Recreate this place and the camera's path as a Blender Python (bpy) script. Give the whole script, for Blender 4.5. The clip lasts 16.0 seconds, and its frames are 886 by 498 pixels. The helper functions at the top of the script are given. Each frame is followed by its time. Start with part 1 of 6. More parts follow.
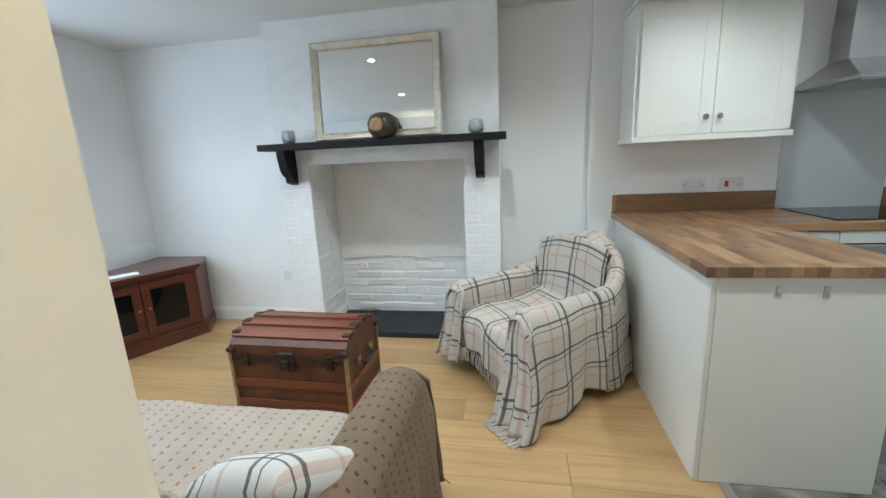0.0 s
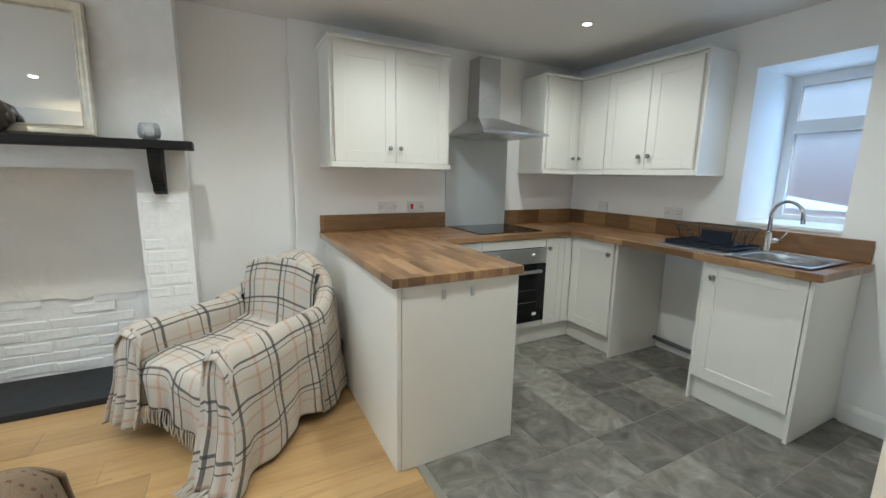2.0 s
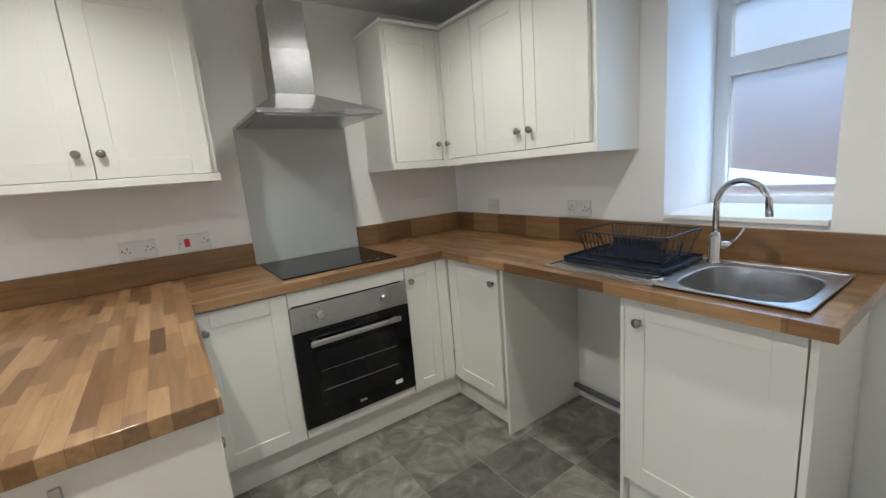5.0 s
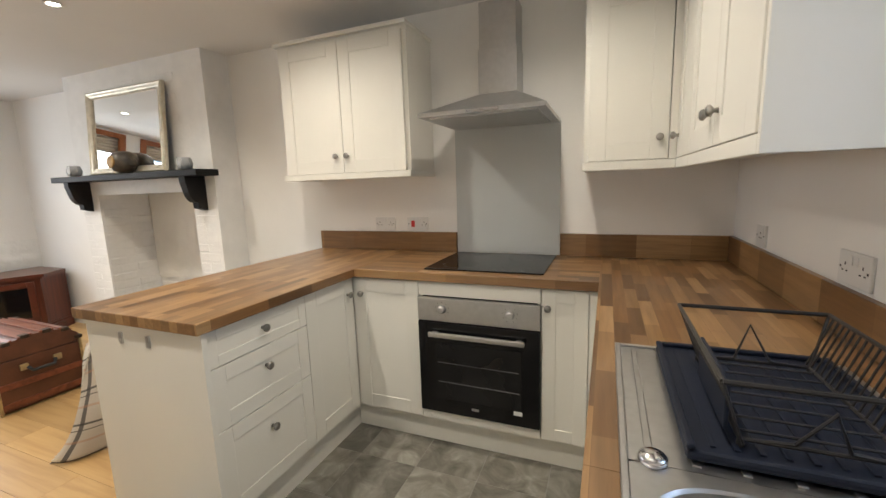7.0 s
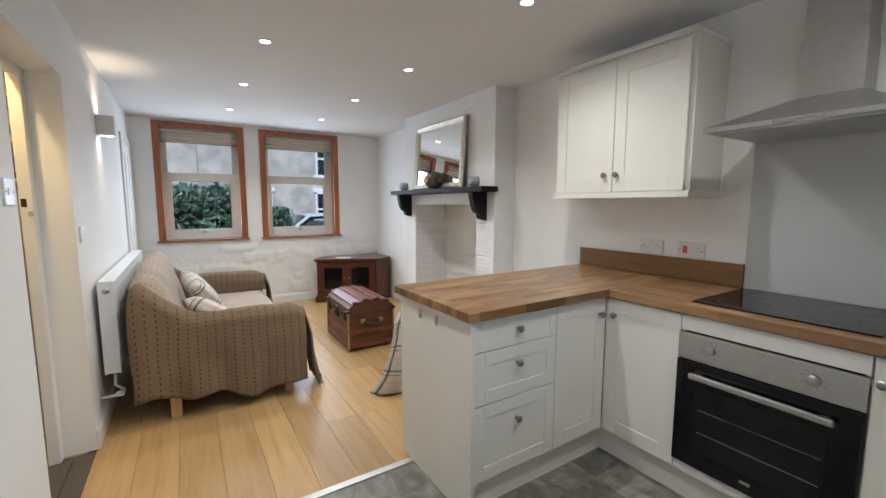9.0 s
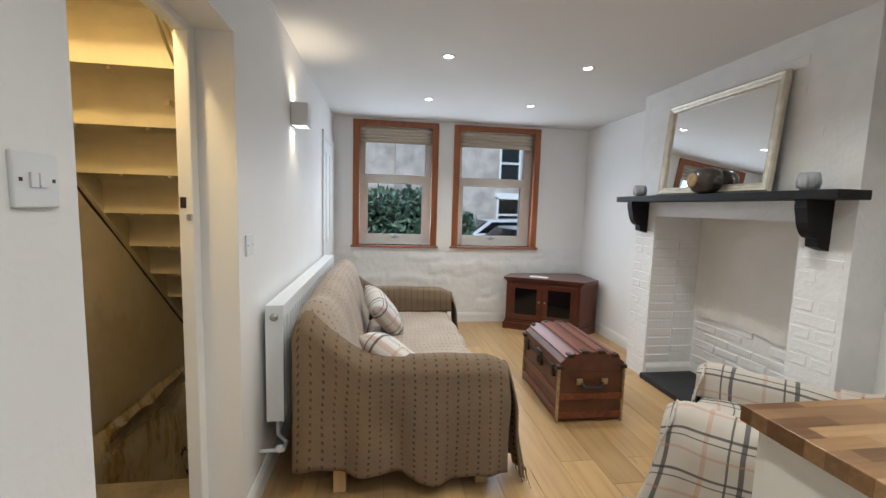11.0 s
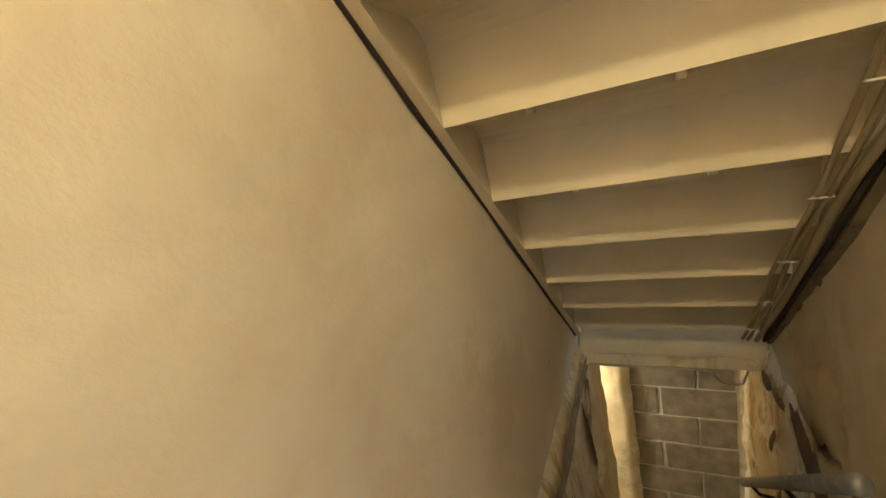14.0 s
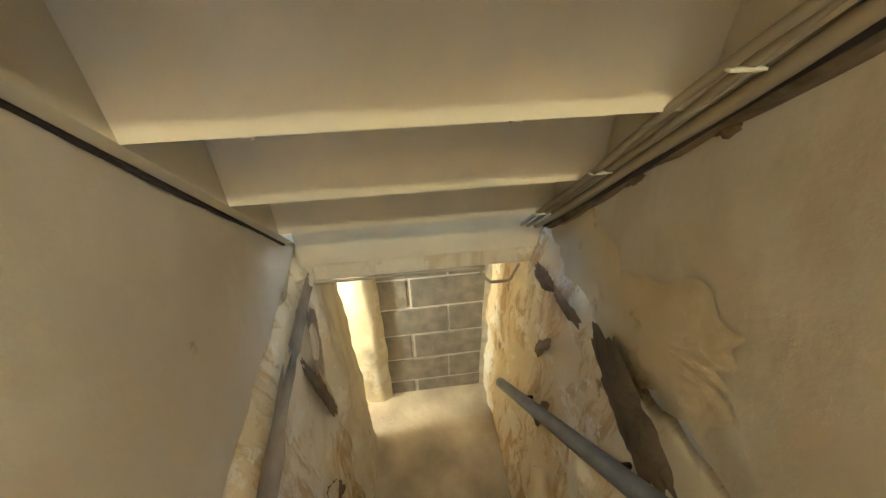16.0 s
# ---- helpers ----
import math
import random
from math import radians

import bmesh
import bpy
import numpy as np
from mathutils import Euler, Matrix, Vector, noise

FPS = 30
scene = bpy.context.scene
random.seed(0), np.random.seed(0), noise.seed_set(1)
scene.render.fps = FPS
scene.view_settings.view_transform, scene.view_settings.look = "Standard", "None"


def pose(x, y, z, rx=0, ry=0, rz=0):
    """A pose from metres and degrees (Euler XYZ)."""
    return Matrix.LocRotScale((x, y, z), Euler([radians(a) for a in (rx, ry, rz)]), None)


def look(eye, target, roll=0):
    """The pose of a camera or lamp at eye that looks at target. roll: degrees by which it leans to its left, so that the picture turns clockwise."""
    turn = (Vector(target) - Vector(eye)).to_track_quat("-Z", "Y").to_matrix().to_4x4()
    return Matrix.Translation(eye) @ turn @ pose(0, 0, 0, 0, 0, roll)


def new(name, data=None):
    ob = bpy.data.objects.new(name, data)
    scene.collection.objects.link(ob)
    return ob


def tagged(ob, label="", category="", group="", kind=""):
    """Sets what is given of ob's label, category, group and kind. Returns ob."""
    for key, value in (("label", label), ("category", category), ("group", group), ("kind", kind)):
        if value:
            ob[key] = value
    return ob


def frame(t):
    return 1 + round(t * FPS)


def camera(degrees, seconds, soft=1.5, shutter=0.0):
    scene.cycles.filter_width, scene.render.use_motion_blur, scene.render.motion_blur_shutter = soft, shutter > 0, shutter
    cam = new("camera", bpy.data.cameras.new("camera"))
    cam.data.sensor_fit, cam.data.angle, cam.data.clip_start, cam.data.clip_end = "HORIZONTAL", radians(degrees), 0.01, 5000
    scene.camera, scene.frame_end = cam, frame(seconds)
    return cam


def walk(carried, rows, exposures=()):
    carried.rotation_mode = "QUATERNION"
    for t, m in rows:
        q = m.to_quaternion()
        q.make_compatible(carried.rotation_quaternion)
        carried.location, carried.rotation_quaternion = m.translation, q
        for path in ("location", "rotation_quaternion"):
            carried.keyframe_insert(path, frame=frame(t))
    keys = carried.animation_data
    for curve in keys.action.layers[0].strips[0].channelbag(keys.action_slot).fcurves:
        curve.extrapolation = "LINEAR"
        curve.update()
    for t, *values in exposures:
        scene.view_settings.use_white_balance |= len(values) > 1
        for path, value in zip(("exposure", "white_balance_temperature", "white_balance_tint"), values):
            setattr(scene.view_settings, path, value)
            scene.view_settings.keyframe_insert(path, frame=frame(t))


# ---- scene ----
cam = camera(94.9, 16.0)
PATH = [
    (0, (-1.718, 0.144, 1.344), (-2.061, 2.067, 0.913), -2.7),
    (0.5, (-1.673, 0.111, 1.336), (-1.772, 2.07, 0.945), -0.4),
    (1, (-1.638, 0.13, 1.341), (-1.46, 2.09, 0.98), 0.5),
    (1.5, (-1.636, 0.136, 1.345), (-1.165, 2.049, 1.0), 0.2),
    (2, (-1.598, 0.177, 1.343), (-0.682, 1.919, 0.987), 1.1),
    (2.5, (-1.559, 0.23, 1.335), (-0.352, 1.783, 0.976), 1.6),
    (3, (-1.468, 0.343, 1.321), (-0.12, 1.779, 0.972), -1.2),
    (3.5, (-1.314, 0.581, 1.354), (0.047, 2.003, 1.002), -5.6),
    (6, (0.392, 0.785, 1.34), (0.78, 2.709, 0.953), -0.1),
    (6.5, (0.716, 0.796, 1.354), (0.385, 2.73, 0.966), -1.0),
    (7, (0.853, 0.844, 1.334), (0.109, 2.675, 1.023), -1.9),
    (7.5, (0.989, 0.816, 1.363), (-0.139, 2.447, 1.101), -3.2),
    (8, (1.018, 0.768, 1.355), (-0.415, 2.143, 1.117), -2.3),
    (10.5, (0.199, 0.813, 1.351), (-1.683, 1.457, 1.145), 1.7),
    (11, (-0.217, 0.845, 1.366), (-2.184, 1.14, 1.162), 1.7),
    (11.5, (-0.63, 0.778, 1.361), (-2.616, 0.659, 1.161), 0.6),
    (12, (-0.985, 0.637, 1.372), (-2.816, -0.142, 1.169), 0.4),
    (12.5, (-1.283, 0.414, 1.366), (-2.665, -1.008, 1.102), 0.4),
    (13, (-1.455, 0.115, 1.328), (-2.78, -1.35, 1.013), -2.6),
    (13.5, (-1.622, -0.135, 1.305), (-3.012, -1.52, 0.931), -8.6),
    (14, (-1.932, -0.32, 1.246), (-3.639, -1.243, 0.761), -12.5),
    (14.5, (-2.248, -0.373, 1.125), (-4.078, -0.581, 0.348), -8.0),
    (15, (-2.538, -0.428, 1.018), (-4.281, -0.384, 0.039), -6.6),
    (15.5, (-2.692, -0.431, 0.935), (-4.373, -0.168, -0.115), 3.4),
    (16, (-2.892, -0.375, 0.834), (-4.497, -0.189, -0.345), -1.2),
]
EXPOSE = [(0, 0.12, 5050, 0), (2.5, 0.08, 5500, 1), (3.5, 0.08, 5600, 2), (6, 0.08, 5850, 8), (7, 0.25, 6450, 9), (8, 0.15, 5800, 9), (10.5, -0.1, 5550, 7), (12, -0.12, 5950, 7),
          (12.5, -0.2, 5950, 8), (13, 0.55, 5650, 8), (13.5, 0.75, 5350, 8), (14, 0.95, 5050, 6), (14.5, 1.48, 5000, 5), (15, 1.72, 4950, 4), (16, 2.1, 4350, 3)]
walk(cam, [(t, look(eye, target, roll)) for t, eye, target, roll in PATH], EXPOSE)

# ---- light ----
CEIL = 2.335
world = bpy.data.worlds.new("sky")
scene.world = world
world.use_nodes = True
wn = world.node_tree.nodes
sky = wn.new("ShaderNodeTexSky")
sky.sky_type, sky.sun_disc = "NISHITA", False
sky.sun_elevation, sky.sun_rotation = radians(54), radians(117)
wn["Background"].inputs["Strength"].default_value = 0.15
world.node_tree.links.new(sky.outputs["Color"], wn["Background"].inputs["Color"])


def lamp(name, kind, m, energy, color, size=0.1, size_y=None, cone=None):
    data = bpy.data.lights.new(name, kind)
    data.energy, data.color = energy, color
    if kind == "AREA":
        data.size = size
        if size_y:
            data.shape, data.size_y = "RECTANGLE", size_y
    elif kind == "SUN":
        data.angle = size
    else:
        data.shadow_soft_size = size
    if cone:
        data.spot_size, data.spot_blend = radians(cone), 0.9
    ob = new(name, data)
    ob.matrix_world = m
    return ob


lamp("sun_lamp", "SUN", look((7.4, -3.7, 11.4), (0, 0, 0)), 4.4, (1.0, 0.96, 0.9), radians(3))
WARM = (1.0, 0.90, 0.76)
DAY = (0.88, 0.94, 1.0)
for yc in (0.99, 2.16):
    lamp("window_daylight", "AREA", look((-5.01, yc, 1.5), (-3.0, yc, 1.1)), 13, DAY, 0.75, 1.1)
lamp("window_daylight", "AREA", look((1.875, 1.415, 1.56), (0.5, 1.44, 1.40)), 2.0, (0.38, 0.62, 1.0), 0.42, 0.80)
SPOTS = [(-3.99, 1.24), (-3.99, 2.2), (-2.92, 1.25), (-2.92, 2.21), (-1.86, 1.25), (-1.86, 2.23), (-0.65, 1.25), (-0.65, 2.25), (0.55, 1.25), (0.55, 2.30)]
for sx, sy in SPOTS:
    lamp("downlight_lamp", "SPOT", look((sx, sy, CEIL - 0.02), (sx, sy, 0)), 35 if sx < -1 else 36 if sx < 0 else 30, WARM, 0.03, cone=128 if sx < -1 else 152)
lamp("wall_light_lamp", "SPOT", look((-2.88, 0.345, 1.93), (-2.88, 0.345, 3)), 4, (1, 0.72, 0.4), 0.02, cone=110)
lamp("wall_light_lamp", "SPOT", look((-2.88, 0.345, 1.85), (-2.88, 0.345, 0)), 4, (1, 0.72, 0.4), 0.02, cone=90)
lamp("cellar_lamp", "POINT", pose(-1.40, -0.10, 2.42), 40, (1.0, 0.69, 0.30), 0.06)
lamp("cellar_lamp", "POINT", pose(-4.25, -1.45, -0.35), 32, (1.0, 0.76, 0.42), 0.05)


# ---- materials ----
def material(name, color, rough=0.6, metal=0.0, vary=0.06, scale=6.0, fine=0.0, bump=0.0, bump_scale=60.0, spec=0.5, coat=0.0):
    """A plain surface: colour with a broad and a fine variation, and a fine relief."""
    m = bpy.data.materials.new(name)
    m.use_nodes = True
    n, k = m.node_tree.nodes, m.node_tree.links
    b = n["Principled BSDF"]
    b.inputs["Roughness"].default_value, b.inputs["Metallic"].default_value = rough, metal
    b.inputs["Specular IOR Level"].default_value = spec
    b.inputs["Coat Weight"].default_value = coat
    co = n.new("ShaderNodeTexCoord")
    tx = n.new("ShaderNodeTexNoise")
    tx.inputs["Scale"].default_value, tx.inputs["Detail"].default_value = scale, 6
    k.new(co.outputs["Object"], tx.inputs["Vector"])
    ramp = n.new("ShaderNodeValToRGB")
    lo = [max(0, c * (1 - vary)) for c in color]
    hi = [min(1, c * (1 + vary)) for c in color]
    ramp.color_ramp.elements[0].color, ramp.color_ramp.elements[1].color = (*lo, 1), (*hi, 1)
    ramp.color_ramp.elements[0].position, ramp.color_ramp.elements[1].position = 0.3, 0.7
    k.new(tx.outputs["Fac"], ramp.inputs["Fac"])
    k.new(ramp.outputs["Color"], b.inputs["Base Color"])
    if bump:
        bt = n.new("ShaderNodeTexNoise")
        bt.inputs["Scale"].default_value, bt.inputs["Detail"].default_value = bump_scale, 4
        k.new(co.outputs["Object"], bt.inputs["Vector"])
        bp = n.new("ShaderNodeBump")
        bp.inputs["Strength"].default_value, bp.inputs["Distance"].default_value = bump, 0.01
        k.new(bt.outputs["Fac"], bp.inputs["Height"])
        k.new(bp.outputs["Normal"], b.inputs["Normal"])
    return m


def node_of(m, kind):
    return m.node_tree.nodes.new(kind)


def ramp_on(m, fac, stops, interp="LINEAR"):
    r = node_of(m, "ShaderNodeValToRGB")
    r.color_ramp.interpolation = interp
    els = r.color_ramp.elements
    while len(els) < len(stops):
        els.new(0.5)
    for e, (p, c) in zip(els, stops):
        e.position, e.color = p, (*c, 1)
    m.node_tree.links.new(fac, r.inputs["Fac"])
    return r.outputs["Color"]


def mix_on(m, mode, fac, a, b):
    x = node_of(m, "ShaderNodeMix")
    x.data_type, x.blend_type = "RGBA", mode
    for sock, v in ((x.inputs[0], fac), (x.inputs[6], a), (x.inputs[7], b)):
        if isinstance(v, (int, float)):
            sock.default_value = v
        elif isinstance(v, tuple):
            sock.default_value = (*v, 1)
        else:
            m.node_tree.links.new(v, sock)
    return x.outputs[2]


def math_on(m, op, a, b=0.0, c=0.0):
    x = node_of(m, "ShaderNodeMath")
    x.operation = op
    for sock, v in zip(x.inputs, (a, b, c)):
        if isinstance(v, (int, float)):
            sock.default_value = v
        else:
            m.node_tree.links.new(v, sock)
    return x.outputs[0]


def coords(m, which="Object", scale=(1, 1, 1), turn=(0, 0, 0)):
    co = node_of(m, "ShaderNodeTexCoord")
    mp = node_of(m, "ShaderNodeMapping")
    mp.inputs["Scale"].default_value, mp.inputs["Rotation"].default_value = scale, turn
    m.node_tree.links.new(co.outputs[which], mp.inputs["Vector"])
    return mp.outputs["Vector"]


def tex(m, kind, vec, **inputs):
    t = node_of(m, kind)
    m.node_tree.links.new(vec, t.inputs["Vector"])
    for key, v in inputs.items():
        t.inputs[key].default_value = v
    return t


def set_base(m, color):
    m.node_tree.links.new(color, m.node_tree.nodes["Principled BSDF"].inputs["Base Color"])


def set_bump(m, height, strength=0.3, distance=0.01):
    bp = node_of(m, "ShaderNodeBump")
    bp.inputs["Strength"].default_value, bp.inputs["Distance"].default_value = strength, distance
    m.node_tree.links.new(height, bp.inputs["Height"])
    m.node_tree.links.new(bp.outputs["Normal"], m.node_tree.nodes["Principled BSDF"].inputs["Normal"])


def wood_material(name, dark, light, along="X", rough=0.45, by_object=0.25, grain=1.0, coat=0.0, knots=None):
    """Timber with grain along one axis; each object takes its own shade."""
    m = material(name, light, rough=rough, coat=coat)
    s = {"X": (1.2, 22, 22), "Y": (22, 1.2, 22), "Z": (22, 22, 1.2)}[along]
    info = node_of(m, "ShaderNodeObjectInfo")
    vec = coords(m, "Object", tuple(v * grain for v in s))
    add = node_of(m, "ShaderNodeVectorMath")
    m.node_tree.links.new(vec, add.inputs[0])
    comb = node_of(m, "ShaderNodeCombineXYZ")
    r20 = math_on(m, "MULTIPLY", info.outputs["Random"], 40.0)
    for i in range(3):
        m.node_tree.links.new(r20, comb.inputs[i])
    m.node_tree.links.new(comb.outputs[0], add.inputs[1])
    fine = tex(m, "ShaderNodeTexNoise", add.outputs[0], Scale=1.0, Detail=8.0, Roughness=0.65, Distortion=0.6)
    col = ramp_on(m, fine.outputs["Fac"], [(0.28, dark), (0.5, tuple((a + 2 * b) / 3 for a, b in zip(dark, light))), (0.72, light)])
    shade = ramp_on(m, info.outputs["Random"], [(0, (1 - by_object,) * 3), (1, (1, 1, 1))])
    out = mix_on(m, "MULTIPLY", 1.0, col, shade)
    if knots:
        kv = node_of(m, "ShaderNodeVectorMath")
        m.node_tree.links.new(coords(m, "Object", (2.2, 7.5, 7.5)), kv.inputs[0])
        m.node_tree.links.new(comb.outputs[0], kv.inputs[1])
        kn = tex(m, "ShaderNodeTexNoise", kv.outputs[0], Scale=1.0, Detail=5.0, Roughness=0.7, Distortion=0.9)
        out = mix_on(m, "MIX", ramp_on(m, kn.outputs["Fac"], [(0.66, (0, 0, 0)), (0.75, (0.75, 0.75, 0.75))]), out, knots)
    set_base(m, out)
    set_bump(m, fine.outputs["Fac"], 0.12, 0.004)
    return m


WHITE = material("white_wall_paint", (0.83, 0.82, 0.80), 0.75, vary=0.02, scale=2.5, bump=0.12, bump_scale=35)
ROUGHWHITE = material("white_painted_stone", (0.80, 0.80, 0.78), 0.7, vary=0.03, scale=4, bump=0.6, bump_scale=18)
BRICKWHITE = material("white_painted_brick", (0.80, 0.79, 0.77), 0.65, vary=0.04, scale=9, bump=0.3, bump_scale=40)
CEILING = material("white_ceiling_paint", (0.72, 0.71, 0.69), 0.85, vary=0.015, scale=2, bump=0.05)
GLOSSWHITE = material("white_gloss_paint", (0.80, 0.79, 0.76), 0.35, vary=0.03, scale=5, bump=0.05, bump_scale=25)
CREAM = material("cream_cabinet_paint", (0.77, 0.755, 0.70), 0.38, vary=0.015, scale=3, bump=0.03, bump_scale=90)
PLASTICWHITE = material("white_plastic", (0.72, 0.72, 0.71), 0.35, vary=0.01)
RADIATOR = material("white_enamel", (0.80, 0.82, 0.83), 0.3, vary=0.01)
STEEL = material("brushed_steel", (0.52, 0.52, 0.52), 0.32, 1.0, vary=0.05, scale=40, bump=0.03, bump_scale=200)
CHROME = material("polished_chrome", (0.75, 0.75, 0.76), 0.1, 1.0, vary=0.02)
KNOBMETAL = material("pewter_knob_metal", (0.34, 0.33, 0.31), 0.3, 1.0, vary=0.05)
BLACKGLASS = material("black_glass", (0.005, 0.005, 0.006), 0.06, vary=0.0, spec=0.35)
OVENGLASS = material("dark_oven_glass", (0.010, 0.010, 0.011), 0.12, vary=0.1, spec=0.35)
SPLASHGLASS = material("grey_back_painted_glass", (0.54, 0.57, 0.58), 0.12, vary=0.01)
BLACKPAINT = material("black_satin_paint", (0.010, 0.009, 0.009), 0.55, vary=0.2, scale=20, bump=0.1, spec=0.25)
SLATE = material("black_slate", (0.014, 0.015, 0.017), 0.6, vary=0.3, scale=12, bump=0.4, bump_scale=20)
SILVER = material("silver_gilt_frame", (0.66, 0.61, 0.50), 0.36, 0.75, vary=0.12, scale=20)
MIRROR = material("mirror_glass", (0.88, 0.89, 0.88), 0.01, 1.0, vary=0.0)
NAVY = material("navy_plastic", (0.007, 0.011, 0.024), 0.55, vary=0.1, spec=0.3)
BLACKWIRE = material("black_coated_wire", (0.02, 0.018, 0.017), 0.4, vary=0.1)
RUBBER = material("dark_grey_rubber", (0.03, 0.03, 0.032), 0.7, vary=0.1)
RED = material("red_switch", (0.60, 0.03, 0.03), 0.4, vary=0.0)
MAHOG = wood_material("dark_mahogany", (0.035, 0.009, 0.006), (0.12, 0.028, 0.014), "X", 0.3, 0.0, coat=0.3)
MAHOGZ = wood_material("dark_mahogany_upright", (0.035, 0.009, 0.006), (0.12, 0.028, 0.014), "Z", 0.3, 0.0, coat=0.3)
TRUNKRED = material("oxblood_trunk_canvas", (0.095, 0.034, 0.016), 0.42, vary=0.35, scale=8, bump=0.2, bump_scale=60)
TRUNKSLAT = wood_material("worn_trunk_slat", (0.075, 0.019, 0.009), (0.22, 0.066, 0.029), "X", 0.4, 0.15)
TRUNKIRON = material("worn_iron_trim", (0.05, 0.035, 0.026), 0.5, 0.6, vary=0.4, scale=25, bump=0.3)
BRASS = material("worn_brass", (0.42, 0.33, 0.18), 0.45, 0.8, vary=0.3, scale=30)
REDWOOD = wood_material("varnished_redwood", (0.17, 0.048, 0.015), (0.40, 0.135, 0.043), "Z", 0.35, 0.1)
SASHPAINT = material("cream_sash_paint", (0.80, 0.77, 0.70), 0.4, vary=0.03, scale=10)
BLINDCLOTH = material("beige_roman_blind_cloth", (0.55, 0.49, 0.40), 0.9, vary=0.06, scale=60, bump=0.3, bump_scale=300)
OAK = wood_material("light_oak_laminate", (0.37, 0.222, 0.090), (0.53, 0.352, 0.160), "X", 0.33, 0.2, knots=(0.19, 0.095, 0.035))
LEGWOOD = wood_material("pale_beech", (0.45, 0.28, 0.13), (0.6, 0.42, 0.22), "Z", 0.4, 0.0)
OLDPINE = wood_material("old_pine_board", (0.20, 0.11, 0.028), (0.46, 0.29, 0.085), "Z", 0.55, 0.3)
FLOORSUB = material("dark_underlay", (0.10, 0.08, 0.06), 0.9)
ALU = material("aluminium_strip", (0.6, 0.6, 0.58), 0.35, 1.0, vary=0.05)
CEMENT = material("worn_cement", (0.34, 0.275, 0.18), 0.9, vary=0.35, scale=3.5, bump=0.5, bump_scale=30)
CABLE = material("grey_cable", (0.34, 0.28, 0.17), 0.6, vary=0.1)
PIPEGREY = material("grey_painted_pipe", (0.16, 0.16, 0.17), 0.45, 0.3, vary=0.25, scale=20)
WEATHERED = wood_material("weathered_grey_batten", (0.085, 0.058, 0.028), (0.30, 0.22, 0.115), "X", 0.8, 0.3, grain=0.8)
# dark brown of knot and cable; also paints the shade in the string's gap
SHADEBROWN = material("gap_shade_and_knot_brown", (0.03, 0.02, 0.015), 0.9, vary=0.4, scale=10)
CERAMIC = material("dark_glazed_pottery", (0.055, 0.045, 0.035), 0.35, vary=0.5, scale=25)
GOLDCLAY = material("ochre_pottery_spot", (0.28, 0.17, 0.06), 0.5, vary=0.4, scale=30)
SMOKEGLASS = material("grey_pressed_glass", (0.34, 0.35, 0.36), 0.25, vary=0.1)
PAPER = material("white_paper", (0.8, 0.8, 0.78), 0.8, vary=0.02)

# clear and frosted glass
GLASS = material("window_glass", (0.93, 0.96, 0.97), 0.07, vary=0.0)
GLASS.node_tree.nodes["Principled BSDF"].inputs["Transmission Weight"].default_value = 1.0
GLASS.node_tree.nodes["Principled BSDF"].inputs["IOR"].default_value = 1.1
FROST = material("frosted_window_glass", (0.95, 0.96, 0.98), 0.85, vary=0.0)
FROST.node_tree.nodes["Principled BSDF"].inputs["Transmission Weight"].default_value = 1.0
FROST.node_tree.nodes["Principled BSDF"].inputs["IOR"].default_value = 1.4
FPLASTER = material("cream_lime_plaster", (0.76, 0.735, 0.68), 0.85, vary=0.05, scale=3, bump=0.6, bump_scale=14)
GLOW = bpy.data.materials.new("lit_lamp_glass")
GLOW.use_nodes = True
GLOW.node_tree.nodes["Principled BSDF"].inputs["Emission Color"].default_value = (1, 0.93, 0.8, 1)
GLOW.node_tree.nodes["Principled BSDF"].inputs["Emission Strength"].default_value = 14


def worktop_material(name, along):
    """Oiled block worktop: staves of differing brown, butted end to end."""
    m = material(name, (0.3, 0.15, 0.06), 0.3, coat=0.15)
    turn = (0, 0, 0) if along == "X" else (0, 0, radians(90))
    vec = coords(m, "Object", (1, 1, 1), turn)
    br = tex(m, "ShaderNodeTexBrick", vec, Scale=1.0)
    br.inputs["Brick Width"].default_value, br.inputs["Row Height"].default_value = 0.25, 0.040
    br.inputs["Mortar Size"].default_value, br.inputs["Bias"].default_value = 0.0004, 0.0
    br.inputs["Color1"].default_value, br.inputs["Color2"].default_value = (0, 0, 0, 1), (1, 1, 1, 1)
    br.inputs["Mortar"].default_value = (0.1, 0.1, 0.1, 1)
    br.offset, br.squash = 0.37, 1.0
    stave = ramp_on(m, br.outputs["Color"], [(0.0, (0.105, 0.054, 0.022)), (0.22, (0.235, 0.122, 0.048)), (0.45, (0.215, 0.124, 0.058)), (0.7, (0.29, 0.165, 0.070)), (1.0, (0.39, 0.24, 0.115))])
    gv = coords(m, "Object", (4, 60, 60) if along == "X" else (60, 4, 60))
    gr = tex(m, "ShaderNodeTexNoise", gv, Scale=1.0, Detail=6.0, Roughness=0.6)
    g = ramp_on(m, gr.outputs["Fac"], [(0.3, (0.72, 0.70, 0.68)), (0.7, (1.1, 1.1, 1.1))])
    set_base(m, mix_on(m, "MULTIPLY", 1.0, stave, g))
    return m


WORKTOPX = worktop_material("block_worktop_lengthwise", "X")
WORKTOPY = worktop_material("block_worktop_crosswise", "Y")


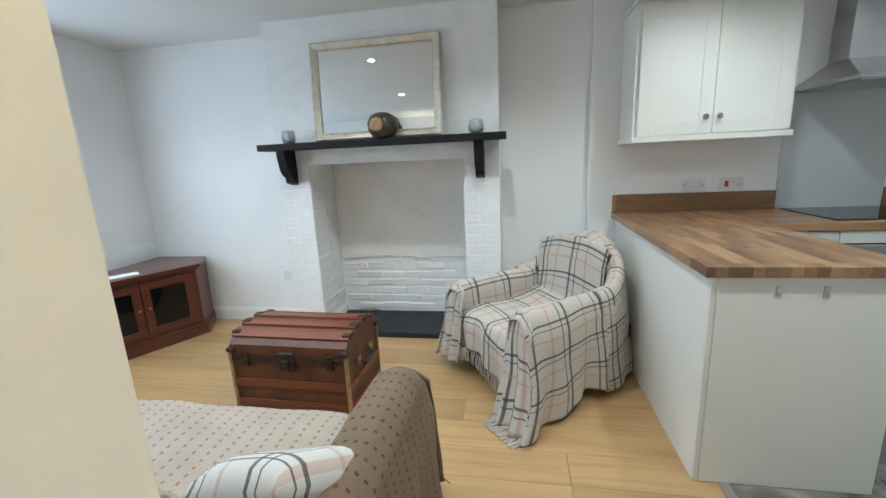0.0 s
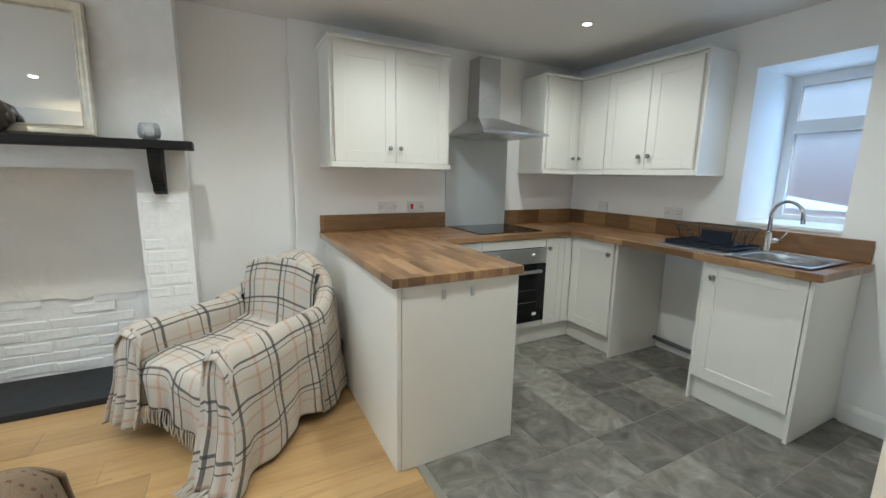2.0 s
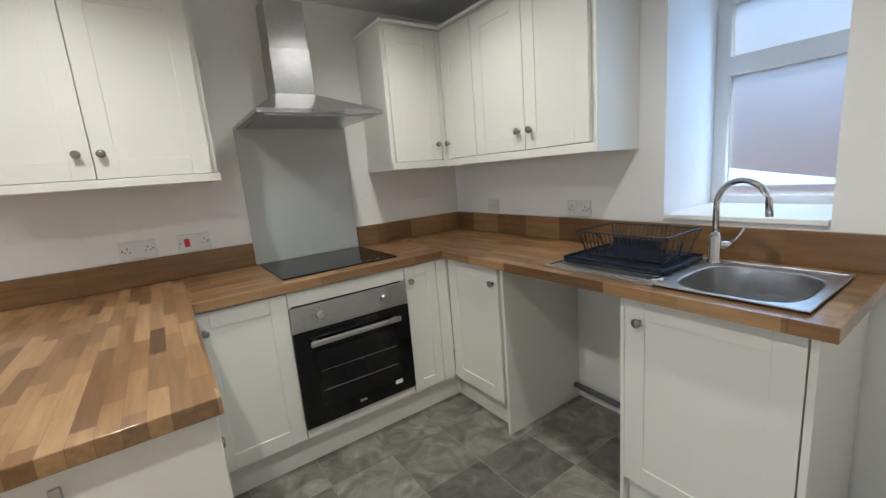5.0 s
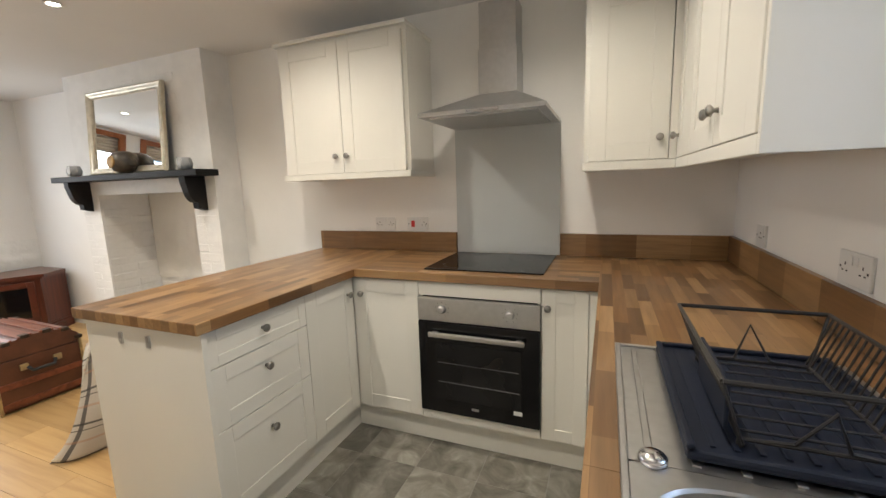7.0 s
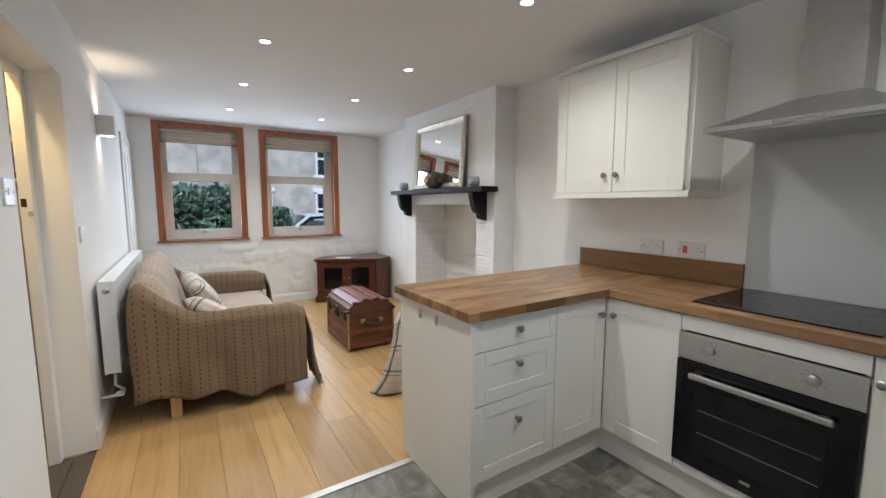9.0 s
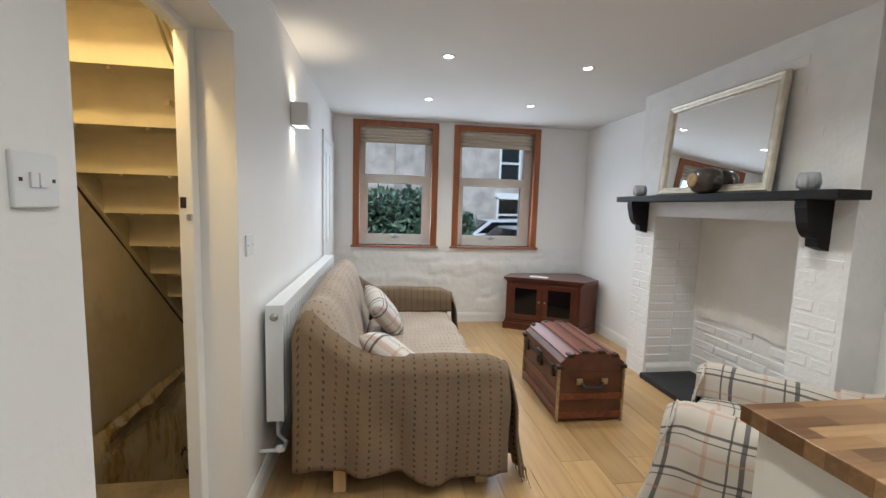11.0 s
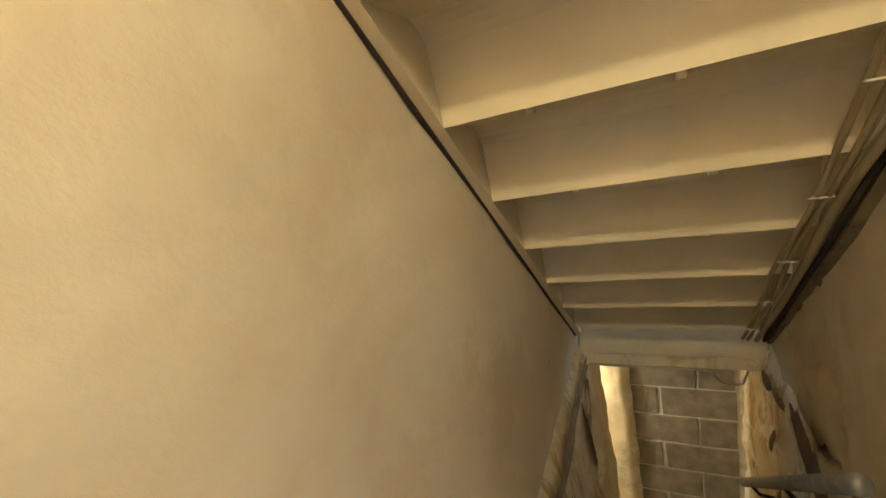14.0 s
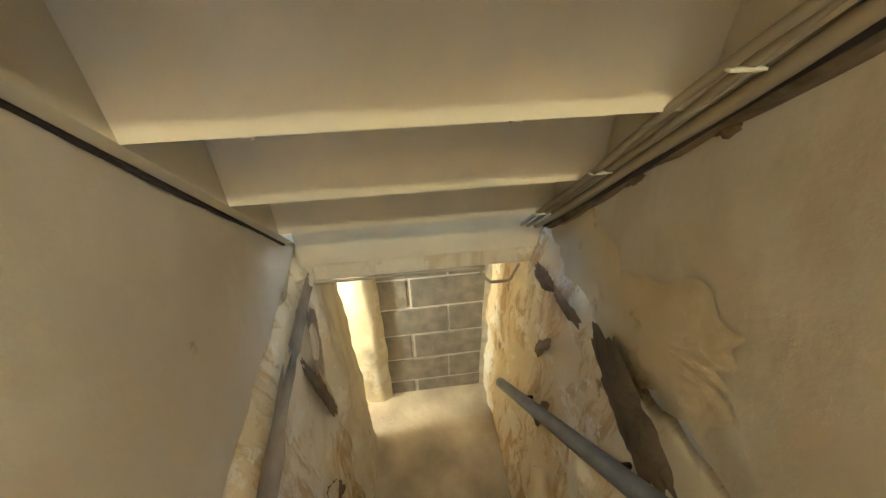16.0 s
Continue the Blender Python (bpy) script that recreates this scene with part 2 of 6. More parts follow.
def lino_material():
    m = material("grey_slate_effect_vinyl", (0.2, 0.19, 0.17), 0.42)
    info = node_of(m, "ShaderNodeObjectInfo")
    vec = coords(m, "Object", (1, 1, 1))
    add = node_of(m, "ShaderNodeVectorMath")
    comb = node_of(m, "ShaderNodeCombineXYZ")
    k = math_on(m, "MULTIPLY", info.outputs["Random"], 37.0)
    for i in range(3):
        m.node_tree.links.new(k, comb.inputs[i])
    m.node_tree.links.new(vec, add.inputs[0])
    m.node_tree.links.new(comb.outputs[0], add.inputs[1])
    big = tex(m, "ShaderNodeTexNoise", add.outputs[0], Scale=7.0, Detail=7.0, Roughness=0.6, Distortion=1.2)
    col = ramp_on(m, big.outputs["Fac"], [(0.30, (0.11, 0.102, 0.088)), (0.48, (0.20, 0.19, 0.168)), (0.60, (0.27, 0.26, 0.235)), (0.75, (0.40, 0.39, 0.36))])
    shade = ramp_on(m, info.outputs["Random"], [(0, (0.55, 0.55, 0.53)), (1, (1.05, 1.04, 1.0))])
    set_base(m, mix_on(m, "MULTIPLY", 1.0, col, shade))
    set_bump(m, big.outputs["Fac"], 0.1, 0.004)
    return m


LINO = lino_material()
LINOJOINT = material("vinyl_joint", (0.27, 0.26, 0.24), 0.55, vary=0.2, scale=20)


def cellar_material(name, clean, stain, dark, amount, streak=None):
    """Old limewash with damp stains and lost patches."""
    m = material(name, clean, 0.85)
    vec = coords(m, "Object")
    a = tex(m, "ShaderNodeTexNoise", vec, Scale=1.3, Detail=8.0, Roughness=0.6, Distortion=0.5)
    b = tex(m, "ShaderNodeTexNoise", vec, Scale=9.0, Detail=6.0, Roughness=0.65)
    c1 = ramp_on(m, a.outputs["Fac"], [(0.35, clean), (0.62, stain)])
    s = math_on(m, "ADD", math_on(m, "MULTIPLY", a.outputs["Fac"], 0.5), math_on(m, "MULTIPLY", b.outputs["Fac"], 0.5))
    mask = ramp_on(m, s, [(amount, (0, 0, 0)), (amount + 0.05, (1, 1, 1))])
    bl = tex(m, "ShaderNodeTexNoise", coords(m, "Object", (1, 1, 0.8)), Scale=1.7, Detail=9.0, Roughness=0.62, Distortion=0.3)
    c1 = mix_on(m, "MIX", ramp_on(m, bl.outputs["Fac"], [(0.52, (0, 0, 0)), (0.56, (0.75, 0.75, 0.75))]), c1, stain)
    if streak:
        st = tex(m, "ShaderNodeTexNoise", coords(m, "Object", (9, 9, 2.2)), Scale=1.0, Detail=7.0, Roughness=0.7, Distortion=0.8)
        c1 = mix_on(m, "MIX", ramp_on(m, st.outputs["Fac"], [(0.50, (0, 0, 0)), (0.58, (0.85, 0.85, 0.85))]), c1, streak)
        fl = tex(m, "ShaderNodeTexNoise", vec, Scale=4.0, Detail=9.0, Roughness=0.75)
        c1 = mix_on(m, "MIX", ramp_on(m, fl.outputs["Fac"], [(0.55, (0, 0, 0)), (0.58, (0.9, 0.9, 0.9))]), c1, clean)
    set_base(m, mix_on(m, "MIX", mask, c1, dark))
    set_bump(m, b.outputs["Fac"], 0.35, 0.015)
    return m


CREAMWALL = cellar_material("old_cream_plaster", (0.68, 0.62, 0.49), (0.55, 0.47, 0.33), (0.36, 0.28, 0.16), 0.655)
DAMPWALL = cellar_material("damp_flaking_limewash", (0.72, 0.66, 0.50), (0.60, 0.47, 0.24), (0.19, 0.13, 0.065), 0.585, (0.42, 0.28, 0.11))
LIMEWASH = cellar_material("yellowed_limewash", (0.72, 0.66, 0.50), (0.60, 0.51, 0.33), (0.30, 0.22, 0.11), 0.60, (0.55, 0.46, 0.28))
STAIRPAINT = material("old_cream_stair_paint", (0.62, 0.55, 0.38), 0.55, vary=0.08, scale=5, bump=0.15, bump_scale=20)
BLOCKMAT = material("grey_concrete_block", (0.22, 0.19, 0.14), 0.95, vary=0.25, scale=14, bump=0.6, bump_scale=80)
MORTARMAT = material("pale_mortar", (0.56, 0.51, 0.42), 0.95, vary=0.2, scale=20, bump=0.4)


def grid_lines(m, coord, period, lines):
    """Sums of bands at offsets in a period, along one coordinate in metres: 1 on a band."""
    f = math_on(m, "FRACT", math_on(m, "DIVIDE", coord, period))
    out = None
    for at, half in lines:
        band = math_on(m, "LESS_THAN", math_on(m, "ABSOLUTE", math_on(m, "SUBTRACT", f, at / period)), half / period)
        out = band if out is None else math_on(m, "MAXIMUM", out, band)
    return out


def plaid_material(name, ground, size=1.0):
    m = material(name, ground, 0.95)
    sep = node_of(m, "ShaderNodeSeparateXYZ")
    m.node_tree.links.new(coords(m, "UV"), sep.inputs[0])
    u, v = sep.outputs[0], sep.outputs[1]
    w = tex(m, "ShaderNodeTexNoise", coords(m, "UV", (300, 300, 300)), Scale=1.0, Detail=2.0)
    base = ramp_on(m, w.outputs["Fac"], [(0.3, tuple(c * 0.86 for c in ground)), (0.7, ground)])
    for axis in (u, v):
        dark = grid_lines(m, axis, 0.24 * size, [(0.05 * size, 0.0075 * size), (0.09 * size, 0.0035 * size)])
        tan = grid_lines(m, axis, 0.24 * size, [(0.165 * size, 0.008 * size)])
        base = mix_on(m, "MIX", math_on(m, "MULTIPLY", tan, 0.42), base, (0.42, 0.20, 0.11))
        base = mix_on(m, "MIX", math_on(m, "MULTIPLY", dark, 0.82), base, (0.045, 0.042, 0.045))
    set_base(m, base)
    set_bump(m, w.outputs["Fac"], 0.3, 0.003)
    return m


PLAID = plaid_material("cream_plaid_wool", (0.52, 0.48, 0.42))
PLAIDCUSHION = plaid_material("cream_plaid_cushion_cloth", (0.62, 0.60, 0.56), 0.9)


def dotted_material(name, dark, light, amount):
    """A woven throw with columns of small stitched dots, brown and oxblood by turns."""
    m = material(name, light, 0.95)
    sep = node_of(m, "ShaderNodeSeparateXYZ")
    m.node_tree.links.new(coords(m, "UV"), sep.inputs[0])
    w = tex(m, "ShaderNodeTexNoise", coords(m, "UV", (260, 260, 260)), Scale=1.0, Detail=2.0)
    broad = tex(m, "ShaderNodeTexNoise", coords(m, "UV", (5, 5, 5)), Scale=1.0, Detail=4.0)
    base = ramp_on(m, w.outputs["Fac"], [(0.3, dark), (0.7, light)])
    base = mix_on(m, "MULTIPLY", 1.0, base, ramp_on(m, broad.outputs["Fac"], [(0.3, (0.86, 0.86, 0.86)), (0.7, (1, 1, 1))]))
    du = math_on(m, "ABSOLUTE", math_on(m, "SUBTRACT", math_on(m, "FRACT", math_on(m, "DIVIDE", sep.outputs[0], 0.052)), 0.5))
    dv = math_on(m, "ABSOLUTE", math_on(m, "SUBTRACT", math_on(m, "FRACT", math_on(m, "DIVIDE", sep.outputs[1], 0.034)), 0.5))
    dot = math_on(m, "MULTIPLY", math_on(m, "LESS_THAN", du, 0.10), math_on(m, "LESS_THAN", dv, 0.20))
    row = math_on(m, "FRACT", math_on(m, "DIVIDE", sep.outputs[0], 0.104))
    tone = ramp_on(m, row, [(0.0, (0.035, 0.024, 0.022)), (0.5, (0.085, 0.028, 0.024))], "CONSTANT")
    set_base(m, mix_on(m, "MIX", math_on(m, "MULTIPLY", dot, amount), base, tone))
    set_bump(m, w.outputs["Fac"], 0.35, 0.003)
    return m


DOTTED = dotted_material("taupe_woven_throw", (0.132, 0.092, 0.054), (0.228, 0.162, 0.099), 0.8)
PALETHROW = dotted_material("pale_fawn_woven_throw", (0.33, 0.27, 0.215), (0.47, 0.395, 0.325), 0.5)


# ---- building helpers ----
def box(bm, x0, x1, y0, y1, z0, z1, bevel=0.0, seg=2):
    vs = [bm.verts.new((x, y, z)) for z in (z0, z1) for y in (y0, y1) for x in (x0, x1)]
    fs = [bm.faces.new([vs[i] for i in q]) for q in ((0, 2, 3, 1), (4, 5, 7, 6), (0, 1, 5, 4), (2, 6, 7, 3), (0, 4, 6, 2), (1, 3, 7, 5))]
    if bevel:
        es = {e for f in fs for e in f.edges}
        bmesh.ops.bevel(bm, geom=list(es), offset=bevel, segments=seg, profile=0.5, affect="EDGES")
    return bm


def boxes(*specs, bevel=0.0):
    bm = bmesh.new()
    for s in specs:
        box(bm, *s[:6], bevel=s[6] if len(s) > 6 else bevel)
    return bm


def extrude_poly(pts, axis, a, b):
    """A prism: pts in the plane of the two other axes, in order, between a and b along the axis."""
    bm = bmesh.new()
    def at(p, d):
        return {"x": (d, p[0], p[1]), "y": (p[0], d, p[1]), "z": (p[0], p[1], d)}[axis]
    lo = [bm.verts.new(at(p, a)) for p in pts]
    hi = [bm.verts.new(at(p, b)) for p in pts]
    bm.faces.new(lo), bm.faces.new(hi[::-1])
    for i in range(len(pts)):
        j = (i + 1) % len(pts)
        bm.faces.new((lo[j], lo[i], hi[i], hi[j]))
    bmesh.ops.recalc_face_normals(bm, faces=bm.faces)
    return bm


def lathe(profile, n=20, m=None):
    """A turned solid about z from (radius, height) pairs."""
    bm = bmesh.new()
    rings = [[bm.verts.new((r * math.cos(2 * math.pi * i / n), r * math.sin(2 * math.pi * i / n), z)) for i in range(n)] for r, z in profile]
    for a, b in zip(rings, rings[1:]):
        for i in range(n):
            bm.faces.new((a[i], a[(i + 1) % n], b[(i + 1) % n], b[i]))
    bm.faces.new(rings[0][::-1]), bm.faces.new(rings[-1])
    if m is not None:
        bmesh.ops.transform(bm, matrix=m, verts=bm.verts)
    return bm


def tube(path, r, n=8, bm=None):
    """A round bar through the points."""
    bm = bm or bmesh.new()
    path = [Vector(p) for p in path]
    rings = []
    up = Vector((0.13, 0.21, 0.97)).normalized()
    for i, p in enumerate(path):
        d = (path[min(i + 1, len(path) - 1)] - path[max(i - 1, 0)]).normalized()
        u = d.cross(up).normalized()
        v = d.cross(u)
        rings.append([bm.verts.new(p + r * (math.cos(2 * math.pi * k / n) * u + math.sin(2 * math.pi * k / n) * v)) for k in range(n)])
    for a, b in zip(rings, rings[1:]):
        for k in range(n):
            bm.faces.new((a[k], a[(k + 1) % n], b[(k + 1) % n], b[k]))
    bm.faces.new(rings[0][::-1]), bm.faces.new(rings[-1])
    return bm


def sheet(fn, nu, nv, su=1.0, sv=1.0, bm=None, off=(0, 0)):
    """A cloth: fn(u, v) with u, v in 0..1 gives a place; the pattern's coordinates run su by sv metres."""
    bm = bm or bmesh.new()
    uv = bm.loops.layers.uv.verify()
    g = [[bm.verts.new(fn(i / nu, j / nv)) for j in range(nv + 1)] for i in range(nu + 1)]
    for i in range(nu):
        for j in range(nv):
            f = bm.faces.new((g[i][j], g[i + 1][j], g[i + 1][j + 1], g[i][j + 1]))
            f.smooth = True
            for lp, (a, b) in zip(f.loops, ((i, j), (i + 1, j), (i + 1, j + 1), (i, j + 1))):
                lp[uv].uv = (off[0] + su * a / nu, off[1] + sv * b / nv)
    return bm


def mesh_of(name, bm, mat, smooth=None):
    me = bpy.data.meshes.new(name)
    bm.normal_update()
    if smooth is not None:
        for f in bm.faces:
            f.smooth = smooth
    bm.to_mesh(me)
    bm.free()
    for x in mat if isinstance(mat, (list, tuple)) else [mat]:
        me.materials.append(x)
    return me


def part(name, bm, mat, parent, label="", m=None, smooth=None):
    ob = new(name, mesh_of(name, bm, mat, smooth))
    ob.parent = parent
    if m is not None:
        ob.matrix_basis = m
    return tagged(ob, label)


def structure(name, bm, mat, label="", category=""):
    return tagged(new(name, mesh_of(name, bm, mat)), label, category or name.split("_")[0], kind="structure")


def thing(name, label, category, m=None, group="", kind=""):
    ob = new(name)
    ob.empty_display_size = 0.1
    if m is not None:
        ob.matrix_basis = m
    return tagged(ob, label, category, group, kind)


def solid(ob, thick, offset=0.0):
    md = ob.modifiers.new("thickness", "SOLIDIFY")
    md.thickness, md.offset = thick, offset
    return ob


def wobble(p, amp, freq, seed=0.0):
    n = noise.noise_vector(Vector(p) * freq + Vector((seed, seed * 1.7, -seed)))
    return Vector(p) + amp * n

# ---- plan ----
XW, XE, YS = -4.93, 1.43, 0.29          # west wall, east wall, south wall (room faces)
YN, YNR, YNL, YB = 3.20, 3.25, 3.29, 3.02  # kitchen wall, right alcove, left alcove, chimney breast
DW, DE, DH = -1.895, -1.06, 1.99         # cellar doorway
WIN = [(0.518, 1.456), (1.656, 2.675)]
WZ0, WZ1 = 0.912, 2.311
EY0, EY1, EZ0, EZ1 = 1.14, 1.69, 1.06, 2.05
YC = 0.12                               # cellar face of the south wall
CFLOOR, LAND = -1.65, -2.25

floor = structure("floor", boxes((XW - 0.3, -2.2, 0.26, 3.6, -0.12, -0.010), (-2.2, -0.88, 0.0, 3.6, -0.12, -0.010), (-0.88, XE + 0.3, 0.0, 3.6, -0.12, -0.010)), FLOORSUB, "light oak laminate and grey vinyl floor", "floor")
structure("ceiling", boxes((XW - 0.3, XE + 0.4, 0.0, 3.7, CEIL, CEIL + 0.15)), CEILING, "white painted plaster ceiling", "ceiling")
structure("wall_north", boxes(
    (-1.19, XE, YN, 3.75, 0, CEIL), (-1.81, -1.19, YNR, 3.75, 0, CEIL), (XW, -3.46, YNL, 3.75, 0, CEIL),
    (-3.46, -1.81, 3.47, 3.75, 0, CEIL)), WHITE, "white painted plaster wall", "wall")
breast = structure("wall_chimney_breast", extrude_poly(
    [(-3.46, 0), (-3.22, 0), (-3.22, 1.345), (-2.06, 1.345), (-2.06, 0), (-1.81, 0), (-1.81, CEIL), (-3.46, CEIL)], "y", YB, 3.47), BRICKWHITE,
    "white painted brick chimney breast with open fireplace", "chimney breast")
structure("wall_south", boxes(
    (XW, DW, YC, YS, 0, CEIL), (DE, XE, YC, YS, 0, CEIL), (DW, DE, YC, YS, DH, CEIL)), WHITE, "white painted plaster wall with cellar doorway", "wall")
structure("wall_east", boxes(
    (XE, 1.98, -0.1, EY0, 0, CEIL), (XE, 1.98, EY1, 3.75, 0, CEIL), (XE, 1.98, EY0, EY1, 0, EZ0), (XE, 1.98, EY0, EY1, EZ1, CEIL)), WHITE,
    "white painted plaster wall with deep window reveal", "wall")
structure("wall_west", boxes(
    (XW - 0.3, XW, -1.2, WIN[0][0], 0, CEIL), (XW - 0.3, XW, WIN[0][1], WIN[1][0], 0, CEIL), (XW - 0.3, XW, WIN[1][1], 3.75, 0, CEIL),
    (XW - 0.3, XW, WIN[0][0], WIN[0][1], 0, WZ0), (XW - 0.3, XW, WIN[1][0], WIN[1][1], 0, WZ0),
    (XW - 0.3, XW, WIN[0][0], WIN[0][1], WZ1, CEIL), (XW - 0.3, XW, WIN[1][0], WIN[1][1], WZ1, CEIL)), WHITE,
    "white painted wall with two windows", "wall")


def stone_face(x, y0, y1, z0, z1, holes=()):
    """Rubble stone under thick paint: a bulging skin on a wall that faces +x."""
    ny, nz = int((y1 - y0) / 0.022), int((z1 - z0) / 0.022)
    bm = bmesh.new()
    g = {}
    rnd = random.Random(5)
    z, rows = z0, []
    while z < z1:
        h = rnd.uniform(0.10, 0.26)
        cuts, y = [], y0
        while y < y1:
            w = rnd.uniform(0.14, 0.60)
            cuts.append((y, y + w, rnd.uniform(0.4, 1.0)))
            y += w
        rows.append((z, z + h, cuts))
        z += h
    for i in range(ny + 1):
        for j in range(nz + 1):
            y, zz = y0 + (y1 - y0) * i / ny, z0 + (z1 - z0) * j / nz
            q = noise.noise_vector(Vector((3.0, y * 3, zz * 3))) * 0.11
            yy, zq = y + q.x, zz + q.y
            d = 0.0
            for a, b, cuts in rows:
                if a <= zq < b:
                    for c, e, amt in cuts:
                        if c <= yy < e:
                            m1 = min(zq - a, b - zq, yy - c, e - yy)
                            d = (amt if amt > 0.55 else 0.15) * 0.017 * min(1, m1 / 0.05) ** 0.7
            fade = min(1, (z1 - zz) / 0.12, (y - y0) / 0.05 + 0.2, (y1 - y) / 0.05 + 0.2)
            d = max(0.002, d * fade + 0.004 * noise.noise(Vector((9, y * 14, zz * 14))))
            g[i, j] = bm.verts.new((x + d, y, zz))
    for i in range(ny):
        for j in range(nz):
            f = bm.faces.new((g[i, j], g[i + 1, j], g[i + 1, j + 1], g[i, j + 1]))
            f.smooth = True
    return bm


structure("wall_west_stonework", stone_face(XW, YS + 0.01, YNL, 0.11, 0.90), ROUGHWHITE, "white painted rubble stone below the windows", "wall")


def skirting(pts, h=0.115, t=0.016):
    """A board with a rounded top along straight runs ((x0, y0), (x1, y1), outward normal)."""
    bm = bmesh.new()
    for (x0, y0), (x1, y1), (nx, ny) in pts:
        prof = [(0.001, 0.0), (t, 0.0), (t, h - 0.03), (t * 0.75, h - 0.015), (t * 0.35, h), (0.001, h)]
        a = [bm.verts.new((x0 + nx * d, y0 + ny * d, z)) for d, z in prof]
        b = [bm.verts.new((x1 + nx * d, y1 + ny * d, z)) for d, z in prof]
        bm.faces.new(a), bm.faces.new(b[::-1])
        for i in range(len(prof)):
            j = (i + 1) % len(prof)
            bm.faces.new((a[j], a[i], b[i], b[j]))
    bmesh.ops.recalc_face_normals(bm, faces=bm.faces)
    return bm


structure("baseboard", skirting([
    ((XW, YS), (XW, YNL), (1, 0)), ((XW + 0.02, YNL), (-3.46, YNL), (0, -1)), ((-1.81, YNR), (-1.19, YNR), (0, -1)), ((-1.19, YN), (-1.03, YN), (0, -1)),
    ((XE, YS + 0.02), (XE, 1.0), (-1, 0)), ((DE, YS), (XE - 0.02, YS), (0, 1)), ((-4.0, YS), (DW, YS), (0, 1)),
    ((-3.22, YB + 0.01), (-3.22, 3.45), (1, 0)), ((-2.06, YB + 0.01), (-2.06, 3.45), (-1, 0))]), GLOSSWHITE, "white painted skirting board", "skirting")
structure("trim_threshold", boxes((-0.905, -0.865, YS, 1.72, -0.005, 0.006), bevel=0.002), ALU, "aluminium strip between oak floor and vinyl", "trim")


# ---- windows to the street ----
def sash_window(i, y0, y1):
    w = tagged(new("window_%d" % i), "cream sash window in a red-stained timber surround", "window", kind="structure")
    f = 0.062
    part("window_casing", boxes((XW - 0.02, XW + 0.018, y0 - 0.01, y0 + f, WZ0, WZ1, 0.004), (XW - 0.02, XW + 0.018, y1 - f, y1 + 0.01, WZ0, WZ1, 0.004),
                              (XW - 0.02, XW + 0.018, y0 + f, y1 - f, WZ1 - f, WZ1, 0.004)), REDWOOD, w, "red-stained timber surround")
    part("window_sill", boxes((XW - 0.17, XW + 0.035, y0 - 0.03, y1 + 0.03, WZ0 - 0.022, WZ0, 0.006)), REDWOOD, w, "red-stained timber sill")
    part("window_lining", boxes((XW - 0.17, XW - 0.021, y0, y0 + 0.03, WZ0, WZ1), (XW - 0.17, XW - 0.021, y1 - 0.03, y1, WZ0, WZ1),
                                (XW - 0.17, XW - 0.021, y0 + 0.03, y1 - 0.03, WZ1 - 0.03, WZ1)), REDWOOD, w, "stained timber reveal lining")
    a, b, x0, x1 = y0 + 0.035, y1 - 0.035, XW - 0.24, XW - 0.175
    mid, top = 1.63, WZ1 - 0.04
    s = 0.085
    lower = part("lower_sash", boxes((x0, x1, a, a + 0.115, WZ0, mid), (x0, x1, b - 0.115, b, WZ0, mid), (x0, x1, a + 0.115, b - 0.115, WZ0, WZ0 + 0.12),
                                     (x0, x1 + 0.006, a, b, mid, mid + 0.10), bevel=0.004), SASHPAINT, w)
    upper = part("upper_sash", boxes((x0, x1, a, a + s, mid + 0.10, top), (x0, x1, b - s, b, mid + 0.10, top), (x0, x1, a + s, b - s, top - 0.06, top), bevel=0.004), SASHPAINT, w)
    for nm, z0, z1, pa, q in (("pane", WZ0 + 0.12, mid, lower, 0.115), ("pane", mid + 0.10, top - 0.06, upper, s)):
        p = part(nm, boxes((x0 + 0.028, x0 + 0.034, a + q, b - q, z0, z1)), GLASS, pa)
        p.visible_shadow = False
    c = 0.5 * (a + b)
    part("sash_lift", boxes((x1, x1 + 0.022, c - 0.05, c + 0.05, WZ0 + 0.085, WZ0 + 0.10, 0.003), (x1, x1 + 0.006, c - 0.02, c + 0.02, WZ0 + 0.07, WZ0 + 0.115, 0.002)), STEEL, lower, "metal sash lift")
    bl = thing("roman_blind", "beige striped roman blind drawn up at the window head", "blind", group="roman blinds")
    for k in range(4):
        z = WZ1 - 0.065 - 0.038 * k
        bm = sheet(lambda u, v, z=z, k=k: (XW - 0.05 + 0.028 * math.sin(math.pi * v) - 0.006 * k, a + 0.01 + (b - a - 0.02) * u, z - 0.055 * v), 8, 8)
        solid(part("blind_fold", bm, BLINDCLOTH, bl), 0.003)
    part("blind_rail", boxes((XW - 0.07, XW - 0.03, a + 0.005, b - 0.005, WZ1 - 0.066, WZ1 - 0.032, 0.003)), SASHPAINT, bl, "cream headrail")
    return w


for i, (y0, y1) in enumerate(WIN):
    sash_window(i + 1, y0, y1)

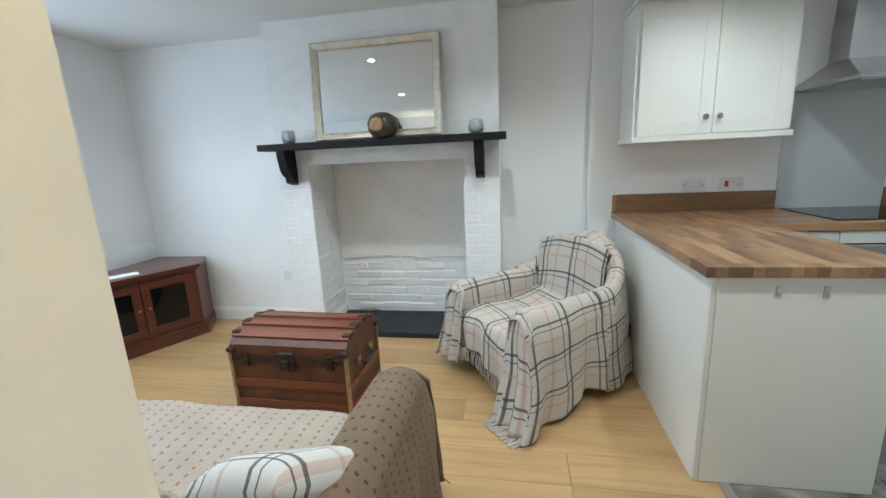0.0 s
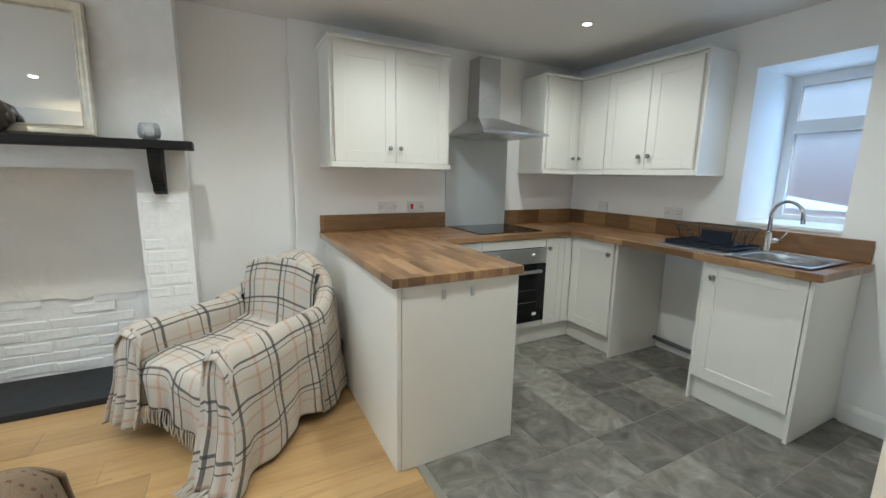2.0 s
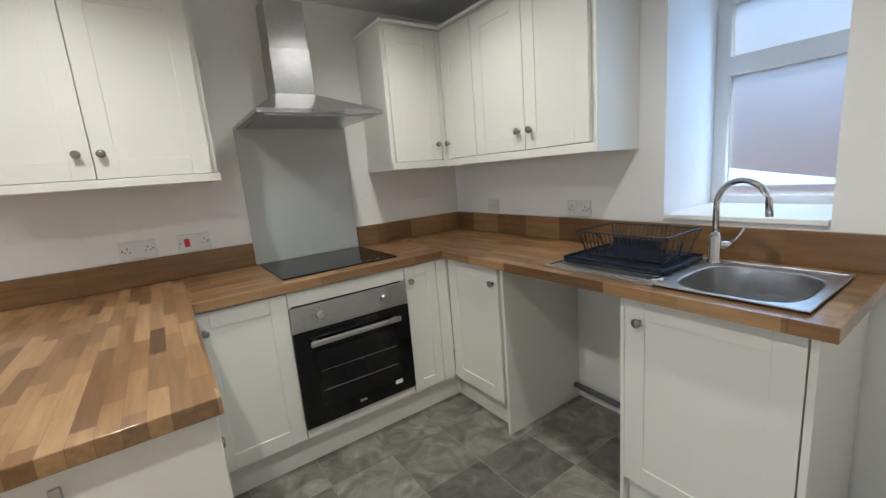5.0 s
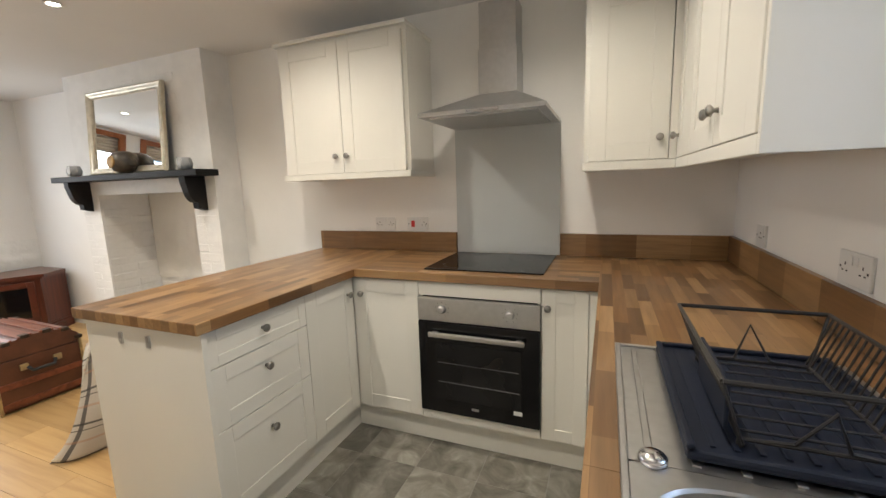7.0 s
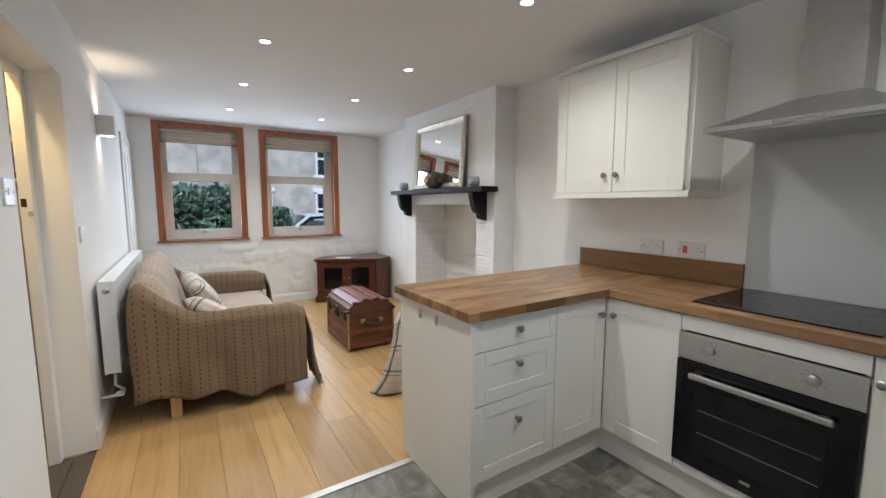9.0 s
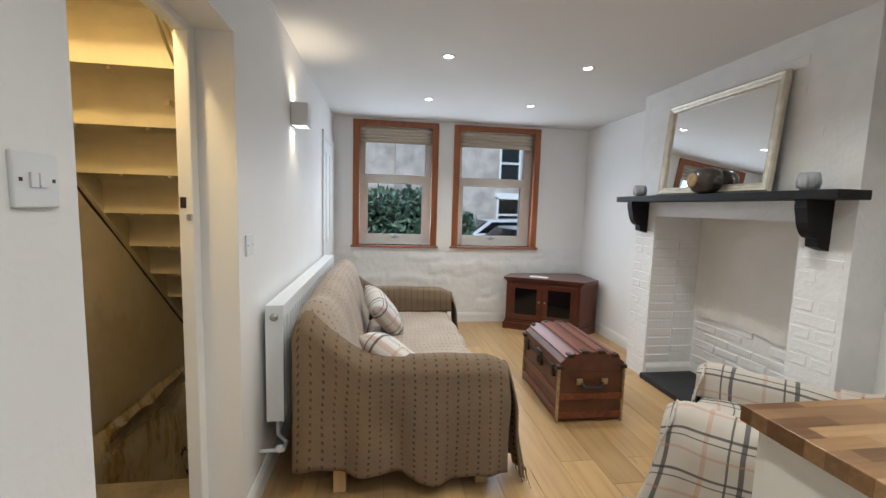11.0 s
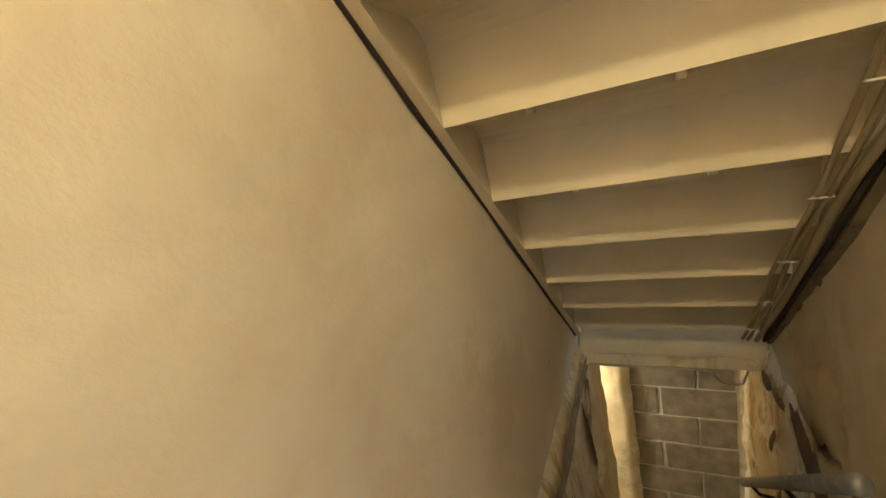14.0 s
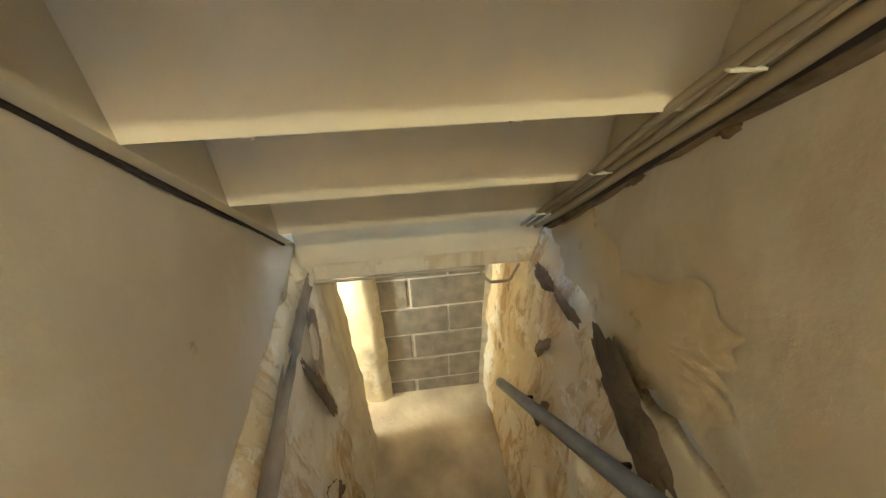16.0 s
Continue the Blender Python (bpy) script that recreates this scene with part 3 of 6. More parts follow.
# frosted kitchen window
kw = tagged(new("window_3"), "white plastic window with frosted glass and open top light", "window", kind="structure")
fx0, fx1 = 1.885, 1.95
part("window_frame", boxes((fx0, fx1, EY0, EY0 + 0.06, EZ0, EZ1), (fx0, fx1, EY1 - 0.06, EY1, EZ0, EZ1), (fx0, fx1, EY0 + 0.06, EY1 - 0.06, EZ0, EZ0 + 0.06),
                           (fx0, fx1, EY0 + 0.06, EY1 - 0.06, EZ1 - 0.07, EZ1), (fx0 - 0.01, fx1, EY0 + 0.06, EY1 - 0.06, 1.67, 1.755), bevel=0.004), PLASTICWHITE, kw)
for z0, z1 in ((EZ0 + 0.06, 1.67), (1.755, EZ1 - 0.07)):
    part("pane", boxes((fx0 + 0.03, fx0 + 0.036, EY0 + 0.06, EY1 - 0.06, z0, z1)), FROST, kw, "frosted pane")
part("window_sill", boxes((XE - 0.012, fx0, EY0 + 0.002, EY1 - 0.002, EZ0 + 0.001, EZ0 + 0.022), bevel=0.004), GLOSSWHITE, kw, "white sill board")

# ---- doors ----
def architrave(y, x0, x1, z1, w=0.07, t=0.018, s=1):
    ya, yb = sorted((y, y + s * t))
    return boxes((x0 - w, x0, ya, yb, 0, z1 + w), (x1, x1 + w, ya, yb, 0, z1 + w), (x0, x1, ya, yb, z1, z1 + w), bevel=0.004)


hall = tagged(new("door_1"), "white panelled door in a white frame, closed", "door", kind="structure")
part("door_frame", architrave(YS, -4.83, -4.17, 1.97), GLOSSWHITE, hall)
part("door_leaf", boxes((-4.83, -4.17, YS + 0.002, YS + 0.012, 0.0, 1.97)), GLOSSWHITE, hall)
for z0, z1 in ((0.15, 0.85), (1.0, 1.85)):
    part("door_panel", boxes((-4.74, -4.53, YS + 0.012, YS + 0.02, z0, z1, 0.003)), GLOSSWHITE, hall)
    part("door_panel", boxes((-4.47, -4.26, YS + 0.012, YS + 0.02, z0, z1, 0.003)), GLOSSWHITE, hall)

# lining of the cellar doorway, set back from the room
lining = tagged(new("trim_cellar_lining"), "chipped cream painted door lining with stop and strike", "door frame", kind="structure")
part("jamb", boxes((DW + 0.001, -1.838, 0.105, 0.155, 0, DH - 0.03, 0.004)), GLOSSWHITE, lining)
part("jamb", boxes((-1.10, DE - 0.001, 0.105, 0.155, 0, DH - 0.03, 0.004)), GLOSSWHITE, lining)
part("head", boxes((DW + 0.002, DE - 0.002, 0.106, 0.154, DH - 0.03, DH - 0.002, 0.003)), GLOSSWHITE, lining)
part("strike_plate", boxes((-1.839, -1.835, 0.112, 0.132, 1.335, 1.375, 0.001)), TRUNKIRON, lining, "rusted strike plate")
part("keep", boxes((-1.839, -1.828, 0.135, 0.152, 1.29, 1.315, 0.003)), STEEL, lining, "bent metal keep")
structure("trim_sill_board", boxes((-1.83, -1.10, 0.0, 0.20, -0.009, 0.004)), FLOORSUB, "worn timber threshold", "trim")

ang = 232.6
cdoor = thing("cellar_door", "cream painted four-panel cellar door standing half open", "door", pose(-1.10, 0.105, 0, 0, 0, ang))
L, T = 0.705, 0.036
rails = [(0.0, 0.22), (0.70, 0.90), (1.86, 1.955)]
part("door_frame", boxes((0.003, 0.11, -T, 0, 0.01, 1.955, 0.003), (L - 0.11, L, -T, 0, 0.01, 1.955, 0.003), (0.305, 0.385, -T, 0, 0.22, 1.86, 0.003),
                         *[(0.11, L - 0.11, -T, 0, a + (0.01 if a == 0 else 0), b, 0.003) for a, b in rails]), GLOSSWHITE, cdoor)
for x0, x1 in ((0.11, 0.305), (0.385, L - 0.11)):
    for z0, z1 in ((0.22, 0.70), (0.90, 1.86)):
        part("door_panel", boxes((x0 - 0.004, x1 + 0.004, -T + 0.012, -0.012, z0 - 0.004, z1 + 0.004)), GLOSSWHITE, cdoor)
        bm = bmesh.new()
        for s in (-T + 0.001, -0.001):
            yy = (s, s + 0.011) if s < -0.01 else (s - 0.011, s)
            box(bm, x0, x0 + 0.014, *yy, z0, z1, 0.004), box(bm, x1 - 0.014, x1, *yy, z0, z1, 0.004)
            box(bm, x0 + 0.014, x1 - 0.014, *yy, z0, z0 + 0.014, 0.004), box(bm, x0 + 0.014, x1 - 0.014, *yy, z1 - 0.014, z1, 0.004)
        part("panel_moulding", bm, GLOSSWHITE, cdoor)
for s in (1, -1):
    y0 = 0.0 if s > 0 else -T
    kn = part("door_knob", lathe([(0.027, 0), (0.027, 0.004), (0.011, 0.008), (0.010, 0.035), (0.022, 0.042), (0.029, 0.055), (0.027, 0.068), (0.014, 0.075)], 20,
              pose(L - 0.055, y0, 0.78, -90 * s)), BRASS, cdoor, "worn metal door knob", smooth=True)
part("rim_bolt", boxes((L - 0.046, L - 0.002, -T - 0.012, -T, 1.290, 1.326, 0.003), (L - 0.02, L + 0.022, -T - 0.010, -T - 0.003, 1.302, 1.316, 0.002)), TRUNKIRON, cdoor, "rusted rim bolt")

# ---- chimney breast: bricks, hearth, mantel ----
hearth = structure("floor_hearth", boxes((-3.215, -2.065, 2.985, 3.468, 0.0, 0.045), bevel=0.006), SLATE, "black slate hearth slab in the fireplace", "hearth")
structure("wall_fireplace_back", boxes((-3.22, -2.06, 3.448, 3.469, 0.045, 1.345)), BRICKWHITE, "white painted fireplace back", "wall")

structure("wall_fireplace_plaster", sheet(lambda u, v: (-3.215 + 1.15 * u, 3.432 - 0.006 * noise.noise(Vector((u * 9, 1, v * 7))), 1.343 - (0.80 + 0.03 * noise.noise(Vector((u * 7, 5, 0)))) * v), 40, 24), FPLASTER, "cream plastered upper fireplace back", "wall")
mantel = thing("mantel_shelf", "black painted timber mantel shelf on two brackets", "shelf")
part("shelf_board", boxes((-3.50, -1.76, 2.84, YB, 1.455, 1.50, 0.004)), BLACKPAINT, mantel)
for x in (-3.34, -1.94):
    prof = [(YB, 1.455), (2.862, 1.455), (2.862, 1.415)]
    prof += [(2.87 + 0.075 * (1 - math.cos(k * math.pi / 12)) + 0.0, 1.415 - 0.15 * math.sin(k * math.pi / 12)) for k in range(1, 7)]
    prof += [(2.95, 1.225), (YB, 1.205)]
    part("bracket", extrude_poly(prof, "x", x - 0.03, x + 0.03), BLACKPAINT, mantel)

mir = thing("mirror", "rectangular mirror in a silver gilt frame leaning on the mantel", "mirror", pose(-2.635, 2.935, 1.503, -4.5, 0, 0))
MW, MH, MF = 0.455, 0.655, 0.055
part("mirror_backing", boxes((-MW + 0.01, MW - 0.01, 0.014, 0.022, 0.01, MH - 0.01)), BLACKPAINT, mir)
def frame_moulding(w, h, f):
    bm = bmesh.new()
    prof = [(0, 0.014), (0, -0.012), (0.010, -0.020), (0.020, -0.014), (0.032, -0.012), (0.042, -0.006), (0.048, -0.008), (f, 0.002), (f, 0.014)]
    rings = []
    for cx, cz, sx, sz in ((-w, 0, 1, 1), (w, 0, -1, 1), (w, h, -1, -1), (-w, h, 1, -1)):
        rings.append([bm.verts.new((cx + sx * d, y, cz + sz * d)) for d, y in prof])
    for a in range(4):
        p, q = rings[a], rings[(a + 1) % 4]
        for i in range(len(prof) - 1):
            bm.faces.new((p[i], q[i], q[i + 1], p[i + 1]))
    bmesh.ops.recalc_face_normals(bm, faces=bm.faces)
    return bm
part("mirror_frame", frame_moulding(MW, MH, MF), SILVER, mir)
part("mirror_glass", boxes((-MW + MF - 0.003, MW - MF + 0.003, 0.006, 0.012, MF - 0.003, MH - MF + 0.003)), MIRROR, mir)

pot = thing("pottery_ornament", "dark glazed round pottery ornament with an ochre hollow", "ornament", pose(-2.585, 2.895, 1.50))
part("ornament_body", lathe([(0.03, 0.0), (0.075, 0.02), (0.098, 0.06), (0.10, 0.10), (0.08, 0.145), (0.045, 0.165), (0.02, 0.168)], 24), CERAMIC, pot, smooth=True)
part("ornament_hollow", lathe([(0.048, 0), (0.042, 0.006), (0.02, 0.008)], 20, pose(-0.01, -0.094, 0.085, 84)), GOLDCLAY, pot, "ochre hollow", smooth=True)
part("ornament_spout", lathe([(0.036, 0), (0.034, 0.022), (0.02, 0.034)], 16, pose(0.075, 0.0, 0.075, 0, 80)), CERAMIC, pot, smooth=True)
for x in (-3.285, -1.955):
    cup = thing("candle_holder", "grey pressed glass tealight holder on the mantel", "candle holder", pose(x, 2.91, 1.50), "tealight holders")
    part("glass_cup", lathe([(0.028, 0), (0.043, 0.02), (0.048, 0.05), (0.040, 0.088), (0.036, 0.088), (0.042, 0.05), (0.036, 0.02), (0.01, 0.012)], 18), SMOKEGLASS, cup, smooth=True)
    for k in range(6):
        a = k * math.pi / 3
        part("petal_ridge", lathe([(0.004, 0), (0.012, 0.03), (0.004, 0.07)], 8, pose(0.042 * math.cos(a), 0.042 * math.sin(a), 0.01)), SMOKEGLASS, cup, smooth=True)

# ---- kitchen ----
def knob(parent, x, y, z, ax):
    """ax: direction in which the knob stands out: '-y', '-x' or 'x'."""
    r = {"-y": (90, 0, 0), "-x": (0, -90, 0), "x": (0, 90, 0)}[ax]
    part("knob", lathe([(0.008, 0), (0.006, 0.010), (0.010, 0.013), (0.016, 0.019), (0.0155, 0.026), (0.009, 0.030)], 16, pose(x, y, z, *r)), KNOBMETAL, parent, "round pewter knob", smooth=True)


def shaker(parent, a, b, z0, z1, face, at, name="door", rail=0.072):
    """A framed front. face 'y': spans x a..b, front at y=at looking -y; 'x+' / 'x-': spans y a..b, front at x=at."""
    g, t = 0.0018, 0.020
    a, b, z0, z1 = a + g, b - g, z0 + g, z1 - g
    r = min(rail, (z1 - z0) * 0.3, (b - a) * 0.3)
    bm = bmesh.new()
    def add(p, q, zz0, zz1, d0, d1, bev):
        if face == "y":
            box(bm, p, q, at + d0, at + d1, zz0, zz1, bev)
        elif face == "x-":
            box(bm, at + d0, at + d1, p, q, zz0, zz1, bev)
        else:
            box(bm, at - d1, at - d0, p, q, zz0, zz1, bev)
    add(a, a + r, z0, z1, 0, t, 0.0018), add(b - r, b, z0, z1, 0, t, 0.0018)
    add(a + r, b - r, z0, z0 + r, 0, t, 0.0018), add(a + r, b - r, z1 - r, z1, 0, t, 0.0018)
    add(a + r - 0.002, b - r + 0.002, z0 + r - 0.002, z1 - r + 0.002, 0.0045, t - 0.001, 0)
    return part(name, bm, CREAM, parent)


def unit(name, label, *specs):
    u = thing(name, label, "kitchen cabinet", group="kitchen cabinets")
    part("body", boxes(*specs), CREAM, u)
    return u


ZP, ZD, ZT = 0.15, 0.155, 0.872
# peninsula
pen1 = unit("drawer_cabinet", "cream three-drawer base cabinet of the peninsula", (-0.96, -0.402, 1.742, 2.229, ZP, 0.879))
for z0, z1, kz in ((0.735, ZT, 0.81), (0.50, 0.735, 0.655), (ZD, 0.50, 0.395)):
    d = shaker(pen1, 1.742, 2.23, z0, z1, "x+", -0.38, "drawer_front", 0.06)
    knob(d, -0.38, 1.985, kz, "x")
pen2 = unit("base_cabinet", "cream single-door base cabinet of the peninsula", (-0.96, -0.402, 2.231, 2.60, ZP, 0.879))
knob(shaker(pen2, 2.23, 2.598, ZD, ZT, "x+", -0.38), -0.38, 2.545, 0.79, "x")
endp = thing("peninsula_panel", "cream back and end panels of the peninsula", "panel")
part("back_panel", boxes((-1.0, -0.962, 1.745, 3.198, 0, 0.879, 0.0015)), CREAM, endp)
part("end_panel", boxes((-0.978, -0.365, 1.718, 1.740, 0.003, 0.878, 0.002)), CREAM, endp)
part("corner_strip", boxes((-1.0, -0.980, 1.722, 1.744, 0.45, 0.878, 0.001), (-1.0, -0.980, 1.722, 1.744, 0.003, 0.447, 0.001)), CREAM, endp)
for x in (-0.78, -0.63):
    part("fixing_clip", boxes((x - 0.009, x + 0.009, 1.711, 1.719, 0.80, 0.845, 0.002), (x - 0.005, x + 0.005, 1.708, 1.712, 0.808, 0.82, 0.001)), STEEL, endp, "small grey metal clip")
part("plinth", boxes((-0.44, -0.425, 1.745, 2.655, 0, 0.148)), CREAM, endp)

# run under the hob
n1 = unit("base_cabinet", "cream narrow base cabinet beside the oven", (-0.400, -0.002, 2.622, 3.198, ZP, 0.879))
knob(shaker(n1, -0.378, 0.0, ZD, ZT, "y", 2.60), -0.325, 2.60, 0.79, "-y")
n2 = unit("oven_housing", "cream housing around the built-in oven", (0.0, 0.02, 2.625, 3.198, ZP, 0.879), (0.578, 0.598, 2.625, 3.198, ZP, 0.879), (0.02, 0.578, 2.64, 3.198, ZP, 0.19))
for z0, z1 in ((0.805, ZT), (ZD, 0.203)):
    part("filler_panel", boxes((0.002, 0.594, 2.600, 2.618, z0, z1, 0.0015)), CREAM, n2)
n3 = unit("base_cabinet", "cream narrow base cabinet in the corner", (0.600, 0.84, 2.622, 3.198, ZP, 0.879))
knob(shaker(n3, 0.598, 0.795, ZD, ZT, "y", 2.60), 0.625, 2.60, 0.79, "-y")
part("corner_post", boxes((0.797, 0.873, 2.600, 2.618, ZD, ZT, 0.001)), CREAM, n3)
e1 = unit("base_cabinet", "cream corner base cabinet with exposed white side", (0.897, XE - 0.002, 2.17, 2.598, ZP, 0.879))
knob(shaker(e1, 2.19, 2.60, ZD, ZT, "x-", 0.875), 0.875, 2.225, 0.79, "-x")
part("side_panel", boxes((0.875, XE - 0.002, 2.152, 2.169, 0.0, 0.879, 0.001)), CREAM, e1)
e2 = unit("sink_cabinet", "cream base cabinet under the sink", (0.897, XE - 0.002, 1.05, 1.535, ZP, 0.74))
knob(shaker(e2, 1.045, 1.54, ZD, ZT, "x-", 0.875), 0.875, 1.485, 0.79, "-x")
part("side_panel", boxes((0.878, XE - 0.002, 1.025, 1.043, 0.0, 0.879, 0.001)), CREAM, e2)
part("side_panel", boxes((0.878, XE - 0.002, 1.541, 1.556, 0.0, 0.879, 0.001)), CREAM, e2)
plinths = thing("plinth_board", "cream plinth boards below the kitchen cabinets", "plinth")
part("plinth", boxes((-0.425, 0.935, 2.655, 2.67, 0, 0.148)), CREAM, plinths)
part("plinth", boxes((0.935, 0.95, 2.17, 2.67, 0, 0.148)), CREAM, plinths)
part("plinth", boxes((0.915, 0.93, 1.044, 1.54, 0, 0.148)), CREAM, plinths)
pipe = thing("waste_pipe", "grey pipe along the wall in the appliance gap", "pipe")
part("pipe_run", tube([(1.39, 1.56, 0.07), (1.39, 2.15, 0.085)], 0.016, 10), PIPEGREY, pipe, smooth=True)
part("pipe_clip", boxes((1.375, XE, 1.80, 1.82, 0.055, 0.105, 0.003)), PLASTICWHITE, pipe)

# worktop in three lengths, upstands
top = thing("worktop", "brown oiled block worktop in a U with upstands", "worktop")
part("worktop_length", boxes((-1.03, -0.3515, 1.697, 3.198, 0.88, 0.92, 0.0025)), WORKTOPY, top)
part("worktop_length", boxes((-0.3514, 0.8298, 2.578, 3.198, 0.8802, 0.9198, 0.0006)), WORKTOPX, top)
for sp in ((0.830, XE - 0.001, 1.4205, 3.198), (0.830, 0.908, 1.080, 1.420), (1.268, XE - 0.001, 1.080, 1.420), (0.830, XE - 0.001, 0.985, 1.0795)):
    part("worktop_length", boxes((*sp, 0.88, 0.92, 0.0008)), WORKTOPY, top)
part("upstand", boxes((-1.025, -0.003, 3.178, 3.199, 0.9205, 1.043, 0.002)), WORKTOPX, top)
part("upstand", boxes((0.613, XE - 0.022, 3.178, 3.199, 0.9205, 1.043, 0.002)), WORKTOPX, top)
part("upstand", boxes((XE - 0.021, XE - 0.001, 1.0, 3.198, 0.9205, 1.043, 0.002)), WORKTOPY, top)

splash = thing("splashback", "grey glass splashback behind the hob", "splashback")
part("glass_panel", boxes((0.0, 0.61, 3.19, 3.198, 0.922, 1.66, 0.001)), SPLASHGLASS, splash)

hob = thing("hob", "black glass ceramic hob let into the worktop", "hob")
part("hob_glass", boxes((0.01, 0.598, 2.655, 3.155, 0.9205, 0.927, 0.002)), BLACKGLASS, hob)
RING = material("hob_ring_print", (0.06, 0.06, 0.062), 0.3, vary=0.0)
for x, y, r in ((0.16, 2.79, 0.09), (0.16, 3.03, 0.07), (0.45, 2.79, 0.07), (0.45, 3.03, 0.09)):
    bm = bmesh.new()
    for k in range(40):
        a, b = 2 * math.pi * k / 40, 2 * math.pi * (k + 1) / 40
        bm.faces.new([bm.verts.new((x + q * math.cos(w), y + q * math.sin(w), 0.9274)) for q, w in ((r, a), (r + 0.002, a), (r + 0.002, b), (r, b))])
    part("cooking_ring", bm, RING, hob)
for k in range(4):
    part("touch_mark", tube([(0.36 + 0.045 * k, 2.685, 0.927), (0.36 + 0.045 * k, 2.685, 0.9276)], 0.009, 12), RING, hob)

oven = thing("oven", "built-in oven with steel panel and black glass door", "oven")
part("oven_body", boxes((0.02, 0.575, 2.605, 3.15, 0.205, 0.80)), BLACKPAINT, oven)
part("control_panel", boxes((0.0, 0.594, 2.585, 2.604, 0.682, 0.799, 0.003)), STEEL, oven, "brushed steel control panel")
part("oven_door", boxes((0.0, 0.594, 2.583, 2.604, 0.207, 0.678, 0.004)), BLACKGLASS, oven, "black glass door")
part("oven_window", boxes((0.085, 0.51, 2.5815, 2.583, 0.285, 0.575)), OVENGLASS, oven, "smoked viewing window")
for z in (0.375, 0.475):
    part("oven_shelf", tube([(0.10, 2.5805, z), (0.50, 2.5805, z - 0.003)], 0.0014, 6), PIPEGREY, oven)
part("door_handle", boxes((0.065, 0.53, 2.548, 2.566, 0.610, 0.636, 0.006), (0.08, 0.105, 2.566, 2.583, 0.614, 0.632), (0.49, 0.515, 2.566, 2.583, 0.614, 0.632)), STEEL, oven, "steel bar handle")
for x in (0.13, 0.46):
    part("control_knob", lathe([(0.021, 0), (0.020, 0.012), (0.016, 0.022), (0.012, 0.023)], 20, pose(x, 2.585, 0.745, 90)), STEEL, oven, "steel control knob", smooth=True)
for x in (0.13, 0.46):
    bm = bmesh.new()
    for k in range(9):
        a = math.pi * (0.15 + 1.7 * k / 8)
        box(bm, x + 0.034 * math.sin(a) - 0.0015, x + 0.034 * math.sin(a) + 0.0015, 2.5842, 2.5849, 0.745 - 0.034 * math.cos(a) - 0.0015, 0.745 - 0.034 * math.cos(a) + 0.0015)
    part("panel_marks", bm, RUBBER, oven)
part("energy_label", boxes((0.475, 0.515, 2.5818, 2.5826, 0.262, 0.282)), PAPER, oven, "small white label")
part("maker_badge", boxes((0.27, 0.305, 2.5818, 2.5826, 0.245, 0.257)), STEEL, oven)

hood = thing("cooker_hood", "brushed steel pyramid cooker hood with square chimney", "cooker hood")
bm = bmesh.new()
lv = [((0.01, 0.603, 2.655, 3.189), 1.650), ((0.01, 0.603, 2.655, 3.189), 1.668), ((0.20, 0.402, 3.035, 3.189), 1.805)]
rings = [[bm.verts.new((x, y, z)) for x, y in ((a, c), (b, c), (b, d), (a, d))] for (a, b, c, d), z in lv]
for p, q in zip(rings, rings[1:]):
    for i in range(4):
        bm.faces.new((p[i], p[(i + 1) % 4], q[(i + 1) % 4], q[i]))
bm.faces.new(rings[0][::-1]), bm.faces.new(rings[-1])
part("hood_canopy", bm, STEEL, hood)
part("chimney", boxes((0.203, 0.399, 3.04, 3.198, 1.80, 2.262, 0.002)), STEEL, hood)
part("chimney_sleeve", boxes((0.198, 0.404, 3.034, 3.198, 1.803, 2.03, 0.002)), STEEL, hood)
part("hood_filter", boxes((0.05, 0.56, 2.70, 3.15, 1.644, 1.650)), STEEL, hood)
part("switch_strip", boxes((0.25, 0.40, 2.652, 2.656, 1.653, 1.665, 0.0005)), CHROME, hood)

# wall cabinets
def cornice(parent, runs, z):
    bm = bmesh.new()
    for x0, x1, y0, y1 in runs:
        box(bm, x0, x1, y0, y1, z, z + 0.018, 0.002)
    part("cornice", bm, CREAM, parent)


ZA0, ZA1 = 1.385, 2.165
ca = unit("wall_cabinet", "cream double-door wall cabinet with pewter knobs", (-1.0, -0.145, 2.882, 3.198, ZA0 + 0.02, ZA1))
d = shaker(ca, -0.98, -0.565, ZA0 + 0.035, ZA1 - 0.02, "y", 2.86)
knob(d, -0.61, 2.86, 1.517, "-y")
d = shaker(ca, -0.565, -0.165, ZA0 + 0.035, ZA1 - 0.02, "y", 2.86)
knob(d, -0.535, 2.86, 1.517, "-y")
cornice(ca, [(-1.012, -0.133, 2.852, 3.198)], ZA1)
part("pelmet", boxes((-1.008, -0.137, 2.856, 2.876, ZA0, ZA0 + 0.034, 0.003), (-1.008, -0.99, 2.876, 3.198, ZA0, ZA0 + 0.03, 0.003), (-0.155, -0.137, 2.876, 3.198, ZA0, ZA0 + 0.03, 0.003)), CREAM, ca)
cb = unit("wall_cabinet", "cream corner wall cabinet with two doors meeting at the corner", (0.745, XE - 0.002, 2.882, 3.198, ZA0 + 0.02, ZA1 - 0.01), (1.142, XE - 0.002, 2.572, 2.882, ZA0 + 0.02, ZA1 - 0.01))
d = shaker(cb, 0.765, 1.09, ZA0 + 0.03, ZA1 - 0.03, "y", 2.86)
knob(d, 1.052, 2.86, 1.507, "-y")
part("corner_post", boxes((1.092, 1.139, 2.862, 2.88, ZA0 + 0.03, ZA1 - 0.03, 0.001)), CREAM, cb)
d = shaker(cb, 2.575, 2.858, ZA0 + 0.03, ZA1 - 0.03, "x-", 1.12)
knob(d, 1.12, 2.825, 1.507, "-x")
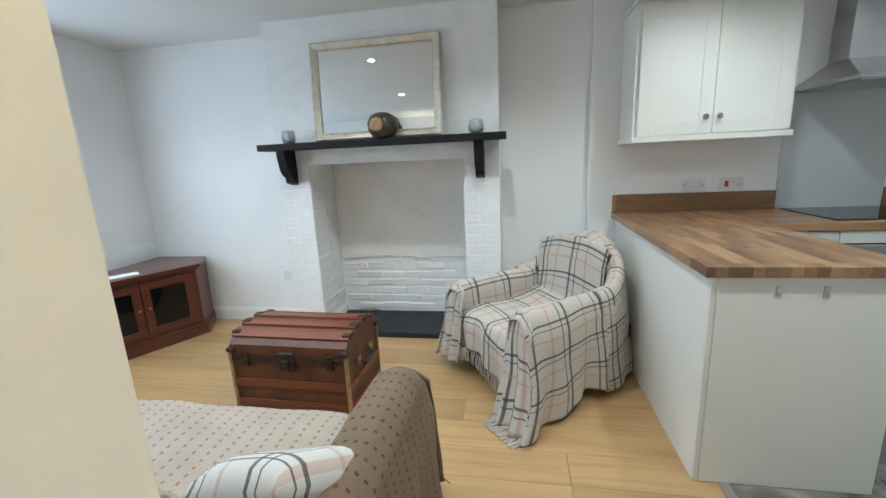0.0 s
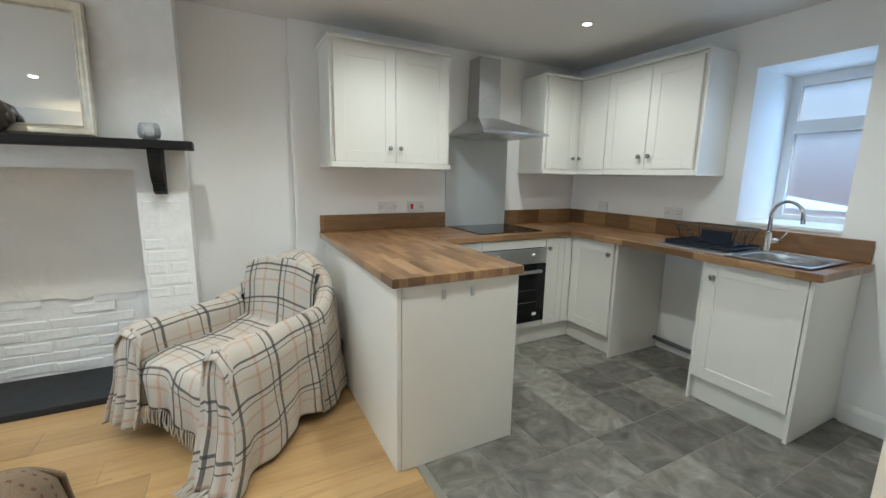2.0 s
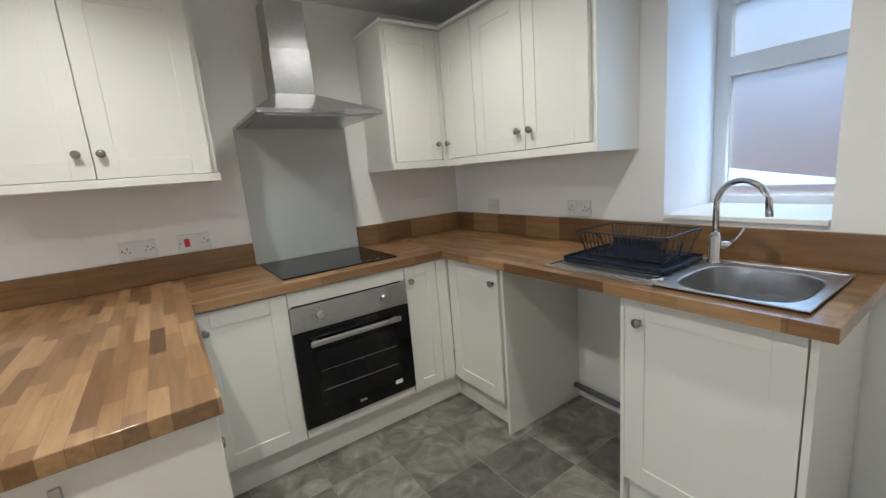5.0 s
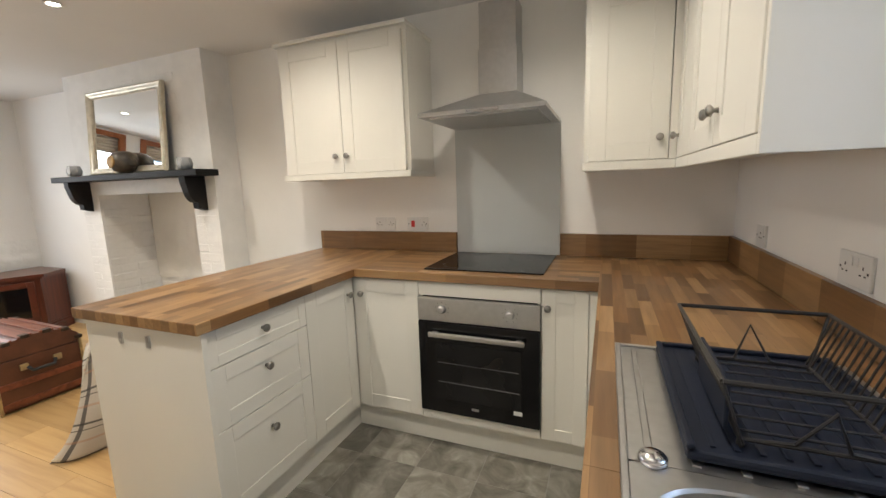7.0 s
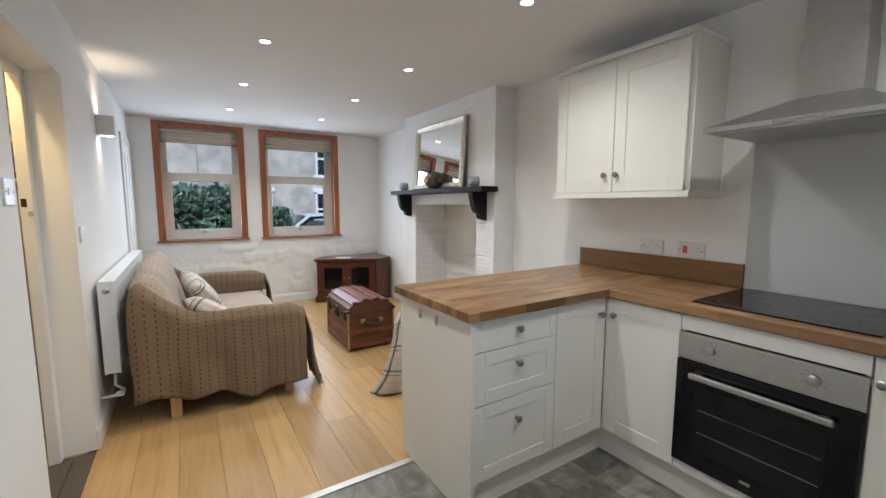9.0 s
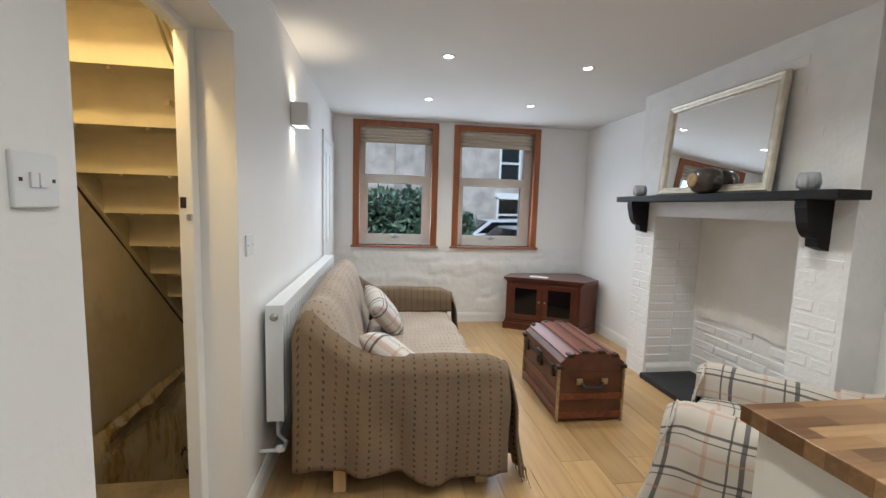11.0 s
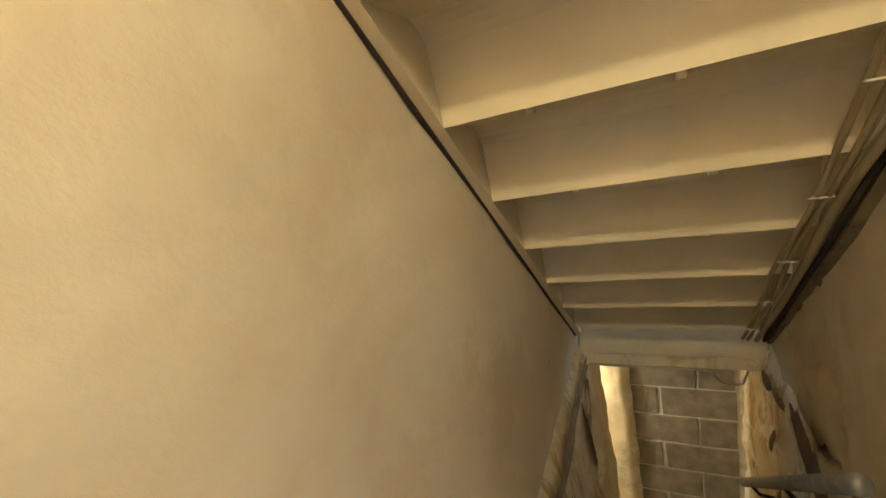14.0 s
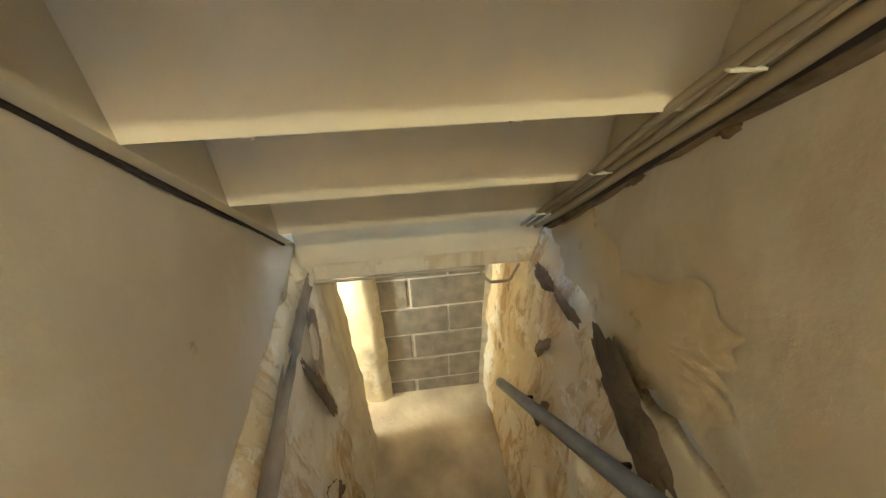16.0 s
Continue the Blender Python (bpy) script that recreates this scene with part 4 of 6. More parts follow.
cc = unit("wall_cabinet", "cream double-door wall cabinet beside the window", (1.142, XE - 0.002, 1.825, 2.57, ZA0 + 0.02, ZA1 - 0.01))
d = shaker(cc, 1.845, 2.205, ZA0 + 0.03, ZA1 - 0.03, "x-", 1.12)
knob(d, 1.12, 2.165, 1.507, "-x")
d = shaker(cc, 2.205, 2.572, ZA0 + 0.03, ZA1 - 0.03, "x-", 1.12)
knob(d, 1.12, 2.245, 1.507, "-x")
cornice(cb, [(0.735, XE - 0.002, 2.852, 3.198), (1.112, XE - 0.002, 2.572, 2.852)], ZA1 - 0.01)
cornice(cc, [(1.112, XE - 0.002, 1.818, 2.570)], ZA1 - 0.01)
part("pelmet", boxes((0.74, 1.118, 2.856, 2.876, ZA0 - 0.012, ZA0 + 0.028, 0.003), (1.118, 1.136, 2.572, 2.876, ZA0 - 0.012, ZA0 + 0.028, 0.003), (0.74, 0.758, 2.876, 3.198, ZA0 - 0.012, ZA0 + 0.02, 0.003)), CREAM, cb)
part("pelmet", boxes((1.118, 1.136, 1.822, 2.570, ZA0 - 0.012, ZA0 + 0.028, 0.003)), CREAM, cc)
part("end_panel", boxes((1.118, XE - 0.002, 1.806, 1.822, ZA0 - 0.012, ZA1 - 0.01, 0.002)), CREAM, cc)


# sockets and switches
def faceplate(name, label, m, w, h, rockers=(), holes=(), red=None, group="wall plates"):
    """A plate in its local xz, standing out to -y."""
    s = thing(name, label, "socket" if "socket" in name else "switch", m, group)
    part("plate", boxes((-w / 2, w / 2, -0.009, 0.0, -h / 2, h / 2, 0.003)), PLASTICWHITE, s)
    for x, z in rockers:
        k = 1.7 if red and abs(x - red) < 0.001 else 1.0
        part("rocker", boxes((x - 0.007 * k, x + 0.007 * k, -0.012, -0.008, z - 0.012 * k, z + 0.012 * k, 0.001)), RED if red and abs(x - red) < 0.001 else PLASTICWHITE, s)
    for x, z in holes:
        for dx, dz, a, b in ((0, 0.010, 0.002, 0.004), (-0.010, -0.008, 0.0035, 0.0018), (0.010, -0.008, 0.0035, 0.0018)):
            part("pin_hole", boxes((x + dx - a, x + dx + a, -0.0098, -0.0088, z + dz - b, z + dz + b)), RUBBER, s)
    for x in (-w / 2 + 0.012, w / 2 - 0.012):
        part("screw_cap", boxes((x - 0.003, x + 0.003, -0.0098, -0.0088, -0.003, 0.003)), RUBBER, s)
    return s


TWIN = dict(rockers=((-0.012, 0.022), (0.012, 0.022)), holes=((-0.040, 0.0), (0.040, 0.0)))
faceplate("double_socket", "white double socket above the worktop", pose(-0.505, YN, 1.094), 0.146, 0.086, **TWIN)
faceplate("cooker_switch_socket", "white cooker switch with red rocker and socket", pose(-0.27, YN, 1.094), 0.146, 0.086, rockers=((-0.032, 0.0), (0.022, 0.022)), holes=((0.045, 0.0),), red=-0.032)
faceplate("single_socket", "white wall socket above the corner worktop", pose(XE, 2.80, 1.094, 0, 0, -90), 0.10, 0.086, rockers=((0.03, 0.022),), holes=((0, 0),))
faceplate("double_socket", "white double socket above the worktop", pose(XE, 2.13, 1.094, 0, 0, -90), 0.146, 0.086, **TWIN)
faceplate("double_socket", "white double socket low on the wall", pose(XE, 0.795, 0.425, 0, 0, -90), 0.146, 0.086, **TWIN)
faceplate("light_switch", "white double light switch beside the cellar doorway", pose(-0.962, YS, 1.39, 0, 0, 180), 0.088, 0.088, rockers=((-0.009, 0.0), (0.009, 0.0)))
faceplate("thermostat_switch", "blank white wall plate beside the doorway", pose(-2.012, YS, 1.185, 0, 0, 180), 0.088, 0.088)
faceplate("double_socket", "white double socket low beside the chimney breast", pose(-3.62, YNL, 0.42), 0.146, 0.086, **TWIN)

# sink, tap, rack
sink = thing("sink", "stainless steel inset sink with drainer", "sink")
SX0, SX1, SY0, SY1, SZ = 0.88, 1.325, 1.05, 1.90, 0.921
bx0, bx1, by0, by1 = 0.912, 1.262, 1.085, 1.415
def bowl_rim(a, k=1.0, e=0.55):
    c, q = math.cos(a), math.sin(a)
    return ((bx0 + bx1) / 2 + k * math.copysign(abs(c) ** e, c) * (bx1 - bx0) / 2, (by0 + by1) / 2 + k * math.copysign(abs(q) ** e, q) * (by1 - by0) / 2)


bm = bmesh.new()
box(bm, SX0, SX1, 1.445, SY1, SZ, SZ + 0.006)
ring_in, ring_lip, ring_out = [], [], []
for k in range(64):
    a = 2 * math.pi * (k + 0.5) / 64
    px, py = bowl_rim(a)
    qx, qy = bowl_rim(a, 1.035)
    cx, cy = (bx0 + bx1) / 2, (by0 + by1) / 2
    dx, dy = math.cos(a), math.sin(a)
    r = min(((SX1 - cx) if dx > 0 else (cx - SX0)) / max(1e-6, abs(dx)), ((1.444 - cy) if dy > 0 else (cy - SY0)) / max(1e-6, abs(dy)))
    ring_in.append(bm.verts.new((px, py, SZ + 0.001)))
    ring_lip.append(bm.verts.new((qx, qy, SZ + 0.006)))
    ring_out.append(bm.verts.new((cx + dx * r, cy + dy * r, SZ + 0.006)))
for k in range(64):
    q = (k + 1) % 64
    bm.faces.new((ring_in[k], ring_lip[k], ring_lip[q], ring_in[q])), bm.faces.new((ring_lip[k], ring_out[k], ring_out[q], ring_lip[q]))
for corner in ((SX0, SY0), (SX1, SY0)):
    near = sorted(range(64), key=lambda k: (ring_out[k].co.x - corner[0]) ** 2 + (ring_out[k].co.y - corner[1]) ** 2)[:2]
    bm.faces.new((ring_out[near[0]], ring_out[near[1]], bm.verts.new((*corner, SZ + 0.006))))
bmesh.ops.recalc_face_normals(bm, faces=bm.faces)
part("sink_deck", bm, STEEL, sink)
part("sink_rim", boxes((SX0, SX0 + 0.012, SY0, SY1, SZ + 0.006, SZ + 0.011, 0.002), (SX1 - 0.012, SX1, SY0, SY1, SZ + 0.006, SZ + 0.011, 0.002),
                       (SX0 + 0.012, SX1 - 0.012, SY0, SY0 + 0.012, SZ + 0.006, SZ + 0.011, 0.002), (SX0 + 0.012, SX1 - 0.012, SY1 - 0.012, SY1, SZ + 0.006, SZ + 0.011, 0.002)), STEEL, sink)
bm = bmesh.new()
def bowl(u, v):
    a = 2 * math.pi * u
    k = 1 - 0.10 * v if v < 0.8 else 0.92 * (1 - (v - 0.8) / 0.2) + 0.02
    z = SZ + 0.004 - 0.15 * v / 0.8 if v < 0.8 else SZ - 0.146
    return (*bowl_rim(a, k), z)
part("sink_bowl", sheet(bowl, 64, 20), STEEL, sink)
part("plug_hole", lathe([(0.036, 0), (0.034, 0.003), (0.02, 0.002)], 20, pose((bx0 + bx1) / 2, (by0 + by1) / 2, SZ - 0.1455)), CHROME, sink, smooth=True)
for k in range(6):
    part("drainer_rib", boxes((0.915 + 0.06 * k, 0.927 + 0.06 * k, 1.455, 1.87, SZ + 0.006, SZ + 0.009, 0.0015)), STEEL, sink)
part("overflow_boss", lathe([(0.020, 0), (0.020, 0.008), (0.015, 0.012)], 20, pose(0.925, 1.452, SZ + 0.006)), CHROME, sink, "chrome plug control", smooth=True)

tap = thing("tap", "chrome swan-neck mixer tap with lever", "tap", pose(1.282, 1.425, SZ + 0.006))
part("tap_body", lathe([(0.027, 0), (0.027, 0.006), (0.021, 0.012), (0.021, 0.095), (0.016, 0.105), (0.012, 0.115)], 20), CHROME, tap, smooth=True)
arc = [(0, 0, 0.10), (0, 0, 0.22)] + [(-0.02 * (1 - math.cos(a)), -0.085 * (1 - math.cos(a)), 0.22 + 0.085 * math.sin(a)) for a in [math.pi * k / 12 for k in range(1, 12)]] + [(-0.04, -0.172, 0.185)]
part("spout", tube(arc, 0.011, 14), CHROME, tap, smooth=True)
part("lever_boss", tube([(0, 0.0, 0.065), (0.04, -0.045, 0.065)], 0.015, 14), CHROME, tap, smooth=True)
part("lever", tube([(0.035, -0.04, 0.07), (0.05, -0.06, 0.10), (0.06, -0.07, 0.125)], 0.0045, 8), CHROME, tap, smooth=True)

tray = thing("drip_tray", "navy plastic drip tray on the drainer", "tray")
part("tray_base", boxes((0.968, 1.285, 1.462, 1.872, SZ + 0.010, SZ + 0.026, 0.006)), NAVY, tray)
part("tray_rim", boxes((0.968, 0.980, 1.462, 1.872, SZ + 0.0265, SZ + 0.036, 0.003), (1.273, 1.285, 1.462, 1.872, SZ + 0.0265, SZ + 0.036, 0.003), (0.980, 1.273, 1.860, 1.872, SZ + 0.0265, SZ + 0.036, 0.003)), NAVY, tray)
for k in range(9):
    part("tray_rib", boxes((1.0 + 0.03 * k, 1.008 + 0.03 * k, 1.48, 1.85, SZ + 0.026, SZ + 0.029, 0.001)), NAVY, tray)
rack = thing("dish_rack", "black wire dish rack standing on the drip tray", "dish rack")
rz0, rz1 = SZ + 0.038, SZ + 0.137
RX0, RX1, RY0, RY1, IN = 1.005, 1.262, 1.462, 1.832, 0.035
part("rack_rim", tube([(RX0, RY0, rz1), (RX0, RY1, rz1), (RX1, RY1, rz1), (RX1, RY0, rz1), (RX0, RY0, rz1)], 0.0042, 8), BLACKWIRE, rack)
part("rack_base", tube([(RX0 + IN, RY0 + IN, rz0), (RX0 + IN, RY1 - IN, rz0), (RX1 - IN, RY1 - IN, rz0), (RX1 - IN, RY0 + IN, rz0), (RX0 + IN, RY0 + IN, rz0)], 0.0035, 8), BLACKWIRE, rack)
for k in range(19):
    y = RY0 + 0.02 + (RY1 - RY0 - 0.04) * k / 18
    part("rack_wire", tube([(RX0, y, rz1), (RX0 + IN, y, rz0)], 0.0021, 6), BLACKWIRE, rack)
    part("rack_wire", tube([(RX1, y, rz1), (RX1 - IN, y, rz0)], 0.0021, 6), BLACKWIRE, rack)
for y, q in ((RY0, 1), (RY1, -1)):
    xm_ = (RX0 + RX1) / 2
    part("rack_brace", tube([(RX0, y, rz1), (RX0 + IN, y + q * IN, rz0), (xm_ - 0.03, y + q * IN, rz0 + 0.004), (xm_, y + q * 0.01, rz1 - 0.03), (xm_ + 0.03, y + q * IN, rz0 + 0.004), (RX1 - IN, y + q * IN, rz0), (RX1, y, rz1)], 0.003, 6), BLACKWIRE, rack)
for k in range(7):
    y = RY0 + 0.06 + (RY1 - RY0 - 0.12) * k / 6
    part("rack_wire", tube([(RX0 + IN, y, rz0), (RX1 - IN, y, rz0)], 0.0023, 6), BLACKWIRE, rack)
for x in (RX0 + IN, RX1 - IN):
    for y in (RY0 + IN, RY1 - IN):
        part("rack_foot", tube([(x, y, rz0), (x, y, SZ + 0.0265)], 0.005, 8), BLACKWIRE, rack)
part("cutlery_panel", boxes((RX0 + 0.012, RX0 + 0.018, RY0 + 0.03, RY0 + 0.21, rz0 + 0.012, rz1 - 0.012, 0.002)), NAVY, rack, "navy plastic side panel")

# ---- living room ----
# downlights
for sx, sy in SPOTS:
    dl = thing("downlight", "recessed white ceiling downlight, lit", "ceiling light", pose(sx, sy, CEIL), "downlights")
    part("bezel", lathe([(0.043, 0.0), (0.043, -0.003), (0.036, -0.007), (0.030, -0.004), (0.030, 0.0)], 24), PLASTICWHITE, dl, smooth=True)
    lens = part("lens", lathe([(0.028, 0.0), (0.028, -0.0025), (0.014, -0.004)], 20), GLOW, dl, "lit lamp", smooth=True)
    lens.visible_shadow = False

wl = thing("wall_light", "small white box wall light shining up and down", "wall light")
part("shade", boxes((-2.94, -2.82, YS + 0.002, YS + 0.012, 1.83, 1.965, 0.002), (-2.94, -2.93, YS + 0.012, YS + 0.10, 1.83, 1.965, 0.002),
                    (-2.83, -2.82, YS + 0.012, YS + 0.10, 1.83, 1.965, 0.002), (-2.93, -2.83, YS + 0.09, YS + 0.10, 1.83, 1.965, 0.002)), PLASTICWHITE, wl)
b = part("bulb", boxes((-2.915, -2.845, YS + 0.03, YS + 0.08, 1.875, 1.905, 0.004)), GLOW, wl, "lit lamp")
b.visible_shadow = False

# radiator
rad = thing("radiator", "long white double panel radiator under the wall light", "radiator")
rx0, rx1, rz0r, rz1r = -4.08, -2.145, 0.325, 0.895
part("front_panel", boxes((rx0, rx1, 0.383, 0.395, rz0r, rz1r - 0.01, 0.005)), RADIATOR, rad)
part("back_panel", boxes((rx0, rx1, 0.318, 0.328, rz0r, rz1r - 0.01, 0.005)), RADIATOR, rad)
part("top_grille", boxes((rx0, rx1, 0.316, 0.397, rz1r - 0.012, rz1r, 0.003)), RADIATOR, rad)
part("side_cover", boxes((rx1, rx1 + 0.006, 0.316, 0.397, rz0r + 0.01, rz1r, 0.002)), RADIATOR, rad)
part("side_cover", boxes((rx0 - 0.006, rx0, 0.316, 0.397, rz0r + 0.01, rz1r, 0.002)), RADIATOR, rad)
for k in range(34):
    x = rx0 + 0.04 + k * (rx1 - rx0 - 0.08) / 33
    part("panel_rib", boxes((x - 0.012, x + 0.012, 0.395, 0.399, rz0r + 0.04, rz1r - 0.06, 0.002)), RADIATOR, rad)
part("vent_plug", lathe([(0.018, 0), (0.018, 0.005), (0.010, 0.012)], 16, pose(rx1 + 0.006, 0.356, rz1r - 0.055, 0, 90)), STEEL, rad, "metal bleed valve", smooth=True)
part("valve_pipe", tube([(rx1 - 0.05, 0.356, rz0r), (rx1 - 0.05, 0.356, 0.24), (rx1 - 0.02, 0.40, 0.215), (rx1 + 0.03, 0.40, 0.21), (rx1 + 0.03, 0.36, 0.205), (rx1 + 0.03, YS, 0.205)], 0.009, 10), RADIATOR, rad, smooth=True)
part("valve_cap", lathe([(0.016, 0), (0.018, 0.02), (0.014, 0.035)], 16, pose(rx1 + 0.03, 0.40, 0.212, 90)), PLASTICWHITE, rad, smooth=True)
for x in (rx0 + 0.25, rx1 - 0.25):
    part("wall_bracket", boxes((x - 0.02, x + 0.02, YS, 0.318, 0.5, 0.85)), STEEL, rad)


# sofa under a woven throw
def lerp(a, b, t):
    return a + (b - a) * t


def along(pts, t):
    """A point along a polyline by length."""
    pts = [Vector(p) for p in pts]
    ls = [(q - p).length for p, q in zip(pts, pts[1:])]
    d = t * sum(ls)
    for p, q, l in zip(pts, pts[1:], ls):
        if d <= l:
            return p + (q - p) * (d / l)
        d -= l
    return pts[-1]


def length(pts):
    return sum((Vector(q) - Vector(p)).length for p, q in zip(pts, pts[1:]))


sofa = thing("sofa", "two-seat sofa covered with a taupe dotted woven throw", "sofa")
SXW, SXE, SYB, SYF = -3.93, -2.03, 0.44, 1.45
part("sofa_frame", boxes((SXW + 0.06, SXE - 0.04, SYB + 0.03, SYF - 0.05, 0.14, 0.36, 0.03)), RUBBER, sofa)
for x in (SXW + 0.10, SXE - 0.07):
    for y in (SYB + 0.22, SYF - 0.10):
        part("leg", boxes((x - 0.03, x + 0.03, y - 0.03, y + 0.03, 0.0, 0.15, 0.004)), LEGWOOD, sofa, "pale wooden block leg")


def cushion_block(x0, x1, y0, y1, z0, z1, puff, n=14):
    def fn(u, v):
        a, b = 2 * math.pi * u, math.pi * (v - 0.5)
        e = 0.32
        cx, sx = math.cos(a), math.sin(a)
        cb, sb = math.cos(b), math.sin(b)
        px = math.copysign(abs(cx) ** e, cx) * abs(cb) ** e
        py = math.copysign(abs(sx) ** e, sx) * abs(cb) ** e
        pz = math.copysign(abs(sb) ** 0.6, sb)
        p = Vector(((x0 + x1) / 2 + px * (x1 - x0) / 2, (y0 + y1) / 2 + py * (y1 - y0) / 2, (z0 + z1) / 2 + pz * (z1 - z0) / 2))
        return wobble(p, puff, 5)
    return sheet(fn, 4 * n, 2 * n, 2 * (x1 - x0 + y1 - y0), (y1 - y0))


xm = (SXW + SXE) / 2
for x0, x1 in ((SXW + 0.20, xm), (xm, SXE - 0.20)):
    part("seat_cushion", cushion_block(x0, x1, SYB + 0.30, SYF - 0.02, 0.28, 0.425, 0.008), PALETHROW, sofa)
# back: rolled over the top, down behind and down to the seat
def sofa_back(u, v):
    x = lerp(SXW + 0.03, SXE - 0.11, u)
    crown = 0.03 * math.sin(math.pi * u) - 0.09 * max(0, (u - 0.93) / 0.07) ** 2 - 0.09 * max(0, (0.07 - u) / 0.07) ** 2
    prof = [(SYB + 0.30, 0.42), (SYB + 0.25, 0.60), (SYB + 0.20, 0.78 + crown), (SYB + 0.15, 0.865 + crown), (SYB + 0.085, 0.885 + crown), (SYB + 0.025, 0.85 + crown), (SYB + 0.0, 0.70), (SYB, 0.30)]
    p = along([(x, a, b) for a, b in prof], v)
    fold = 0.010 * math.sin(x * 9 + 3 * v) * max(0, math.sin(math.pi * v)) + 0.006 * math.sin(x * 23 - 5 * v)
    return wobble(p + Vector((0, 0.4 * fold, fold)), 0.014, 4, 2)
solid(part("back_throw", sheet(sofa_back, 72, 40, SXE - SXW, 1.35), PALETHROW, sofa, "pale fawn throw over the back"), 0.012)
part("backrest", boxes((SXW + 0.07, SXE - 0.20, SYB + 0.06, SYB + 0.18, 0.14, 0.74, 0.04)), RUBBER, sofa)


def sofa_arm(x_in, x_out, seed):
    s = 1 if x_out > x_in else -1
    def fn(u, v):
        y = lerp(SYB + 0.02, SYF + 0.015, u)
        hem = 0.12 + 0.045 * math.sin(5.0 * u + seed) + 0.02 * math.sin(17 * u)
        rise = 0.02 * math.sin(math.pi * u) + 0.255 * min(1, max(0, 1.12 - u / 0.30)) ** 1.3 - 0.09 * max(0, 1 - u / 0.07) ** 2
        front = 0.035 * max(0, (u - 0.9) / 0.1) ** 2
        tz = 0.625 + rise - front
        prof = [(x_in, 0.44), (x_in, 0.54 + rise), (x_in + s * 0.03, tz - 0.012), (x_in + s * 0.075, tz), (x_out - s * 0.06, tz - 0.004), (x_out - s * 0.012, tz - 0.05), (x_out + s * 0.012, 0.42), (x_out + s * 0.035, hem)]
        p = along([(a, y, b) for a, b in prof], v)
        k = max(0.0, v - 0.55)
        fold = 0.022 * k * 2 * math.sin(y * 24 + seed) + 0.012 * k * math.sin(y * 51 + seed)
        return wobble(p + Vector((s * fold, 0, 0)), 0.010, 5, seed)
    return fn
for a, b, sd in ((SXE - 0.19, SXE, 1.0), (SXW + 0.19, SXW, 4.0)):
    solid(part("arm_throw", sheet(sofa_arm(a, b, sd), 56, 44, SYF - SYB, 1.05), DOTTED, sofa), 0.010)
    part("arm_core", boxes((min(a, b) + 0.03, max(a, b) - 0.03, SYB + 0.03, SYF - 0.02, 0.16, 0.585, 0.04)), RUBBER, sofa)
    s = 1 if b > a else -1
    def arm_front(u, v, a=a, b=b, s=s):
        x = lerp(a - s * 0.02, b + s * 0.03 * v, u)
        tz = 0.60 - 0.05 * (2 * u - 1) ** 2
        z = lerp(tz, 0.06 if s > 0 else 0.14, v)
        y = SYF + 0.02 + 0.03 * math.sin(math.pi * min(1, v * 3) / 2) + 0.018 * v * math.sin(u * 14 + a) + 0.05 * v * v
        return wobble((x, y, z), 0.008, 6, a)
    solid(part("arm_front_throw", sheet(arm_front, 20, 24, 0.22, 0.55), DOTTED, sofa), 0.010)
def seat_front(u, v):
    x = lerp(SXW + 0.18, SXE - 0.18, u)
    p = along([(x, SYF - 0.60, 0.432), (x, SYF - 0.35, 0.437), (x, SYF - 0.14, 0.436), (x, SYF - 0.03, 0.428), (x, SYF, 0.375), (x, SYF + 0.005, 0.16)], v)
    return wobble(p + Vector((0, 0.012 * v * math.sin(x * 20), 0)), 0.008, 5, 7)
solid(part("seat_throw", sheet(seat_front, 60, 30, 1.5, 0.95), PALETHROW, sofa, "pale fawn throw over the seat"), 0.010)
bm = bmesh.new()
rnd = random.Random(3)
for k in range(26):
    x, y = SXE + 0.02 - 0.21 * rnd.random(), SYF + 0.085 + 0.03 * rnd.random()
    tube([(x, y, 0.10), (x + rnd.uniform(-0.02, 0.02), y + 0.01, 0.05), (x + rnd.uniform(-0.03, 0.03), y + 0.02, 0.008)], 0.0022, 5, bm)
part("throw_fringe", bm, DOTTED, sofa, "loose knotted fringe")


def scatter_cushion(name, label, m, w, h, t, mat):
    c = thing(name, label, "cushion", m, "scatter cushions")
    def fn(u, v, s):
        x, z = 2 * u - 1, 2 * v - 1
        pinch = 1 - 0.10 * (1 - abs(x) ** 2) * abs(z) ** 4 - 0.10 * (1 - abs(z) ** 2) * abs(x) ** 4
        th = t / 2 * (max(0, (1 - x ** 4) * (1 - z ** 4)) ** 0.5)
        p = Vector((x * w / 2 * (1 - 0.08 * (1 - x * x) * z * z * 0), s * th, z * h / 2)) * 1.0
        p.x *= 1 - 0.07 * (1 - z * z) * abs(x) ** 3
        p.z *= 1 - 0.07 * (1 - x * x) * abs(z) ** 3
        return wobble(p, 0.008, 6, w)
    bm = sheet(lambda u, v: fn(u, v, 1), 18, 18, w, h)
    sheet(lambda u, v: fn(u, v, -1), 18, 18, w, h, bm)
    bmesh.ops.remove_doubles(bm, verts=bm.verts, dist=0.0005)
    bmesh.ops.recalc_face_normals(bm, faces=bm.faces)
    part("cushion_cover", bm, mat, c)
    return c


scatter_cushion("scatter_cushion", "cream plaid scatter cushion leaning on the sofa back", pose(-3.20, 0.86, 0.59, 40, 14, 12), 0.38, 0.35, 0.15, PLAIDCUSHION)
scatter_cushion("scatter_cushion", "cream plaid scatter cushion slumped against the sofa arm", pose(-2.27, 0.92, 0.585, 60, -22, -16), 0.38, 0.35, 0.14, PLAIDCUSHION)


